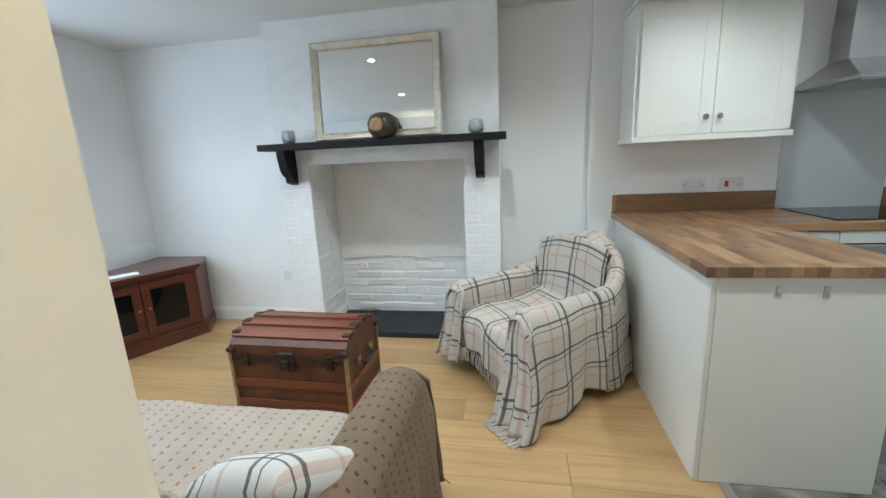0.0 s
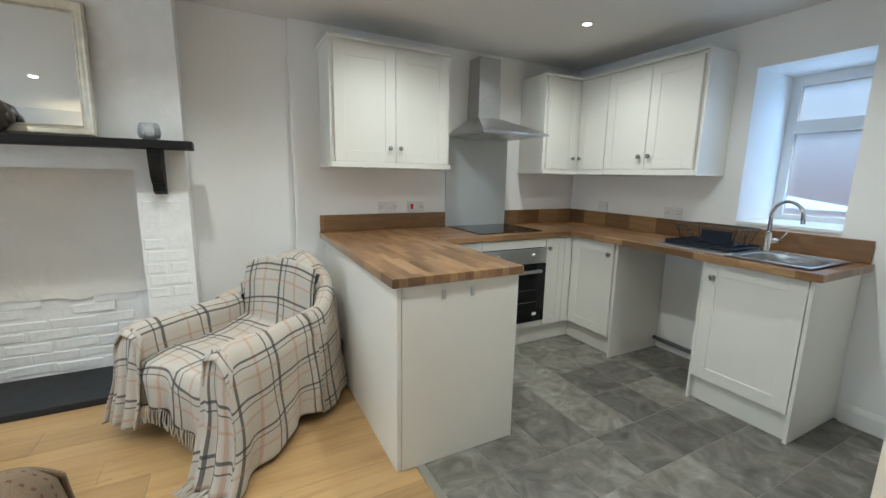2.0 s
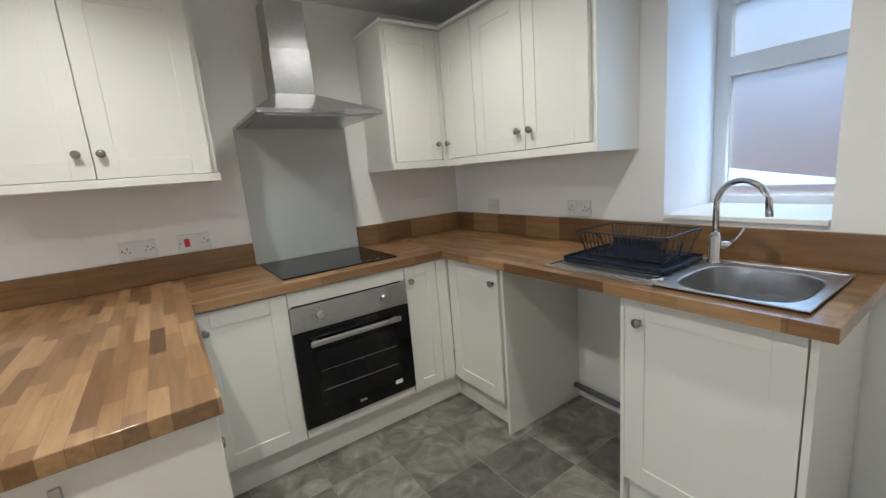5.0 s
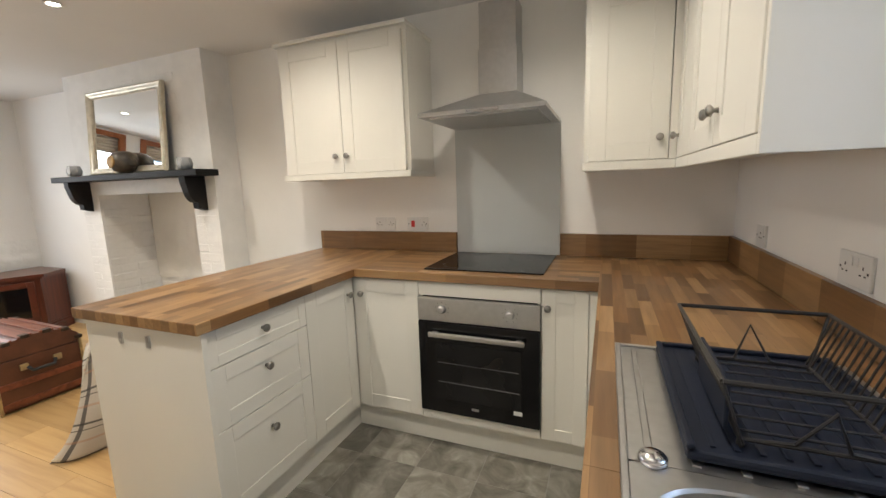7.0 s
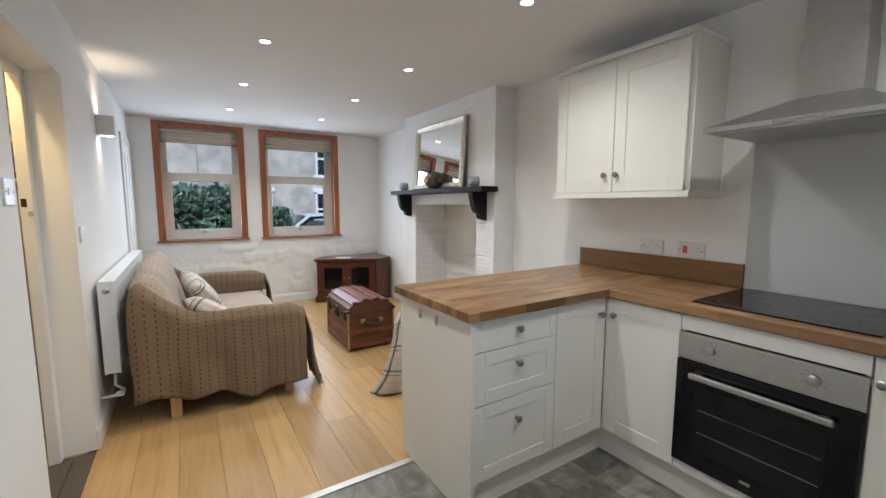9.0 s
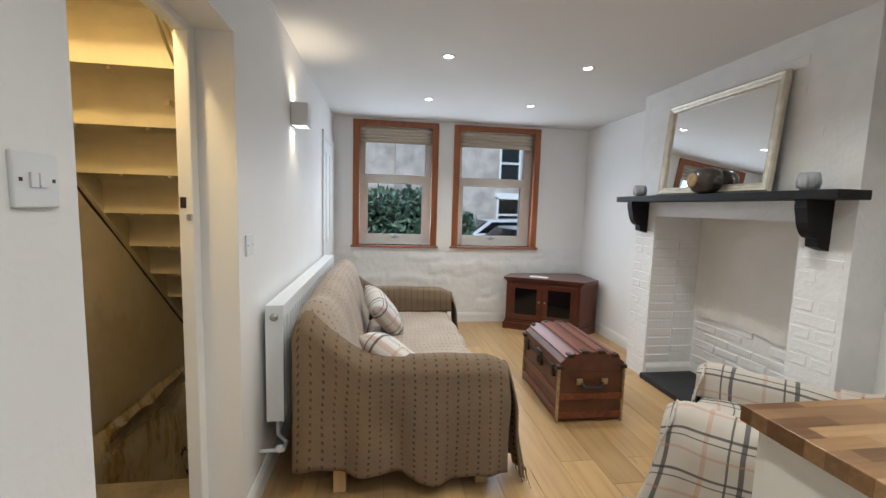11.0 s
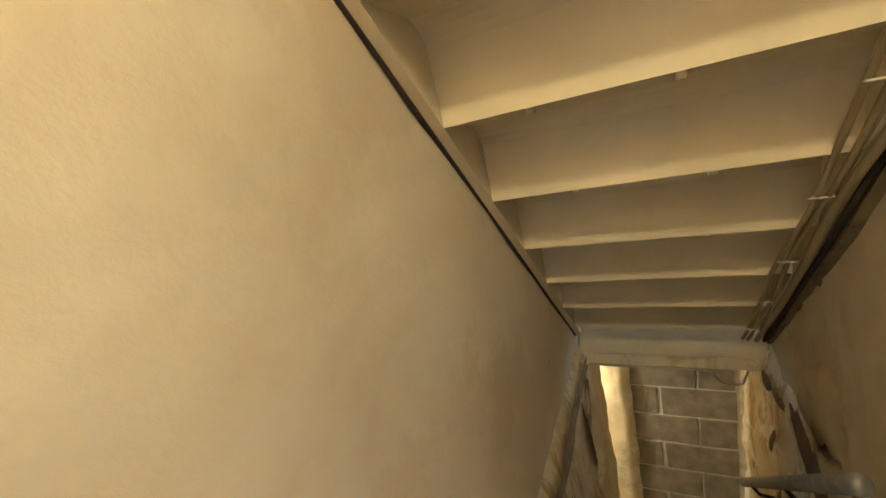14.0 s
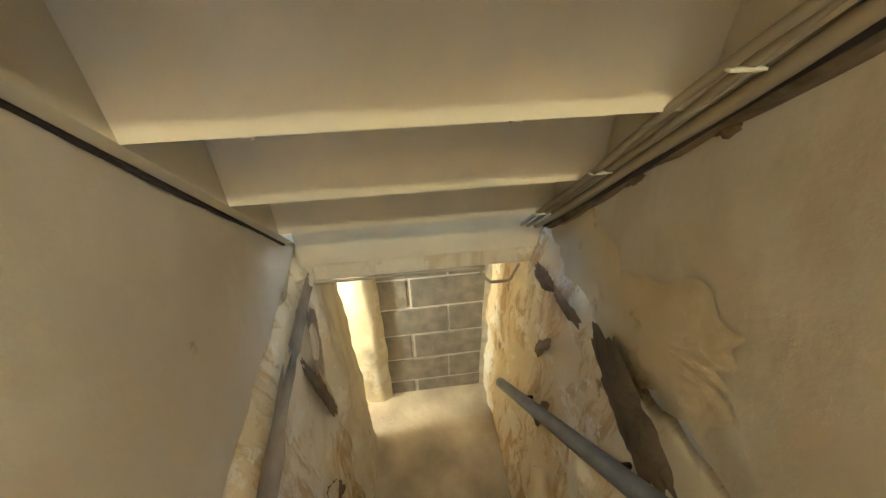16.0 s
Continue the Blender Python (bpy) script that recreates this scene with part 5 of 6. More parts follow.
# trunk
trunk = thing("trunk", "dome-topped oxblood travelling trunk with slats and iron trim", "trunk", pose(-2.925, 2.205, 0, 0, 0, -1.5))
TW, TD, TH, TT = 0.345, 0.215, 0.338, 0.468
part("trunk_body", boxes((-TW, TW, -TD, TD, 0.012, TH, 0.006)), TRUNKRED, trunk)
def dome_z(y, r=1.0):
    return TH + 0.03 + (TT - TH - 0.03) * math.sqrt(max(0, 1 - (y / (TD + 0.012)) ** 2)) * r
prof = [(-TD - 0.004, TH + 0.004), (-TD - 0.004, TH + 0.03)] + [(y, dome_z(y)) for y in [(-TD + 2 * TD * k / 14) for k in range(15)]] + [(TD + 0.004, TH + 0.03), (TD + 0.004, TH + 0.004)]
lid = part("lid", extrude_poly(prof, "x", -TW - 0.003, TW + 0.003), TRUNKRED, trunk)
for y in (-0.15, -0.055, 0.055, 0.15):
    z = dome_z(y)
    sl = math.degrees(math.atan2(dome_z(y + 0.01) - dome_z(y - 0.01), 0.02))
    part("lid_slat", boxes((-TW - 0.006, TW + 0.006, -0.036, 0.036, -0.003, 0.010, 0.003)), TRUNKSLAT, lid, m=pose(0, y, z, sl))
for s in (-1, 1):
    y0, y1 = sorted((s * TD, s * (TD + 0.011)))
    for z in (0.03, 0.155):
        part("side_slat", boxes((-TW - 0.005, TW + 0.005, y0, y1, z, z + 0.045, 0.003)), TRUNKSLAT, trunk)
    part("rim_band", boxes((-TW - 0.005, TW + 0.005, y0, y1, TH - 0.028, TH + 0.002, 0.002)), TRUNKIRON, trunk, "dark iron band")
    for x in (-TW, TW):
        x0, x1 = sorted((x - math.copysign(0.012, x), x + math.copysign(0.009, x)))
        part("corner_trim", boxes((x0, x1, y0 - 0.002, y1 + 0.002, 0.0, TH + 0.03, 0.003)), BRASS, trunk, "worn brass corner trim")
    for z in (0.03, 0.155):
        x0, x1 = sorted((s * TW, s * (TW + 0.010)))
        part("end_slat", boxes((x0, x1, -TD, TD, z, z + 0.04, 0.003)), TRUNKSLAT, trunk)
    for y, z in [(yy, dome_z(yy)) for yy in (-0.15, -0.055, 0.055, 0.15)] + [(-TD, TH + 0.03), (TD, TH + 0.03)]:
        part("slat_clasp", boxes((s * (TW - 0.012) - 0.024, s * (TW - 0.012) + 0.024, y - 0.022, y + 0.022, z - 0.010, z + 0.014, 0.004)), TRUNKIRON, lid, "worn iron slat clasp")
    h = part("end_handle", tube([(s * (TW + 0.012), -0.07, 0.27), (s * (TW + 0.035), -0.055, 0.245), (s * (TW + 0.035), 0.055, 0.245), (s * (TW + 0.012), 0.07, 0.27)], 0.011, 8), RUBBER, trunk, "leather end handle", smooth=True)
    for y in (-0.085, 0.085):
        x0, x1 = sorted((s * TW, s * (TW + 0.016)))
        part("handle_loop", boxes((x0, x1, y - 0.022, y + 0.022, 0.255, 0.295, 0.004)), BRASS, trunk)
part("lock", boxes((-0.045, 0.045, -TD - 0.02, -TD, TH - 0.075, TH + 0.03, 0.005), (-0.018, 0.018, -TD - 0.03, -TD - 0.018, TH - 0.06, TH - 0.01, 0.004)), TRUNKIRON, trunk, "rusted hasp lock")
for x in (-0.25, 0.25):
    part("latch", boxes((x - 0.018, x + 0.018, -TD - 0.018, -TD, TH - 0.06, TH + 0.02, 0.004)), TRUNKIRON, trunk, "rusted draw latch")

# television cabinet across the corner
tv = thing("corner_cabinet", "dark mahogany corner television cabinet with two glazed doors", "cabinet")
def plan(d, z0, z1):
    """The cabinet's outline, d beyond its body."""
    f = Vector((0.892, -0.452, 0)) * d
    t = Vector((0.452, 0.892, 0)) * d
    A, Bc = Vector((-4.665, 2.265, 0)) + f - t, Vector((-4.30, 2.985, 0)) + f + t
    return extrude_poly([(A.x, A.y), (Bc.x, Bc.y), (-4.42 + t.x, 3.245), (-4.875, 3.245), (-4.875, 2.40 - t.y)], "z", z0, z1)
part("body", plan(0.0, 0.07, 0.565), MAHOGZ, tv)
part("plinth", plan(0.025, 0.0, 0.075), MAHOG, tv)
part("plinth_moulding", plan(0.012, 0.076, 0.10), MAHOG, tv)
part("top_moulding", plan(0.014, 0.555, 0.575), MAHOG, tv)
part("top", plan(0.032, 0.576, 0.602), MAHOG, tv)
rot = math.degrees(math.atan2(0.892, 0.452))
org = pose(-4.665, 2.265, 0, 0, 0, rot)
W = 0.807
for a in (0.045, W / 2 + 0.005):
    b = a + W / 2 - 0.05
    r = 0.055
    d = part("door", boxes((a, a + r, -0.018, -0.0005, 0.125, 0.535, 0.003), (b - r, b, -0.018, -0.0005, 0.125, 0.535, 0.003), (a + r, b - r, -0.018, -0.0005, 0.125, 0.125 + r, 0.003), (a + r, b - r, -0.018, -0.0005, 0.535 - r, 0.535, 0.003)), MAHOG, tv, m=org)
    part("door_glass", boxes((a + r - 0.003, b - r + 0.003, -0.010, -0.006, 0.125 + r - 0.003, 0.535 - r + 0.003)), BLACKGLASS, d, "dark glazed panel")
    part("door_knob", lathe([(0.006, 0), (0.006, 0.012), (0.011, 0.018), (0.008, 0.026)], 12, pose(b - r / 2 if a < 0.1 else a + r / 2, -0.018, 0.34, 90)), BRASS, d, "small brass knob", smooth=True)
remote = thing("paper_sheet", "folded white paper lying on the cabinet top", "paper")
part("sheet", boxes((-0.10, 0.10, -0.05, 0.05, 0, 0.006, 0.001)), PAPER, remote, m=pose(-4.60, 2.62, 0.602, 0, 0, 55))


# armchair under a plaid throw
chair = thing("armchair", "tub armchair covered with a fringed cream plaid throw", "armchair", pose(-1.53, 2.60, 0, 0, 0, -51))
CW, CD = 0.37, 0.44
part("seat_frame", boxes((-CW + 0.03, CW - 0.03, -CD + 0.06, CD - 0.05, 0.10, 0.34, 0.03)), RUBBER, chair)
for x in (-CW + 0.07, CW - 0.07):
    for y in (-CD + 0.09, CD - 0.09):
        part("leg", lathe([(0.018, 0), (0.028, 0.11)], 12, pose(x, y, 0)), BLACKPAINT, chair, smooth=True)
def chair_seat(u, v):
    x = lerp(-CW + 0.10, CW - 0.10, u)
    sag = -0.02 * math.sin(math.pi * u)
    prof = [(CD - 0.20, 0.84 - 0.05 * (2 * u - 1) ** 2), (CD - 0.24, 0.68), (CD - 0.27, 0.47 + sag), (CD - 0.45, 0.43 + sag), (-CD + 0.08, 0.44 + sag), (-CD - 0.005, 0.42), (-CD - 0.03, 0.36), (-CD - 0.03, 0.17 + 0.04 * math.sin(6 * u))]
    p = along([(x, a, b) for a, b in prof], v)
    k = max(0, v - 0.75)
    return wobble(p + Vector((0, 0.06 * k * math.sin(u * 20), 0)), 0.012, 6, 3)
seat = solid(part("seat_throw", sheet(chair_seat, 36, 56, 2 * CW - 0.2, 1.5), PLAID, chair), 0.009)
def chair_back(u, v):
    """Round the rear from arm to arm, hung over the top rail."""
    a = math.pi * u
    x, y = -(CW + 0.005) * math.cos(a), 0.06 + (CD - 0.05) * math.sin(a) ** 0.7
    inn = 0.80
    s1 = math.sin(a)
    topz = 0.60 + 0.25 * s1 ** 1.6
    out = Vector((x * 1.05, y + 0.02 * s1, 0))
    prof = [(x * inn, y - 0.17 * s1, topz - 0.06), (x * (inn + 0.05), y - 0.13 * s1, topz - 0.008), (x * 0.93, y - 0.06 * s1, topz), (x, y, topz - 0.035), (out.x, out.y, topz - 0.20), (out.x * 1.07, out.y + 0.05 * s1, 0.022 + 0.018 * math.sin(9 * u))]
    p = along(prof, v)
    k = max(0.0, v - 0.45)
    n = Vector((x, y, 0)).normalized()
    return wobble(p + n * (0.035 * k * math.sin(u * 34) + 0.02 * k * math.sin(u * 15 + 1)), 0.012, 6, 5)
solid(part("back_throw", sheet(chair_back, 80, 36, 1.7, 1.05, off=(0.1, 0.05)), PLAID, chair), 0.009)
part("back_core", boxes((-CW + 0.12, CW - 0.12, CD - 0.22, CD - 0.06, 0.12, 0.76, 0.05)), RUBBER, chair)
def chair_arm(s, seed):
    def fn(u, v):
        y = lerp(0.16, -CD + 0.02, u)
        flare = 0.05 * max(0, u - 0.5) * 2
        tz = 0.60 - 0.02 * math.sin(math.pi * u) - 0.05 * max(0, (u - 0.85) / 0.15) ** 2
        hem = 0.04 + 0.03 * math.sin(6 * u + seed)
        x0, x1 = s * (CW - 0.125), s * CW
        prof = [(x0, 0.42), (x0 + s * 0.005, 0.54), (x0 + s * 0.03, tz - 0.01), (x0 + s * 0.07, tz + 0.006), (x1 - s * 0.012, tz - 0.03), (x1 + s * 0.015, 0.48), (x1 + s * (0.03 + flare), 0.25), (x1 + s * (0.05 + 1.6 * flare), hem)]
        p = along([(a, y, b) for a, b in prof], v)
        k = max(0.0, v - 0.5)
        fw = (0.14 if s > 0 else 0.05) * u ** 3 * max(0.0, (v - 0.45) / 0.55) ** 2.4
        return wobble(p + Vector((s * (0.05 * k * math.sin(y * 26 + seed) + 0.025 * k * math.sin(y * 47)), -fw - 0.065 * u, 0)), 0.010, 6, seed)
    return fn
for s, sd in ((-1, 2.0), (1, 6.0)):
    solid(part("arm_throw", sheet(chair_arm(s, sd), 44, 44, 0.62, 1.15, off=(0.03 * sd, 0.1)), PLAID, chair), 0.009)
    part("arm_core", boxes((min(s * (CW - 0.10), s * (CW - 0.03)), max(s * (CW - 0.10), s * (CW - 0.03)), -CD + 0.06, 0.15, 0.12, 0.555, 0.025)), RUBBER, chair)
    def arm_front(u, v, s=s, sd=sd):
        x = s * lerp(CW - 0.15, CW + 0.02 + (0.10 if s > 0 else 0.02) * v, u)
        tz = 0.585 - 0.05 * (2 * u - 1) ** 2
        z = lerp(tz, 0.012 if s > 0 else 0.10, v)
        y = -CD - 0.01 - 0.03 * math.sin(math.pi * min(1, 3 * v) / 2) - (0.11 if s > 0 else 0.05) * v ** 2.6 + 0.02 * v * math.sin(u * 16)
        return wobble((x, y, z), 0.008, 6, sd)
    solid(part("arm_front_throw", sheet(arm_front, 22, 30, 0.26, 0.6, off=(0.2, 0.05 * sd)), PLAID, chair), 0.009)
rnd = random.Random(8)
bm = bmesh.new()
for k in range(46):
    u = k / 45
    x = lerp(CW - 0.14, CW + 0.11, u)
    y = -CD - 0.145
    tube([(x, y + 0.02, 0.016), (x + rnd.uniform(-0.012, 0.012), y - 0.02, 0.008), (x + rnd.uniform(-0.02, 0.02), y - 0.055 - 0.02 * rnd.random(), 0.005)], 0.003, 5, bm)
part("throw_fringe", bm, PLAID, chair, "cream knotted fringe")
bm = bmesh.new()
for k in range(36):
    x = lerp(-CW + 0.1, CW - 0.05, k / 35)
    y, z = -CD - 0.035, 0.18 + 0.04 * math.sin(6 * k / 35)
    tube([(x, y, z), (x + rnd.uniform(-0.01, 0.01), y - 0.01, z - 0.05), (x + rnd.uniform(-0.015, 0.015), y - 0.012, z - 0.085)], 0.003, 5, bm)
part("throw_fringe", bm, PLAID, chair, "cream knotted fringe")

# ---- cellar head and steps ----
structure("ceiling_cellar", boxes((-2.2, -0.5, -0.95, YC, 2.62, 2.72)), STAIRPAINT, "cream painted boards over the cellar head", "ceiling")
structure("floor_cellar_landing", boxes((LAND, -0.9, -0.75, YC - 0.001, -0.25, 0.0)), CEMENT, "worn brown landing at the cellar head", "floor")


def rough_wall(x0, x1, z0, z1, y, s, amp, freq, seed, step=0.05, lip=0.0):
    """An uneven plastered skin on a wall in the xz plane, facing +y (s=1) or -y."""
    nx, nz = max(2, int((x1 - x0) / step)), max(2, int((z1 - z0) / step))
    def fn(u, v):
        x, z = lerp(x0, x1, u), lerp(z0, z1, v)
        d = amp * (noise.noise(Vector((x * freq, seed, z * freq))) + 0.5 * noise.noise(Vector((x * freq * 3, seed + 4, z * freq * 3))))
        if lip:
            z += lip * 0.5 * noise.noise(Vector((x * 5, seed, 2))) * v
            d -= lip * min(1, max(0, (v - 0.90) / 0.10)) ** 2
        return (x, y + s * d, z)
    bm = sheet(fn, nx, nz)
    if s > 0:
        bmesh.ops.reverse_faces(bm, faces=bm.faces)
    return bm


def backed(bm, *specs):
    for sp in specs:
        box(bm, *sp)
    return bm


structure("wall_cellar_south", backed(rough_wall(-4.05, -0.9, 0.05, 2.62, -0.74, 1, 0.008, 2.2, 1, 0.07), (-4.05, -0.9, -1.05, -0.765, 0.05, 2.62)), CREAMWALL, "cream plastered cellar stair wall", "wall")
structure("wall_cellar_south_footing", backed(rough_wall(-4.15, -0.9, CFLOOR, 0.05, -0.715, 1, 0.022, 3.5, 2, 0.04, 0.05), (-4.15, -0.9, -1.05, -0.75, CFLOOR, 0.048)), DAMPWALL, "damp flaking stone wall beside the cellar steps", "wall")
structure("wall_cellar_north", backed(rough_wall(-4.05, DW - 0.003, 0.12, 2.62, YC - 0.012, -1, 0.006, 2.2, 3, 0.07), (-4.05, -0.9, YC + 0.02, YS, CEIL + 0.001, 2.62)), CREAMWALL, "cream plastered wall beside the cellar steps", "wall")
structure("wall_cellar_north_footing", backed(rough_wall(-4.80, DW, CFLOOR, 0.13, 0.09, -1, 0.03, 4.0, 4, 0.035, 0.055), (-4.80, DW, 0.135, 0.25, CFLOOR, -0.001)), DAMPWALL, "damp stone wall with broken brown plaster", "wall")
structure("wall_cellar_east", boxes((-0.98, -0.9, -0.74, YC, 0, 2.62)), CREAMWALL, "cream plastered wall behind the cellar door", "wall")
# the steps that go down
steps = structure("floor_cellar_steps", boxes(*[(LAND - 0.21 * (k + 1), LAND - 0.21 * k, -0.72, 0.10, CFLOOR - 0.1, -0.206 * (k + 1)) for k in range(7)], bevel=0.008), CEMENT, "worn cement cellar steps going down", "steps")
structure("floor_cellar", boxes((-5.2, LAND - 0.21 * 7, -2.6, 0.14, CFLOOR - 0.12, CFLOOR)), CEMENT, "stained cement cellar floor", "floor")
structure("ceiling_cellar_lintel", boxes((-4.35, -4.03, -0.74, 0.13, -0.095, 0.06, 0.01)), LIMEWASH, "limewashed lintel over the cellar opening", "lintel")
structure("ceiling_lower_cellar", boxes((-5.2, -4.05, -2.6, 0.15, 0.061, 0.15)), STAIRPAINT, "boarded lower cellar ceiling", "ceiling")
def pier(u, v):
    x, z = lerp(-4.32, -3.93, u), lerp(CFLOOR, -0.02, v)
    edge = max(0, (u - 0.82) / 0.18) ** 2
    d = 0.016 * noise.noise(Vector((x * 5, 6, z * 4))) + 0.008 * noise.noise(Vector((x * 14, 9, z * 14)))
    return (x + 0.03 * noise.noise(Vector((1, 2, z * 3))) * u, -0.66 + d - 0.07 * edge - 0.03 * v, z)
bm = sheet(pier, 24, 60)
bmesh.ops.reverse_faces(bm, faces=bm.faces)
structure("wall_cellar_pier", backed(bm, (-4.30, -4.10, -1.0, -0.71, CFLOOR, -0.09)), LIMEWASH, "bulging limewashed pier at the foot of the steps", "wall")
structure("wall_lower_cellar", boxes((-5.2, -4.02, -2.7, -2.6, CFLOOR, 0.06), (-4.02, -3.95, -2.6, -1.05, CFLOOR, 0.06)), LIMEWASH, "limewashed lower cellar wall", "wall")
def chunk(u, v):
    y = lerp(-1.6, -0.545 + 0.016 * noise.noise(Vector((0, 3, v * 9))), u)
    z = lerp(CFLOOR, 0.06, v)
    d = 0.014 * noise.noise(Vector((1, y * 5, z * 5))) + 0.010 * noise.noise(Vector((2, y * 14, z * 14)))
    return (-4.570 + d + 0.012 * max(0, 1 - abs(((z + 0.05 * y) / 0.24) % 1 - 0.5) / 0.06) * -1 - 0.05 * max(0, (u - 0.93) / 0.07) ** 2, y, z)
structure("wall_cellar_west_stone", backed(sheet(chunk, 40, 50), (-5.1, -4.625, -2.6, -0.575, CFLOOR, 0.06)), LIMEWASH, "limewashed rubble wall end", "wall")
blockwall = structure("wall_cellar_blockwork", boxes((-5.0, -4.634, -0.60, 0.12, CFLOOR, 0.06)), MORTARMAT, "bare concrete block wall with pale mortar", "wall")
br = material("brown_lost_plaster", (0.13, 0.09, 0.045), 0.95, vary=0.3, scale=12, bump=0.5)
def patch(cx, cz, a, b, deg, seed, y=0.064):
    ca, sa = math.cos(radians(deg)), math.sin(radians(deg))
    def fn(u, v):
        w = 2 * math.pi * u
        r = v * (1 + 0.45 * noise.noise(Vector((math.cos(w) * 1.6, math.sin(w) * 1.6, seed))) + 0.22 * noise.noise(Vector((math.cos(w) * 6, math.sin(w) * 6, seed))))
        p, q = a * r * math.cos(w), b * r * math.sin(w)
        return (cx + p * ca - q * sa, y - 0.010 * (1 - v * v), cz + p * sa + q * ca)
    return sheet(fn, 60, 8)
for cx, cz, a, b, deg, sd in ((-3.335, 0.04, 0.19, 0.075, -14, 1), (-3.86, -0.03, 0.10, 0.035, 20, 5), (-3.68, 0.015, 0.09, 0.028, 12, 7), (-3.78, -0.28, 0.09, 0.025, 60, 9), (-3.70, -0.55, 0.12, 0.04, 65, 11)):
    structure("wall_lost_plaster_patch", patch(cx, cz, a, b, deg, sd), br, "ragged brown patch of lost plaster", "wall patch")
for cx, cz, a, b, deg, sd in ((-3.80, -0.42, 0.26, 0.04, 72, 4), (-3.6, -0.75, 0.2, 0.05, 60, 6)):
    structure("wall_lost_plaster_patch", patch(cx, cz, a, b, deg, sd, -0.702), br, "dark damp streak on the stone wall", "wall patch")

yl = cellar_material("yellow_damp_plaster", (0.63, 0.55, 0.37), (0.55, 0.44, 0.24), (0.36, 0.26, 0.12), 0.58)
for cx, cz, a, b, deg, sd in ((-3.40, 0.20, 0.25, 0.13, 25, 13), (-3.75, 0.18, 0.20, 0.12, 10, 15)):
    structure("wall_damp_patch", patch(cx, cz, a, b, deg, sd, 0.104), yl, "yellow damp stain on the cream plaster", "wall patch")
for cx, cz, a, b, sd in ((-3.42, 0.62, 0.03, 0.014, 21), (-3.62, 0.44, 0.045, 0.02, 24)):
    structure("wall_chip", patch(cx, cz, a, b, 30, sd, 0.109), br, "small chip in the cream plaster", "wall patch")

gs = material("grey_damp_streak", (0.27, 0.22, 0.15), 0.95, vary=0.35, scale=9, bump=0.4)
for cx, cz, a, b, deg, sd in ((-3.82, -0.04, 0.22, 0.05, 3, 31), (-3.40, -0.05, 0.26, 0.06, -4, 33), (-2.95, -0.06, 0.24, 0.05, 2, 35), (-3.86, -0.22, 0.07, 0.14, 12, 37)):
    structure("wall_damp_streak", patch(cx, cz, a, b, deg, sd, -0.699), gs, "grey damp streak along the stone footing", "wall patch")

# underside of the main stair
stair = thing("staircase_underside", "cream painted underside of a closed staircase with boards", "staircase")
GX, GZ, SY0S, SY1S = -0.2145, -0.2078, -0.70, 0.04
EDGES = [(-2.333 + GX * (k - 3), 1.695 + GZ * (k - 3)) for k in range(11)]
rnd = random.Random(17)
for n, (x, z) in enumerate(EDGES):
    px, pz = x - GX, z - GZ
    # riser board; its top curves into the tread to imitate soft corner shade
    cove = [(x + 0.006, z), (x + 0.007, z + 0.09)] + [(x + 0.007 + 0.075 * (1 - math.cos(a)), pz - 0.075 * (1 - math.sin(a))) for a in [math.pi / 2 * k / 6 for k in range(1, 7)]]
    prof = cove + [(px - 0.014, pz), (px - 0.014, pz + 0.02), (x - 0.012, pz + 0.02), (x - 0.012, z)]
    part("riser", extrude_poly(prof, "y", SY0S, SY1S), STAIRPAINT, stair)
    part("tread", boxes((x - 0.013, px - 0.016, SY0S, SY1S, pz + 0.021, pz + 0.045)), STAIRPAINT, stair)
    for y in (-0.52 + rnd.uniform(-0.05, 0.05), -0.24 + rnd.uniform(-0.05, 0.05)):
        part("glue_block", boxes((px - 0.036, px - 0.016, y - 0.009, y + 0.009, pz - 0.014, pz + 0.002, 0.003)), STAIRPAINT, stair, "small cream glue block")
part("knot_hole", lathe([(0.021, 0), (0.017, 0.006), (0.006, 0.007)], 16, pose(EDGES[4][0] + 0.007, -0.062, EDGES[4][1] + 0.035, 0, 90)), SHADEBROWN, stair, "dark round knot in the board", smooth=True)
slope = [(-2.333 + GX * a, 1.695 + GZ * a) for a in (-4, 7.45)]
(xa, za), (xb, zb) = slope
for y0, y1 in ((-0.735, -0.7005), (0.0405, 0.072)):
    part("stair_string", extrude_poly([(xa, za - 0.004), (xb, zb - 0.004), (xb, zb + 0.26), (xa, za + 0.26)], "y", y0, y1), STAIRPAINT, stair)


def ragged_strip(y0, y1, lo, hi, seed, n=90):
    """A strip under the string whose lower edge wanders."""
    bm = bmesh.new()
    rows = []
    for k in range(n + 1):
        t = k / n
        x, z = lerp(xa, xb, t), lerp(za, zb, t)
        w = lo + (hi - lo) * min(1, max(0, 0.5 + 0.9 * noise.noise(Vector((t * 9, seed, 0))) + 0.4 * noise.noise(Vector((t * 31, seed, 4)))))
        rows.append([bm.verts.new(p) for p in ((x, y0, z - 0.005), (x, y1, z - 0.005), (x, y1, z - 0.005 - w), (x, y0, z - 0.005 - w))])
    for a, b in zip(rows, rows[1:]):
        for k in range(4):
            bm.faces.new((a[k], b[k], b[(k + 1) % 4], a[(k + 1) % 4]))
    bm.faces.new(rows[0]), bm.faces.new(rows[-1][::-1])
    bmesh.ops.recalc_face_normals(bm, faces=bm.faces)
    return bm


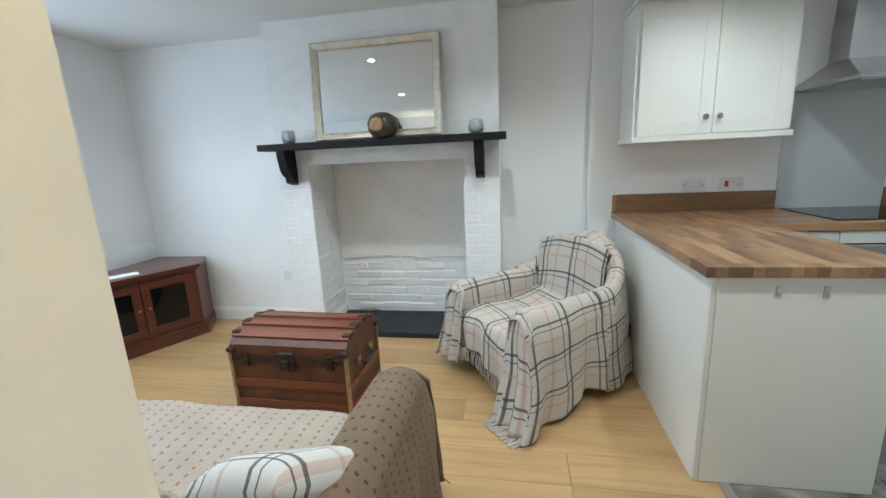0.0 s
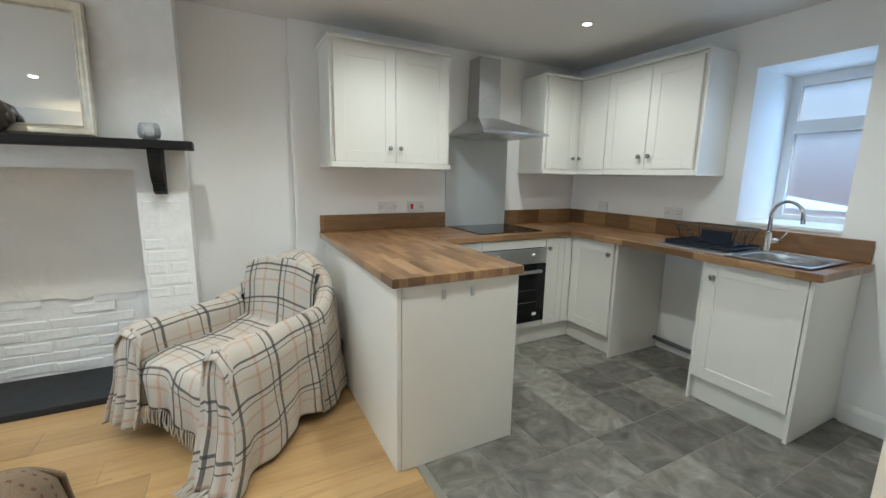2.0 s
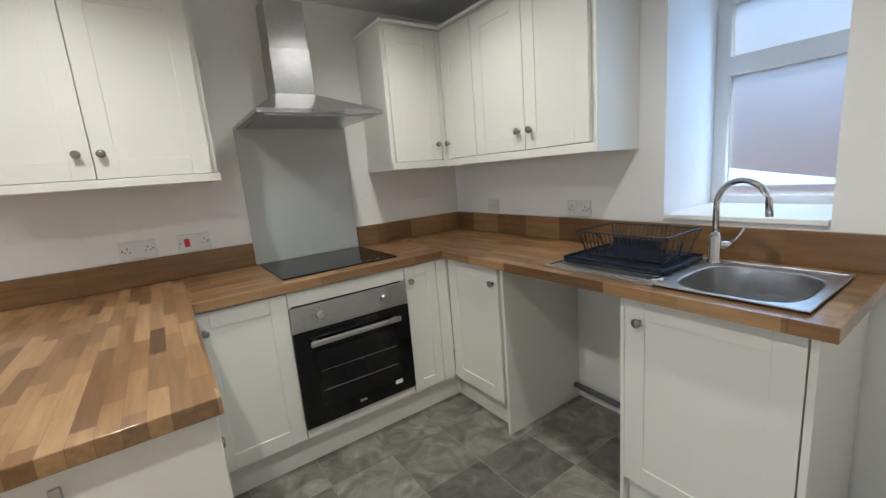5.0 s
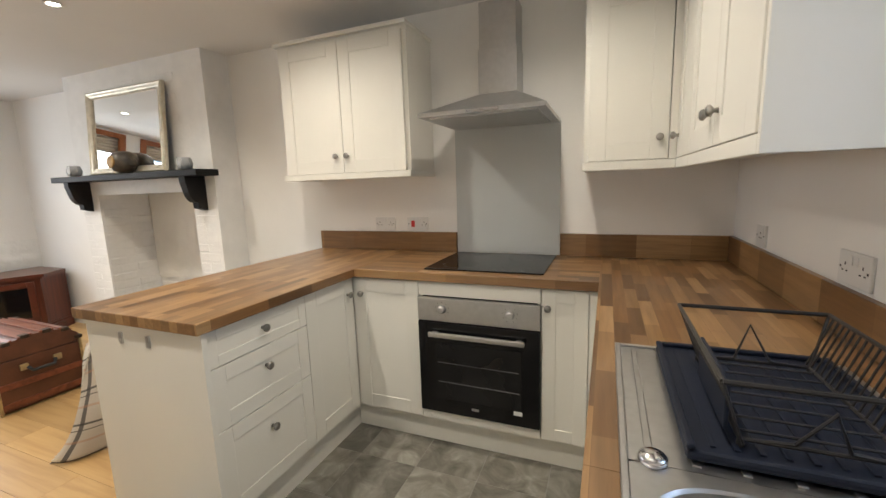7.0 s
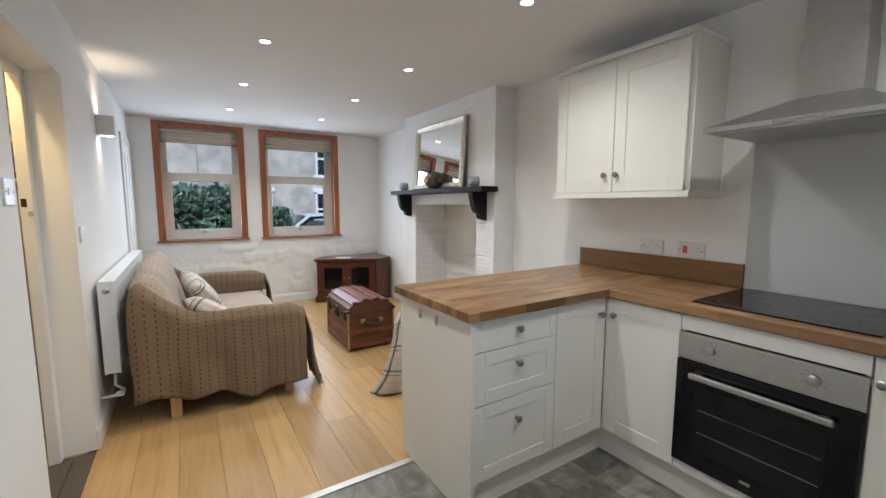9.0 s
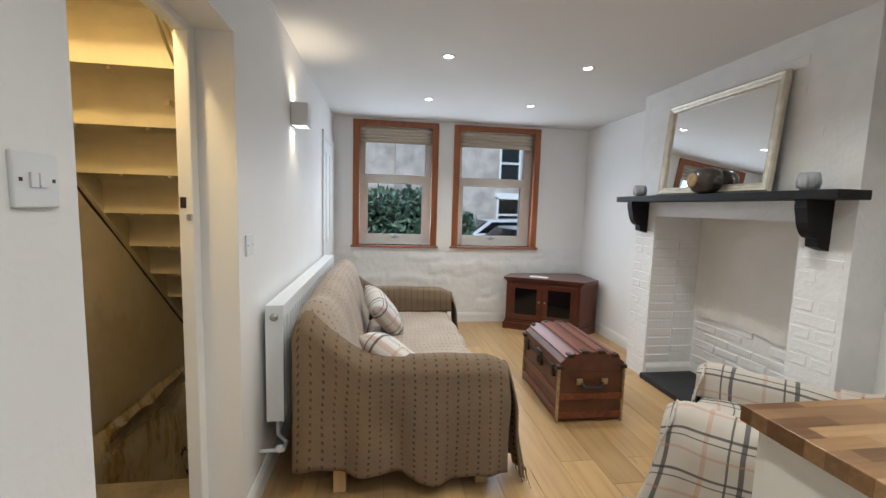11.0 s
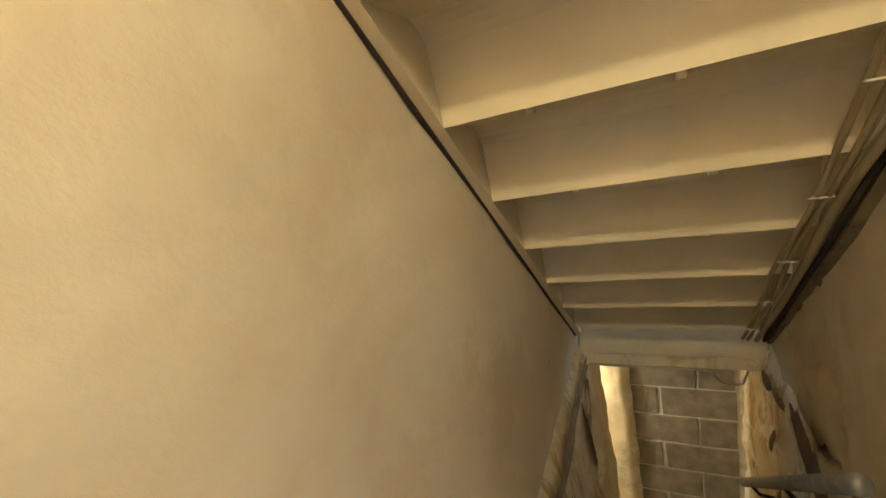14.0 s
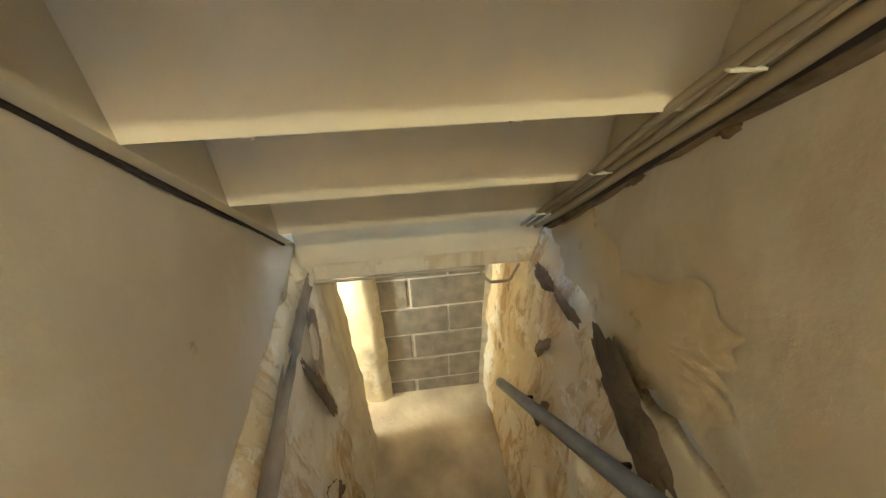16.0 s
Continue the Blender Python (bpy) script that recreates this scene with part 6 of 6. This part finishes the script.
# solid dark strip that paints the shade of the gap below the string
part("string_gap_shade", ragged_strip(-0.737, -0.7275, 0.0, 0.014, 2), SHADEBROWN, stair, "dark strip standing in for the shaded gap along the string")
part("side_board", extrude_poly([(xa, za + 0.012), (xb, zb + 0.012), (xb, zb + 0.16), (xa, za + 0.16)], "y", 0.073, 0.112), WEATHERED, stair, "weathered old board between string and wall")
part("batten", ragged_strip(0.082, 0.114, 0.012, 0.042, 7), WEATHERED, stair, "rough dirty batten along the wall")
part("bottom_board", boxes((-4.04, -4.02, -0.73, 0.10, -0.02, 0.25, 0.003)), STAIRPAINT, stair)
for k, (x, y, z) in enumerate([(-2.30, -0.13, 1.80)]):
    part("wedge_block", boxes((x - 0.03, x + 0.02, y - 0.012, y + 0.012, z - 0.012, z + 0.014, 0.003)), STAIRPAINT, stair)
cab = thing("stair_cables", "old grey cables clipped along the stair string", "cable")
for j, (y, dz, r) in enumerate([(-0.004, -0.008, 0.0065), (0.020, -0.009, 0.0065), (0.050, -0.018, 0.011), (0.074, -0.020, 0.007)]):
    pts = []
    for k in range(40):
        t = k / 39
        x, z = lerp(xa, xb, t), lerp(za, zb, t)
        pts.append((x, y + 0.006 * math.sin(7 * t * math.pi + j), z + dz + 0.005 * math.sin(11 * t * math.pi + 2 * j)))
    part("cable", tube(pts, r, 8), CABLE if j != 3 else SHADEBROWN, cab, smooth=True)
for k in range(10):
    t = 0.05 + 0.1 * k
    x, z = lerp(xa, xb, t), lerp(za, zb, t)
    part("cable_clip", boxes((x - 0.005, x + 0.005, -0.014, 0.032, z - 0.018, z - 0.0135, 0.002)), STAIRPAINT, cab)
drop = [(-4.0, -0.70, -0.075), (-4.01, -0.5, -0.085), (-4.01, -0.3, -0.08), (-4.01, -0.12, -0.085), (-4.0, -0.08, -0.15), (-4.0, 0.0, -0.15), (-3.98, 0.02, -0.06)]
part("cable", tube([along(drop, k / 30) for k in range(31)], 0.006, 8), CABLE, cab, smooth=True)

# handrail, hooks, bed slats, poles
hr = thing("handrail", "grey painted pipe handrail on the cellar wall", "handrail")
ra, rb = Vector((-3.926, -0.02, -0.66)), Vector((-2.76, -0.02, 0.49))
part("rail_pipe", tube([ra, lerp(ra, rb, 0.5), rb], 0.021, 14), PIPEGREY, hr, smooth=True)
for t in (0.10, 0.55, 0.95):
    p = lerp(ra, rb, t)
    part("rail_bracket", tube([p, p + Vector((0, 0.04, -0.06)), p + Vector((0, 0.10, -0.07))], 0.008, 8), TRUNKIRON, hr, smooth=True)

rail = thing("hook_rail", "cream board with five dark iron coat hooks", "coat rack")
part("rail_board", boxes((-2.20, -1.62, -0.735, -0.715, 1.668, 1.70, 0.004), (-2.20, -1.62, -0.735, -0.722, 1.70, 1.712, 0.002)), STAIRPAINT, rail)
for x in (-1.70, -1.81, -1.92, -2.04, -2.14):
    h = part("coat_hook", tube([(x, -0.715, 1.69), (x, -0.685, 1.70), (x, -0.672, 1.735), (x, -0.678, 1.78), (x, -0.680, 1.828)], 0.0052, 8), BLACKWIRE, rail, "dark iron coat hook", smooth=True)
    part("hook_boss", lathe([(0.016, 0), (0.018, 0.006), (0.010, 0.014)], 14, pose(x, -0.715, 1.715, 90)), BLACKWIRE, rail, smooth=True)
    part("lower_hook", tube([(x, -0.70, 1.70), (x, -0.672, 1.690), (x, -0.656, 1.700), (x, -0.653, 1.716)], 0.0052, 8), BLACKWIRE, rail, smooth=True)

gate = thing("slatted_panel", "black painted slatted bed panel leaning against the wall", "slatted panel", pose(-1.832, -0.615, 0.0, 6, 0, 0))
for x in (-0.15, 0.15):
    part("stile", boxes((x - 0.025, x + 0.025, -0.02, 0.02, 0.0, 0.86, 0.003)), BLACKPAINT, gate)
for k in range(9):
    z = 0.075 + 0.094 * k
    part("slat", boxes((-0.125, 0.125, -0.010, 0.010, z - 0.022, z + 0.022, 0.002)), BLACKPAINT, gate)
PALE = material("pale_cloth", (0.35, 0.30, 0.22), 0.9, vary=0.1, scale=12)
poles = thing("timber_lengths", "bundle of old pine boards and rods stood on end", "timber")
for k, (x, y, w, d, h, lean) in enumerate([(-1.580, -0.700, 0.022, 0.020, 2.2, -2.8), (-1.603, -0.700, 0.019, 0.020, 2.25, -3.1), (-1.572, -0.684, 0.017, 0.016, 2.1, -2.6), (-1.594, -0.682, 0.014, 0.014, 2.15, -2.9)]):
    part("timber_length", boxes((-w / 2, w / 2, -d / 2, d / 2, 0, h, 0.003)), OLDPINE, poles, m=pose(x, y, 0, 0.6, lean, 8 * k))
part("tie_string", tube([(-1.69, -0.682, 1.0), (-1.65, -0.666, 0.99), (-1.612, -0.670, 1.0)], 0.003, 6), PAPER, poles, "white tie")
part("tie_string", tube([(-1.69, -0.682, 1.66), (-1.65, -0.666, 1.68), (-1.612, -0.670, 1.66)], 0.003, 6), PAPER, poles, "white tie")
bulb = thing("cellar_bulb", "bare lit bulb on a pendant in the cellar head", "bulb", pose(-1.40, -0.10, 2.42))
gb = part("bulb_glass", lathe([(0.012, 0.05), (0.014, 0.03), (0.03, 0.0), (0.026, -0.02), (0.01, -0.03)], 16), GLOW, bulb, smooth=True)
gb.visible_shadow = False
part("flex", tube([(0, 0, 0.05), (0, 0, 0.20)], 0.004, 6), PLASTICWHITE, bulb)
bulb2 = thing("cellar_bulb", "bare lit bulb in the lower cellar", "bulb", pose(-4.25, -1.45, -0.35))
gb = part("bulb_glass", lathe([(0.012, 0.05), (0.014, 0.03), (0.03, 0.0), (0.026, -0.02), (0.01, -0.03)], 16), GLOW, bulb2, smooth=True)
gb.visible_shadow = False
part("flex", tube([(0, 0, 0.05), (0, 0, 0.41)], 0.004, 6), PLASTICWHITE, bulb2)

# ---- the street outside ----
GROUND = material("pale_road_tarmac", (0.10, 0.10, 0.105), 0.9, vary=0.2, scale=3)
STONEWALL = material("weathered_sandstone", (0.40, 0.36, 0.32), 0.9, vary=0.3, scale=1.6, bump=0.5, bump_scale=6)
ROOFSLATE = material("grey_roof_slate", (0.11, 0.11, 0.12), 0.7, vary=0.3, scale=4)
LEAF = material("hedge_leaf", (0.075, 0.125, 0.075), 0.55, vary=0.6, scale=5)
GRASS = material("verge_grass", (0.09, 0.16, 0.04), 0.9, vary=0.4, scale=6)
structure("ground", boxes((-400, XW - 0.31, -300, 300, -0.62, -0.40), (XW - 0.3, 400, -300, -3.0, -0.62, -0.40), (XW - 0.3, 400, 4.2, 300, -0.62, -0.40), (2.6, 400, -3.0, 4.2, -0.62, -0.40)), GROUND, "grey tarmac street", "ground")


def house(name, label, x, y0, y1, h, wins):
    b = thing(name, label, "house")
    part("wall", boxes((x - 6, x, y0, y1, -0.42, h)), STONEWALL, b)
    part("roof", extrude_poly([(x + 0.35, h), (x - 3, h + 2.8), (x - 6.35, h)], "y", y0 - 0.2, y1 + 0.2), ROOFSLATE, b)
    for y, z, w, t in wins:
        wd = part("window", boxes((x, x + 0.05, y - w / 2 - 0.12, y + w / 2 + 0.12, z - 0.14, z), (x, x + 0.05, y - w / 2 - 0.10, y + w / 2 + 0.10, z + t, z + t + 0.2),
                                  (x, x + 0.06, y - w / 2, y - w / 2 + 0.08, z, z + t), (x, x + 0.06, y + w / 2 - 0.08, y + w / 2, z, z + t),
                                  (x, x + 0.06, y - w / 2, y + w / 2, z + t - 0.08, z + t), (x, x + 0.055, y - w / 2, y + w / 2, z + t / 2 - 0.04, z + t / 2 + 0.04)), PLASTICWHITE, b, "white framed window with pale stone sill")
        part("pane", boxes((x, x + 0.02, y - w / 2 + 0.08, y + w / 2 - 0.08, z, z + t)), BLACKGLASS, wd)
    return b


house("terraced_house", "weathered stone terraced house across the street", -19.0, -7.0, 1.35, 6.2, [(-4.6, 2.6, 1.1, 1.6), (-1.0, 2.6, 1.1, 1.6), (-4.6, 0.3, 1.1, 1.6), (-1.0, 0.3, 1.1, 1.6)])
house("terraced_house", "weathered stone terraced house with white framed windows", -18.6, 1.36, 12.0, 6.0, [(3.4, 2.7, 0.8, 1.3), (6.6, 2.7, 1.0, 1.5), (3.6, 0.3, 1.1, 1.6), (6.6, 0.3, 1.1, 1.6)])


def hedge(name, label, x0, x1, y0, y1, z1, n, seed):
    h = thing(name, label, "hedge")
    rnd = random.Random(seed)
    part("branches", boxes((x0 + 0.25, x1 - 0.25, y0 + 0.15, y1 - 0.15, -0.41, z1 - 0.35)), material("hedge_twig", (0.02, 0.022, 0.014), 0.9, vary=0.4), h)
    verts, faces = [], []
    for k in range(n):
        c = Vector((rnd.uniform(x0, x1), rnd.uniform(y0, y1), rnd.uniform(-0.35, z1)))
        c += 0.16 * noise.noise_vector(c * 1.7)
        if x0 + 0.35 < c.x < x1 - 0.35 and c.z < z1 - 0.4:
            c.x = x1 - rnd.uniform(0, 0.3)
        e = Euler((rnd.uniform(0, 6), rnd.uniform(0, 6), rnd.uniform(0, 6))).to_matrix()
        s = rnd.uniform(0.05, 0.10)
        i = len(verts)
        verts += [c + e @ Vector(p) * s for p in ((-1, 0, 0), (0, -0.5, 0.12), (1, 0, 0), (0, 0.5, 0.12))]
        faces += [(i, i + 1, i + 2), (i, i + 2, i + 3)]
    me = bpy.data.meshes.new("leaves")
    me.from_pydata(verts, [], faces)
    me.materials.append(LEAF)
    lf = new("leaves", me)
    lf.parent = h
    tagged(lf, "dense dark green leaves", kind="stuff")
    return h


hedge("garden_hedge", "tall dense green hedge in front of the window", -9.6, -8.3, -4.5, 2.05, 1.75, 12500, 4)
hedge("shrub", "small green shrub beside the street", -11.6, -10.8, 2.5, 3.3, 1.25, 1600, 9)


def car(name, label, m, paint):
    c = thing(name, label, "car", m)
    side = [(-2.1, 0.30), (-2.12, 0.62), (-1.95, 0.80), (-1.35, 0.92), (-0.75, 1.38), (0.75, 1.42), (1.55, 0.98), (2.05, 0.90), (2.12, 0.55), (2.05, 0.28)]
    bm = extrude_poly(side, "x", -0.84, 0.84)
    bmesh.ops.bevel(bm, geom=[e for e in bm.edges], offset=0.05, segments=2, affect="EDGES")
    part("body", bm, paint, c, smooth=True)
    for s in (-1, 1):
        x0, x1 = sorted((s * 0.842, s * 0.848))
        part("side_window", extrude_poly([(-1.2, 0.95), (-0.72, 1.32), (0.72, 1.36), (1.35, 1.0)], "x", x0, x1), BLACKGLASS, c)
        for y in (-1.3, 1.3):
            w = part("wheel", lathe([(0.31, -0.09), (0.31, 0.09)], 24, pose(s * 0.76, y, 0.31, 0, 90)), RUBBER, c, smooth=True)
            part("rim", lathe([(0.20, 0), (0.18, 0.015), (0.05, 0.02)], 20, pose(s * 0.85, y, 0.31, 0, 90 * s)), STEEL, w, smooth=True)
    part("windscreen", boxes((-0.68, 0.68, -0.02, 0.02, -0.29, 0.29)), BLACKGLASS, c, m=pose(0, -1.07, 1.165, -52))
    return c


car("parked_car", "silver car parked in the street", pose(-8.6, 4.3, -0.40, 0, 0, 8), material("silver_car_paint", (0.45, 0.47, 0.48), 0.3, 0.4, vary=0.02))
car("parked_car", "pale grey car parked across the street", pose(-14.2, 5.1, -0.40, 0, 0, 3), material("pale_grey_car_paint", (0.40, 0.41, 0.43), 0.3, vary=0.02))
bin_ = thing("wheelie_bin", "dark blue wheeled bin by the hedge", "bin", pose(-8.6, 2.6, -0.40))
part("bin_body", extrude_poly([(-0.24, 0.05), (0.24, 0.05), (0.29, 1.0), (-0.29, 1.0)], "x", -0.27, 0.27), NAVY, bin_)
part("bin_lid", boxes((-0.30, 0.30, -0.32, 0.32, 1.0, 1.05, 0.02)), NAVY, bin_)
yard = thing("yard_wall", "red brick yard wall outside the kitchen window", "wall")
YARDBRICK = material("red_yard_brick", (0.52, 0.25, 0.16), 0.9, vary=0.25, scale=5, bump=0.5)
part("wall_face", boxes((4.1, 4.3, -3.0, 6.0, -0.5, 1.75)), YARDBRICK, yard)

# ---- pieces: planks, vinyl tiles, bricks, blocks ----
def piece(name, me, parent, x, y, z, m=None):
    ob = bpy.data.objects.new(name, me)
    scene.collection.objects.link(ob)
    ob.parent = parent
    ob.matrix_basis = m if m is not None else Matrix.Translation((x, y, z))
    return ob


rnd = random.Random(11)
PW, PL = 0.192, 1.28
cache = {}
def plank_mesh(w, l):
    key = (round(w, 3), round(l, 3))
    if key not in cache:
        bm = bmesh.new()
        box(bm, 0.0006, l - 0.0006, 0.0006, w - 0.0006, 0, 0.010, 0.0008, 1)
        cache[key] = mesh_of("plank", bm, OAK)
    return cache[key]
y = YS + 0.001
while y < YNL - 0.002:
    w = min(PW, YNL - 0.001 - y)
    x = XW - rnd.choice((0.15, 0.4, 0.65, 0.9, 1.1))
    while x < -0.905:
        a, b = max(x, XW), min(x + PL, -0.886)
        if b - a > 0.02:
            piece("plank", plank_mesh(w, b - a), floor, a, y, -0.010)
        x += PL
    y += w
TILE = 0.305
cache2 = {}
def tile_mesh(w, l):
    key = (round(w, 3), round(l, 3))
    if key not in cache2:
        bm = bmesh.new()
        box(bm, 0.002, w - 0.002, 0.002, l - 0.002, 0, 0.009, 0.001, 1)
        cache2[key] = mesh_of("vinyl_tile", bm, LINO)
    return cache2[key]
part("vinyl_joint_bed", boxes((-0.884, XE, YS, YN, -0.0095, -0.0018)), LINOJOINT, floor)
nx = int((XE + 0.884) / TILE) + 1
for i in range(nx):
    x0, x1 = -0.884 + i * TILE, min(-0.884 + (i + 1) * TILE, XE)
    yy = YS
    while yy < 2.66 and x1 - x0 > 0.01:
        y1 = min(yy + TILE, 2.70)
        piece("vinyl_tile", tile_mesh(x1 - x0, y1 - yy), floor, x0, yy, -0.009)
        yy += TILE


def brick_mesh(w, h, d, seed, rough=0.0022):
    bm = bmesh.new()
    box(bm, 0, w, 0, d, 0, h, 0.006, 1)
    r = random.Random(seed)
    for v in bm.verts:
        v.co += Vector((r.uniform(-1, 1), r.uniform(-1, 1), r.uniform(-1, 1))) * rough
    return mesh_of("brick", bm, BRICKWHITE)
full = [brick_mesh(0.213, 0.064, 0.02, k) for k in range(3)]
worn = [brick_mesh(0.205 + 0.012 * (k % 3), 0.058 + 0.004 * (k % 2), 0.02, 20 + k, 0.004) for k in range(6)]
half = [brick_mesh(0.104, 0.064, 0.02, 10 + k) for k in range(3)]
for x0, x1 in ((-3.458, -3.222), (-2.058, -1.812)):
    for c in range(17):
        z = 0.01 + c * 0.073
        dy = YB - 0.0015 - 0.002 * rnd.random()
        if c % 2:
            piece("brick", rnd.choice(full), breast, x0 + 0.012, dy, z)
        else:
            piece("brick", rnd.choice(half), breast, x0 + 0.004, dy, z)
            piece("brick", rnd.choice(half), breast, x0 + 0.124, dy + 0.003 * rnd.random(), z)
for c in range(16):
    z = 0.06 + c * 0.073
    for k in range(2):
        for x, s in ((-3.22, 1), (-2.06, -1)):
            m = pose(x + s * (0.003 + 0.003 * rnd.random()), YB + 0.012 + 0.218 * k - (0.0 if c % 2 else 0.0), z, 0, 0, 90) if s > 0 else pose(x - 0.004, YB + 0.226 + 0.218 * k, z, 0, 0, -90)
            if c % 2 == 0 or k == 0:
                piece("brick", rnd.choice(full), breast, 0, 0, 0, m)
for c in range(7):
    z = 0.06 + c * 0.073
    x = -3.20 + (0.0 if c % 2 else 0.11)
    while x < -2.29:
        if c < 5 or rnd.random() < 0.55:
            piece("brick", rnd.choice(worn), breast, 0, 0, 0, pose(x + 0.008 * rnd.random(), 3.443 - 0.005 * rnd.random(), z + 0.006 * rnd.random(), 0, rnd.uniform(-1.5, 1.5), 0))
        x += 0.224
for c in range(12):
    for k in range(7):
        if rnd.random() < 0.22:
            x, z = -3.44 + 0.224 * k + (0.11 if c % 2 else 0), 1.40 + 0.075 * c
            if x < -2.03:
                piece("brick", rnd.choice(full), breast, x, YB - 0.0015 - 0.002 * rnd.random(), z)
bme = bmesh.new()
box(bme, 0, 0.02, 0, 0.43, 0, 0.213, 0.005, 1)
bfull = mesh_of("block", bme, BLOCKMAT)
bme = bmesh.new()
box(bme, 0, 0.02, 0, 0.205, 0, 0.213, 0.005, 1)
bhalf = mesh_of("block", bme, BLOCKMAT)
for c in range(8):
    z = CFLOOR - 0.10 + 0.225 * c
    y = -0.585 - (0.0 if c % 2 else 0.22)
    while y < 0.06:
        if y < -0.6:
            piece("block", bhalf, blockwall, -4.648, -0.59, z)
        else:
            piece("block", bfull if y + 0.43 < 0.13 else bhalf, blockwall, -4.648, y, z)
        y += 0.44
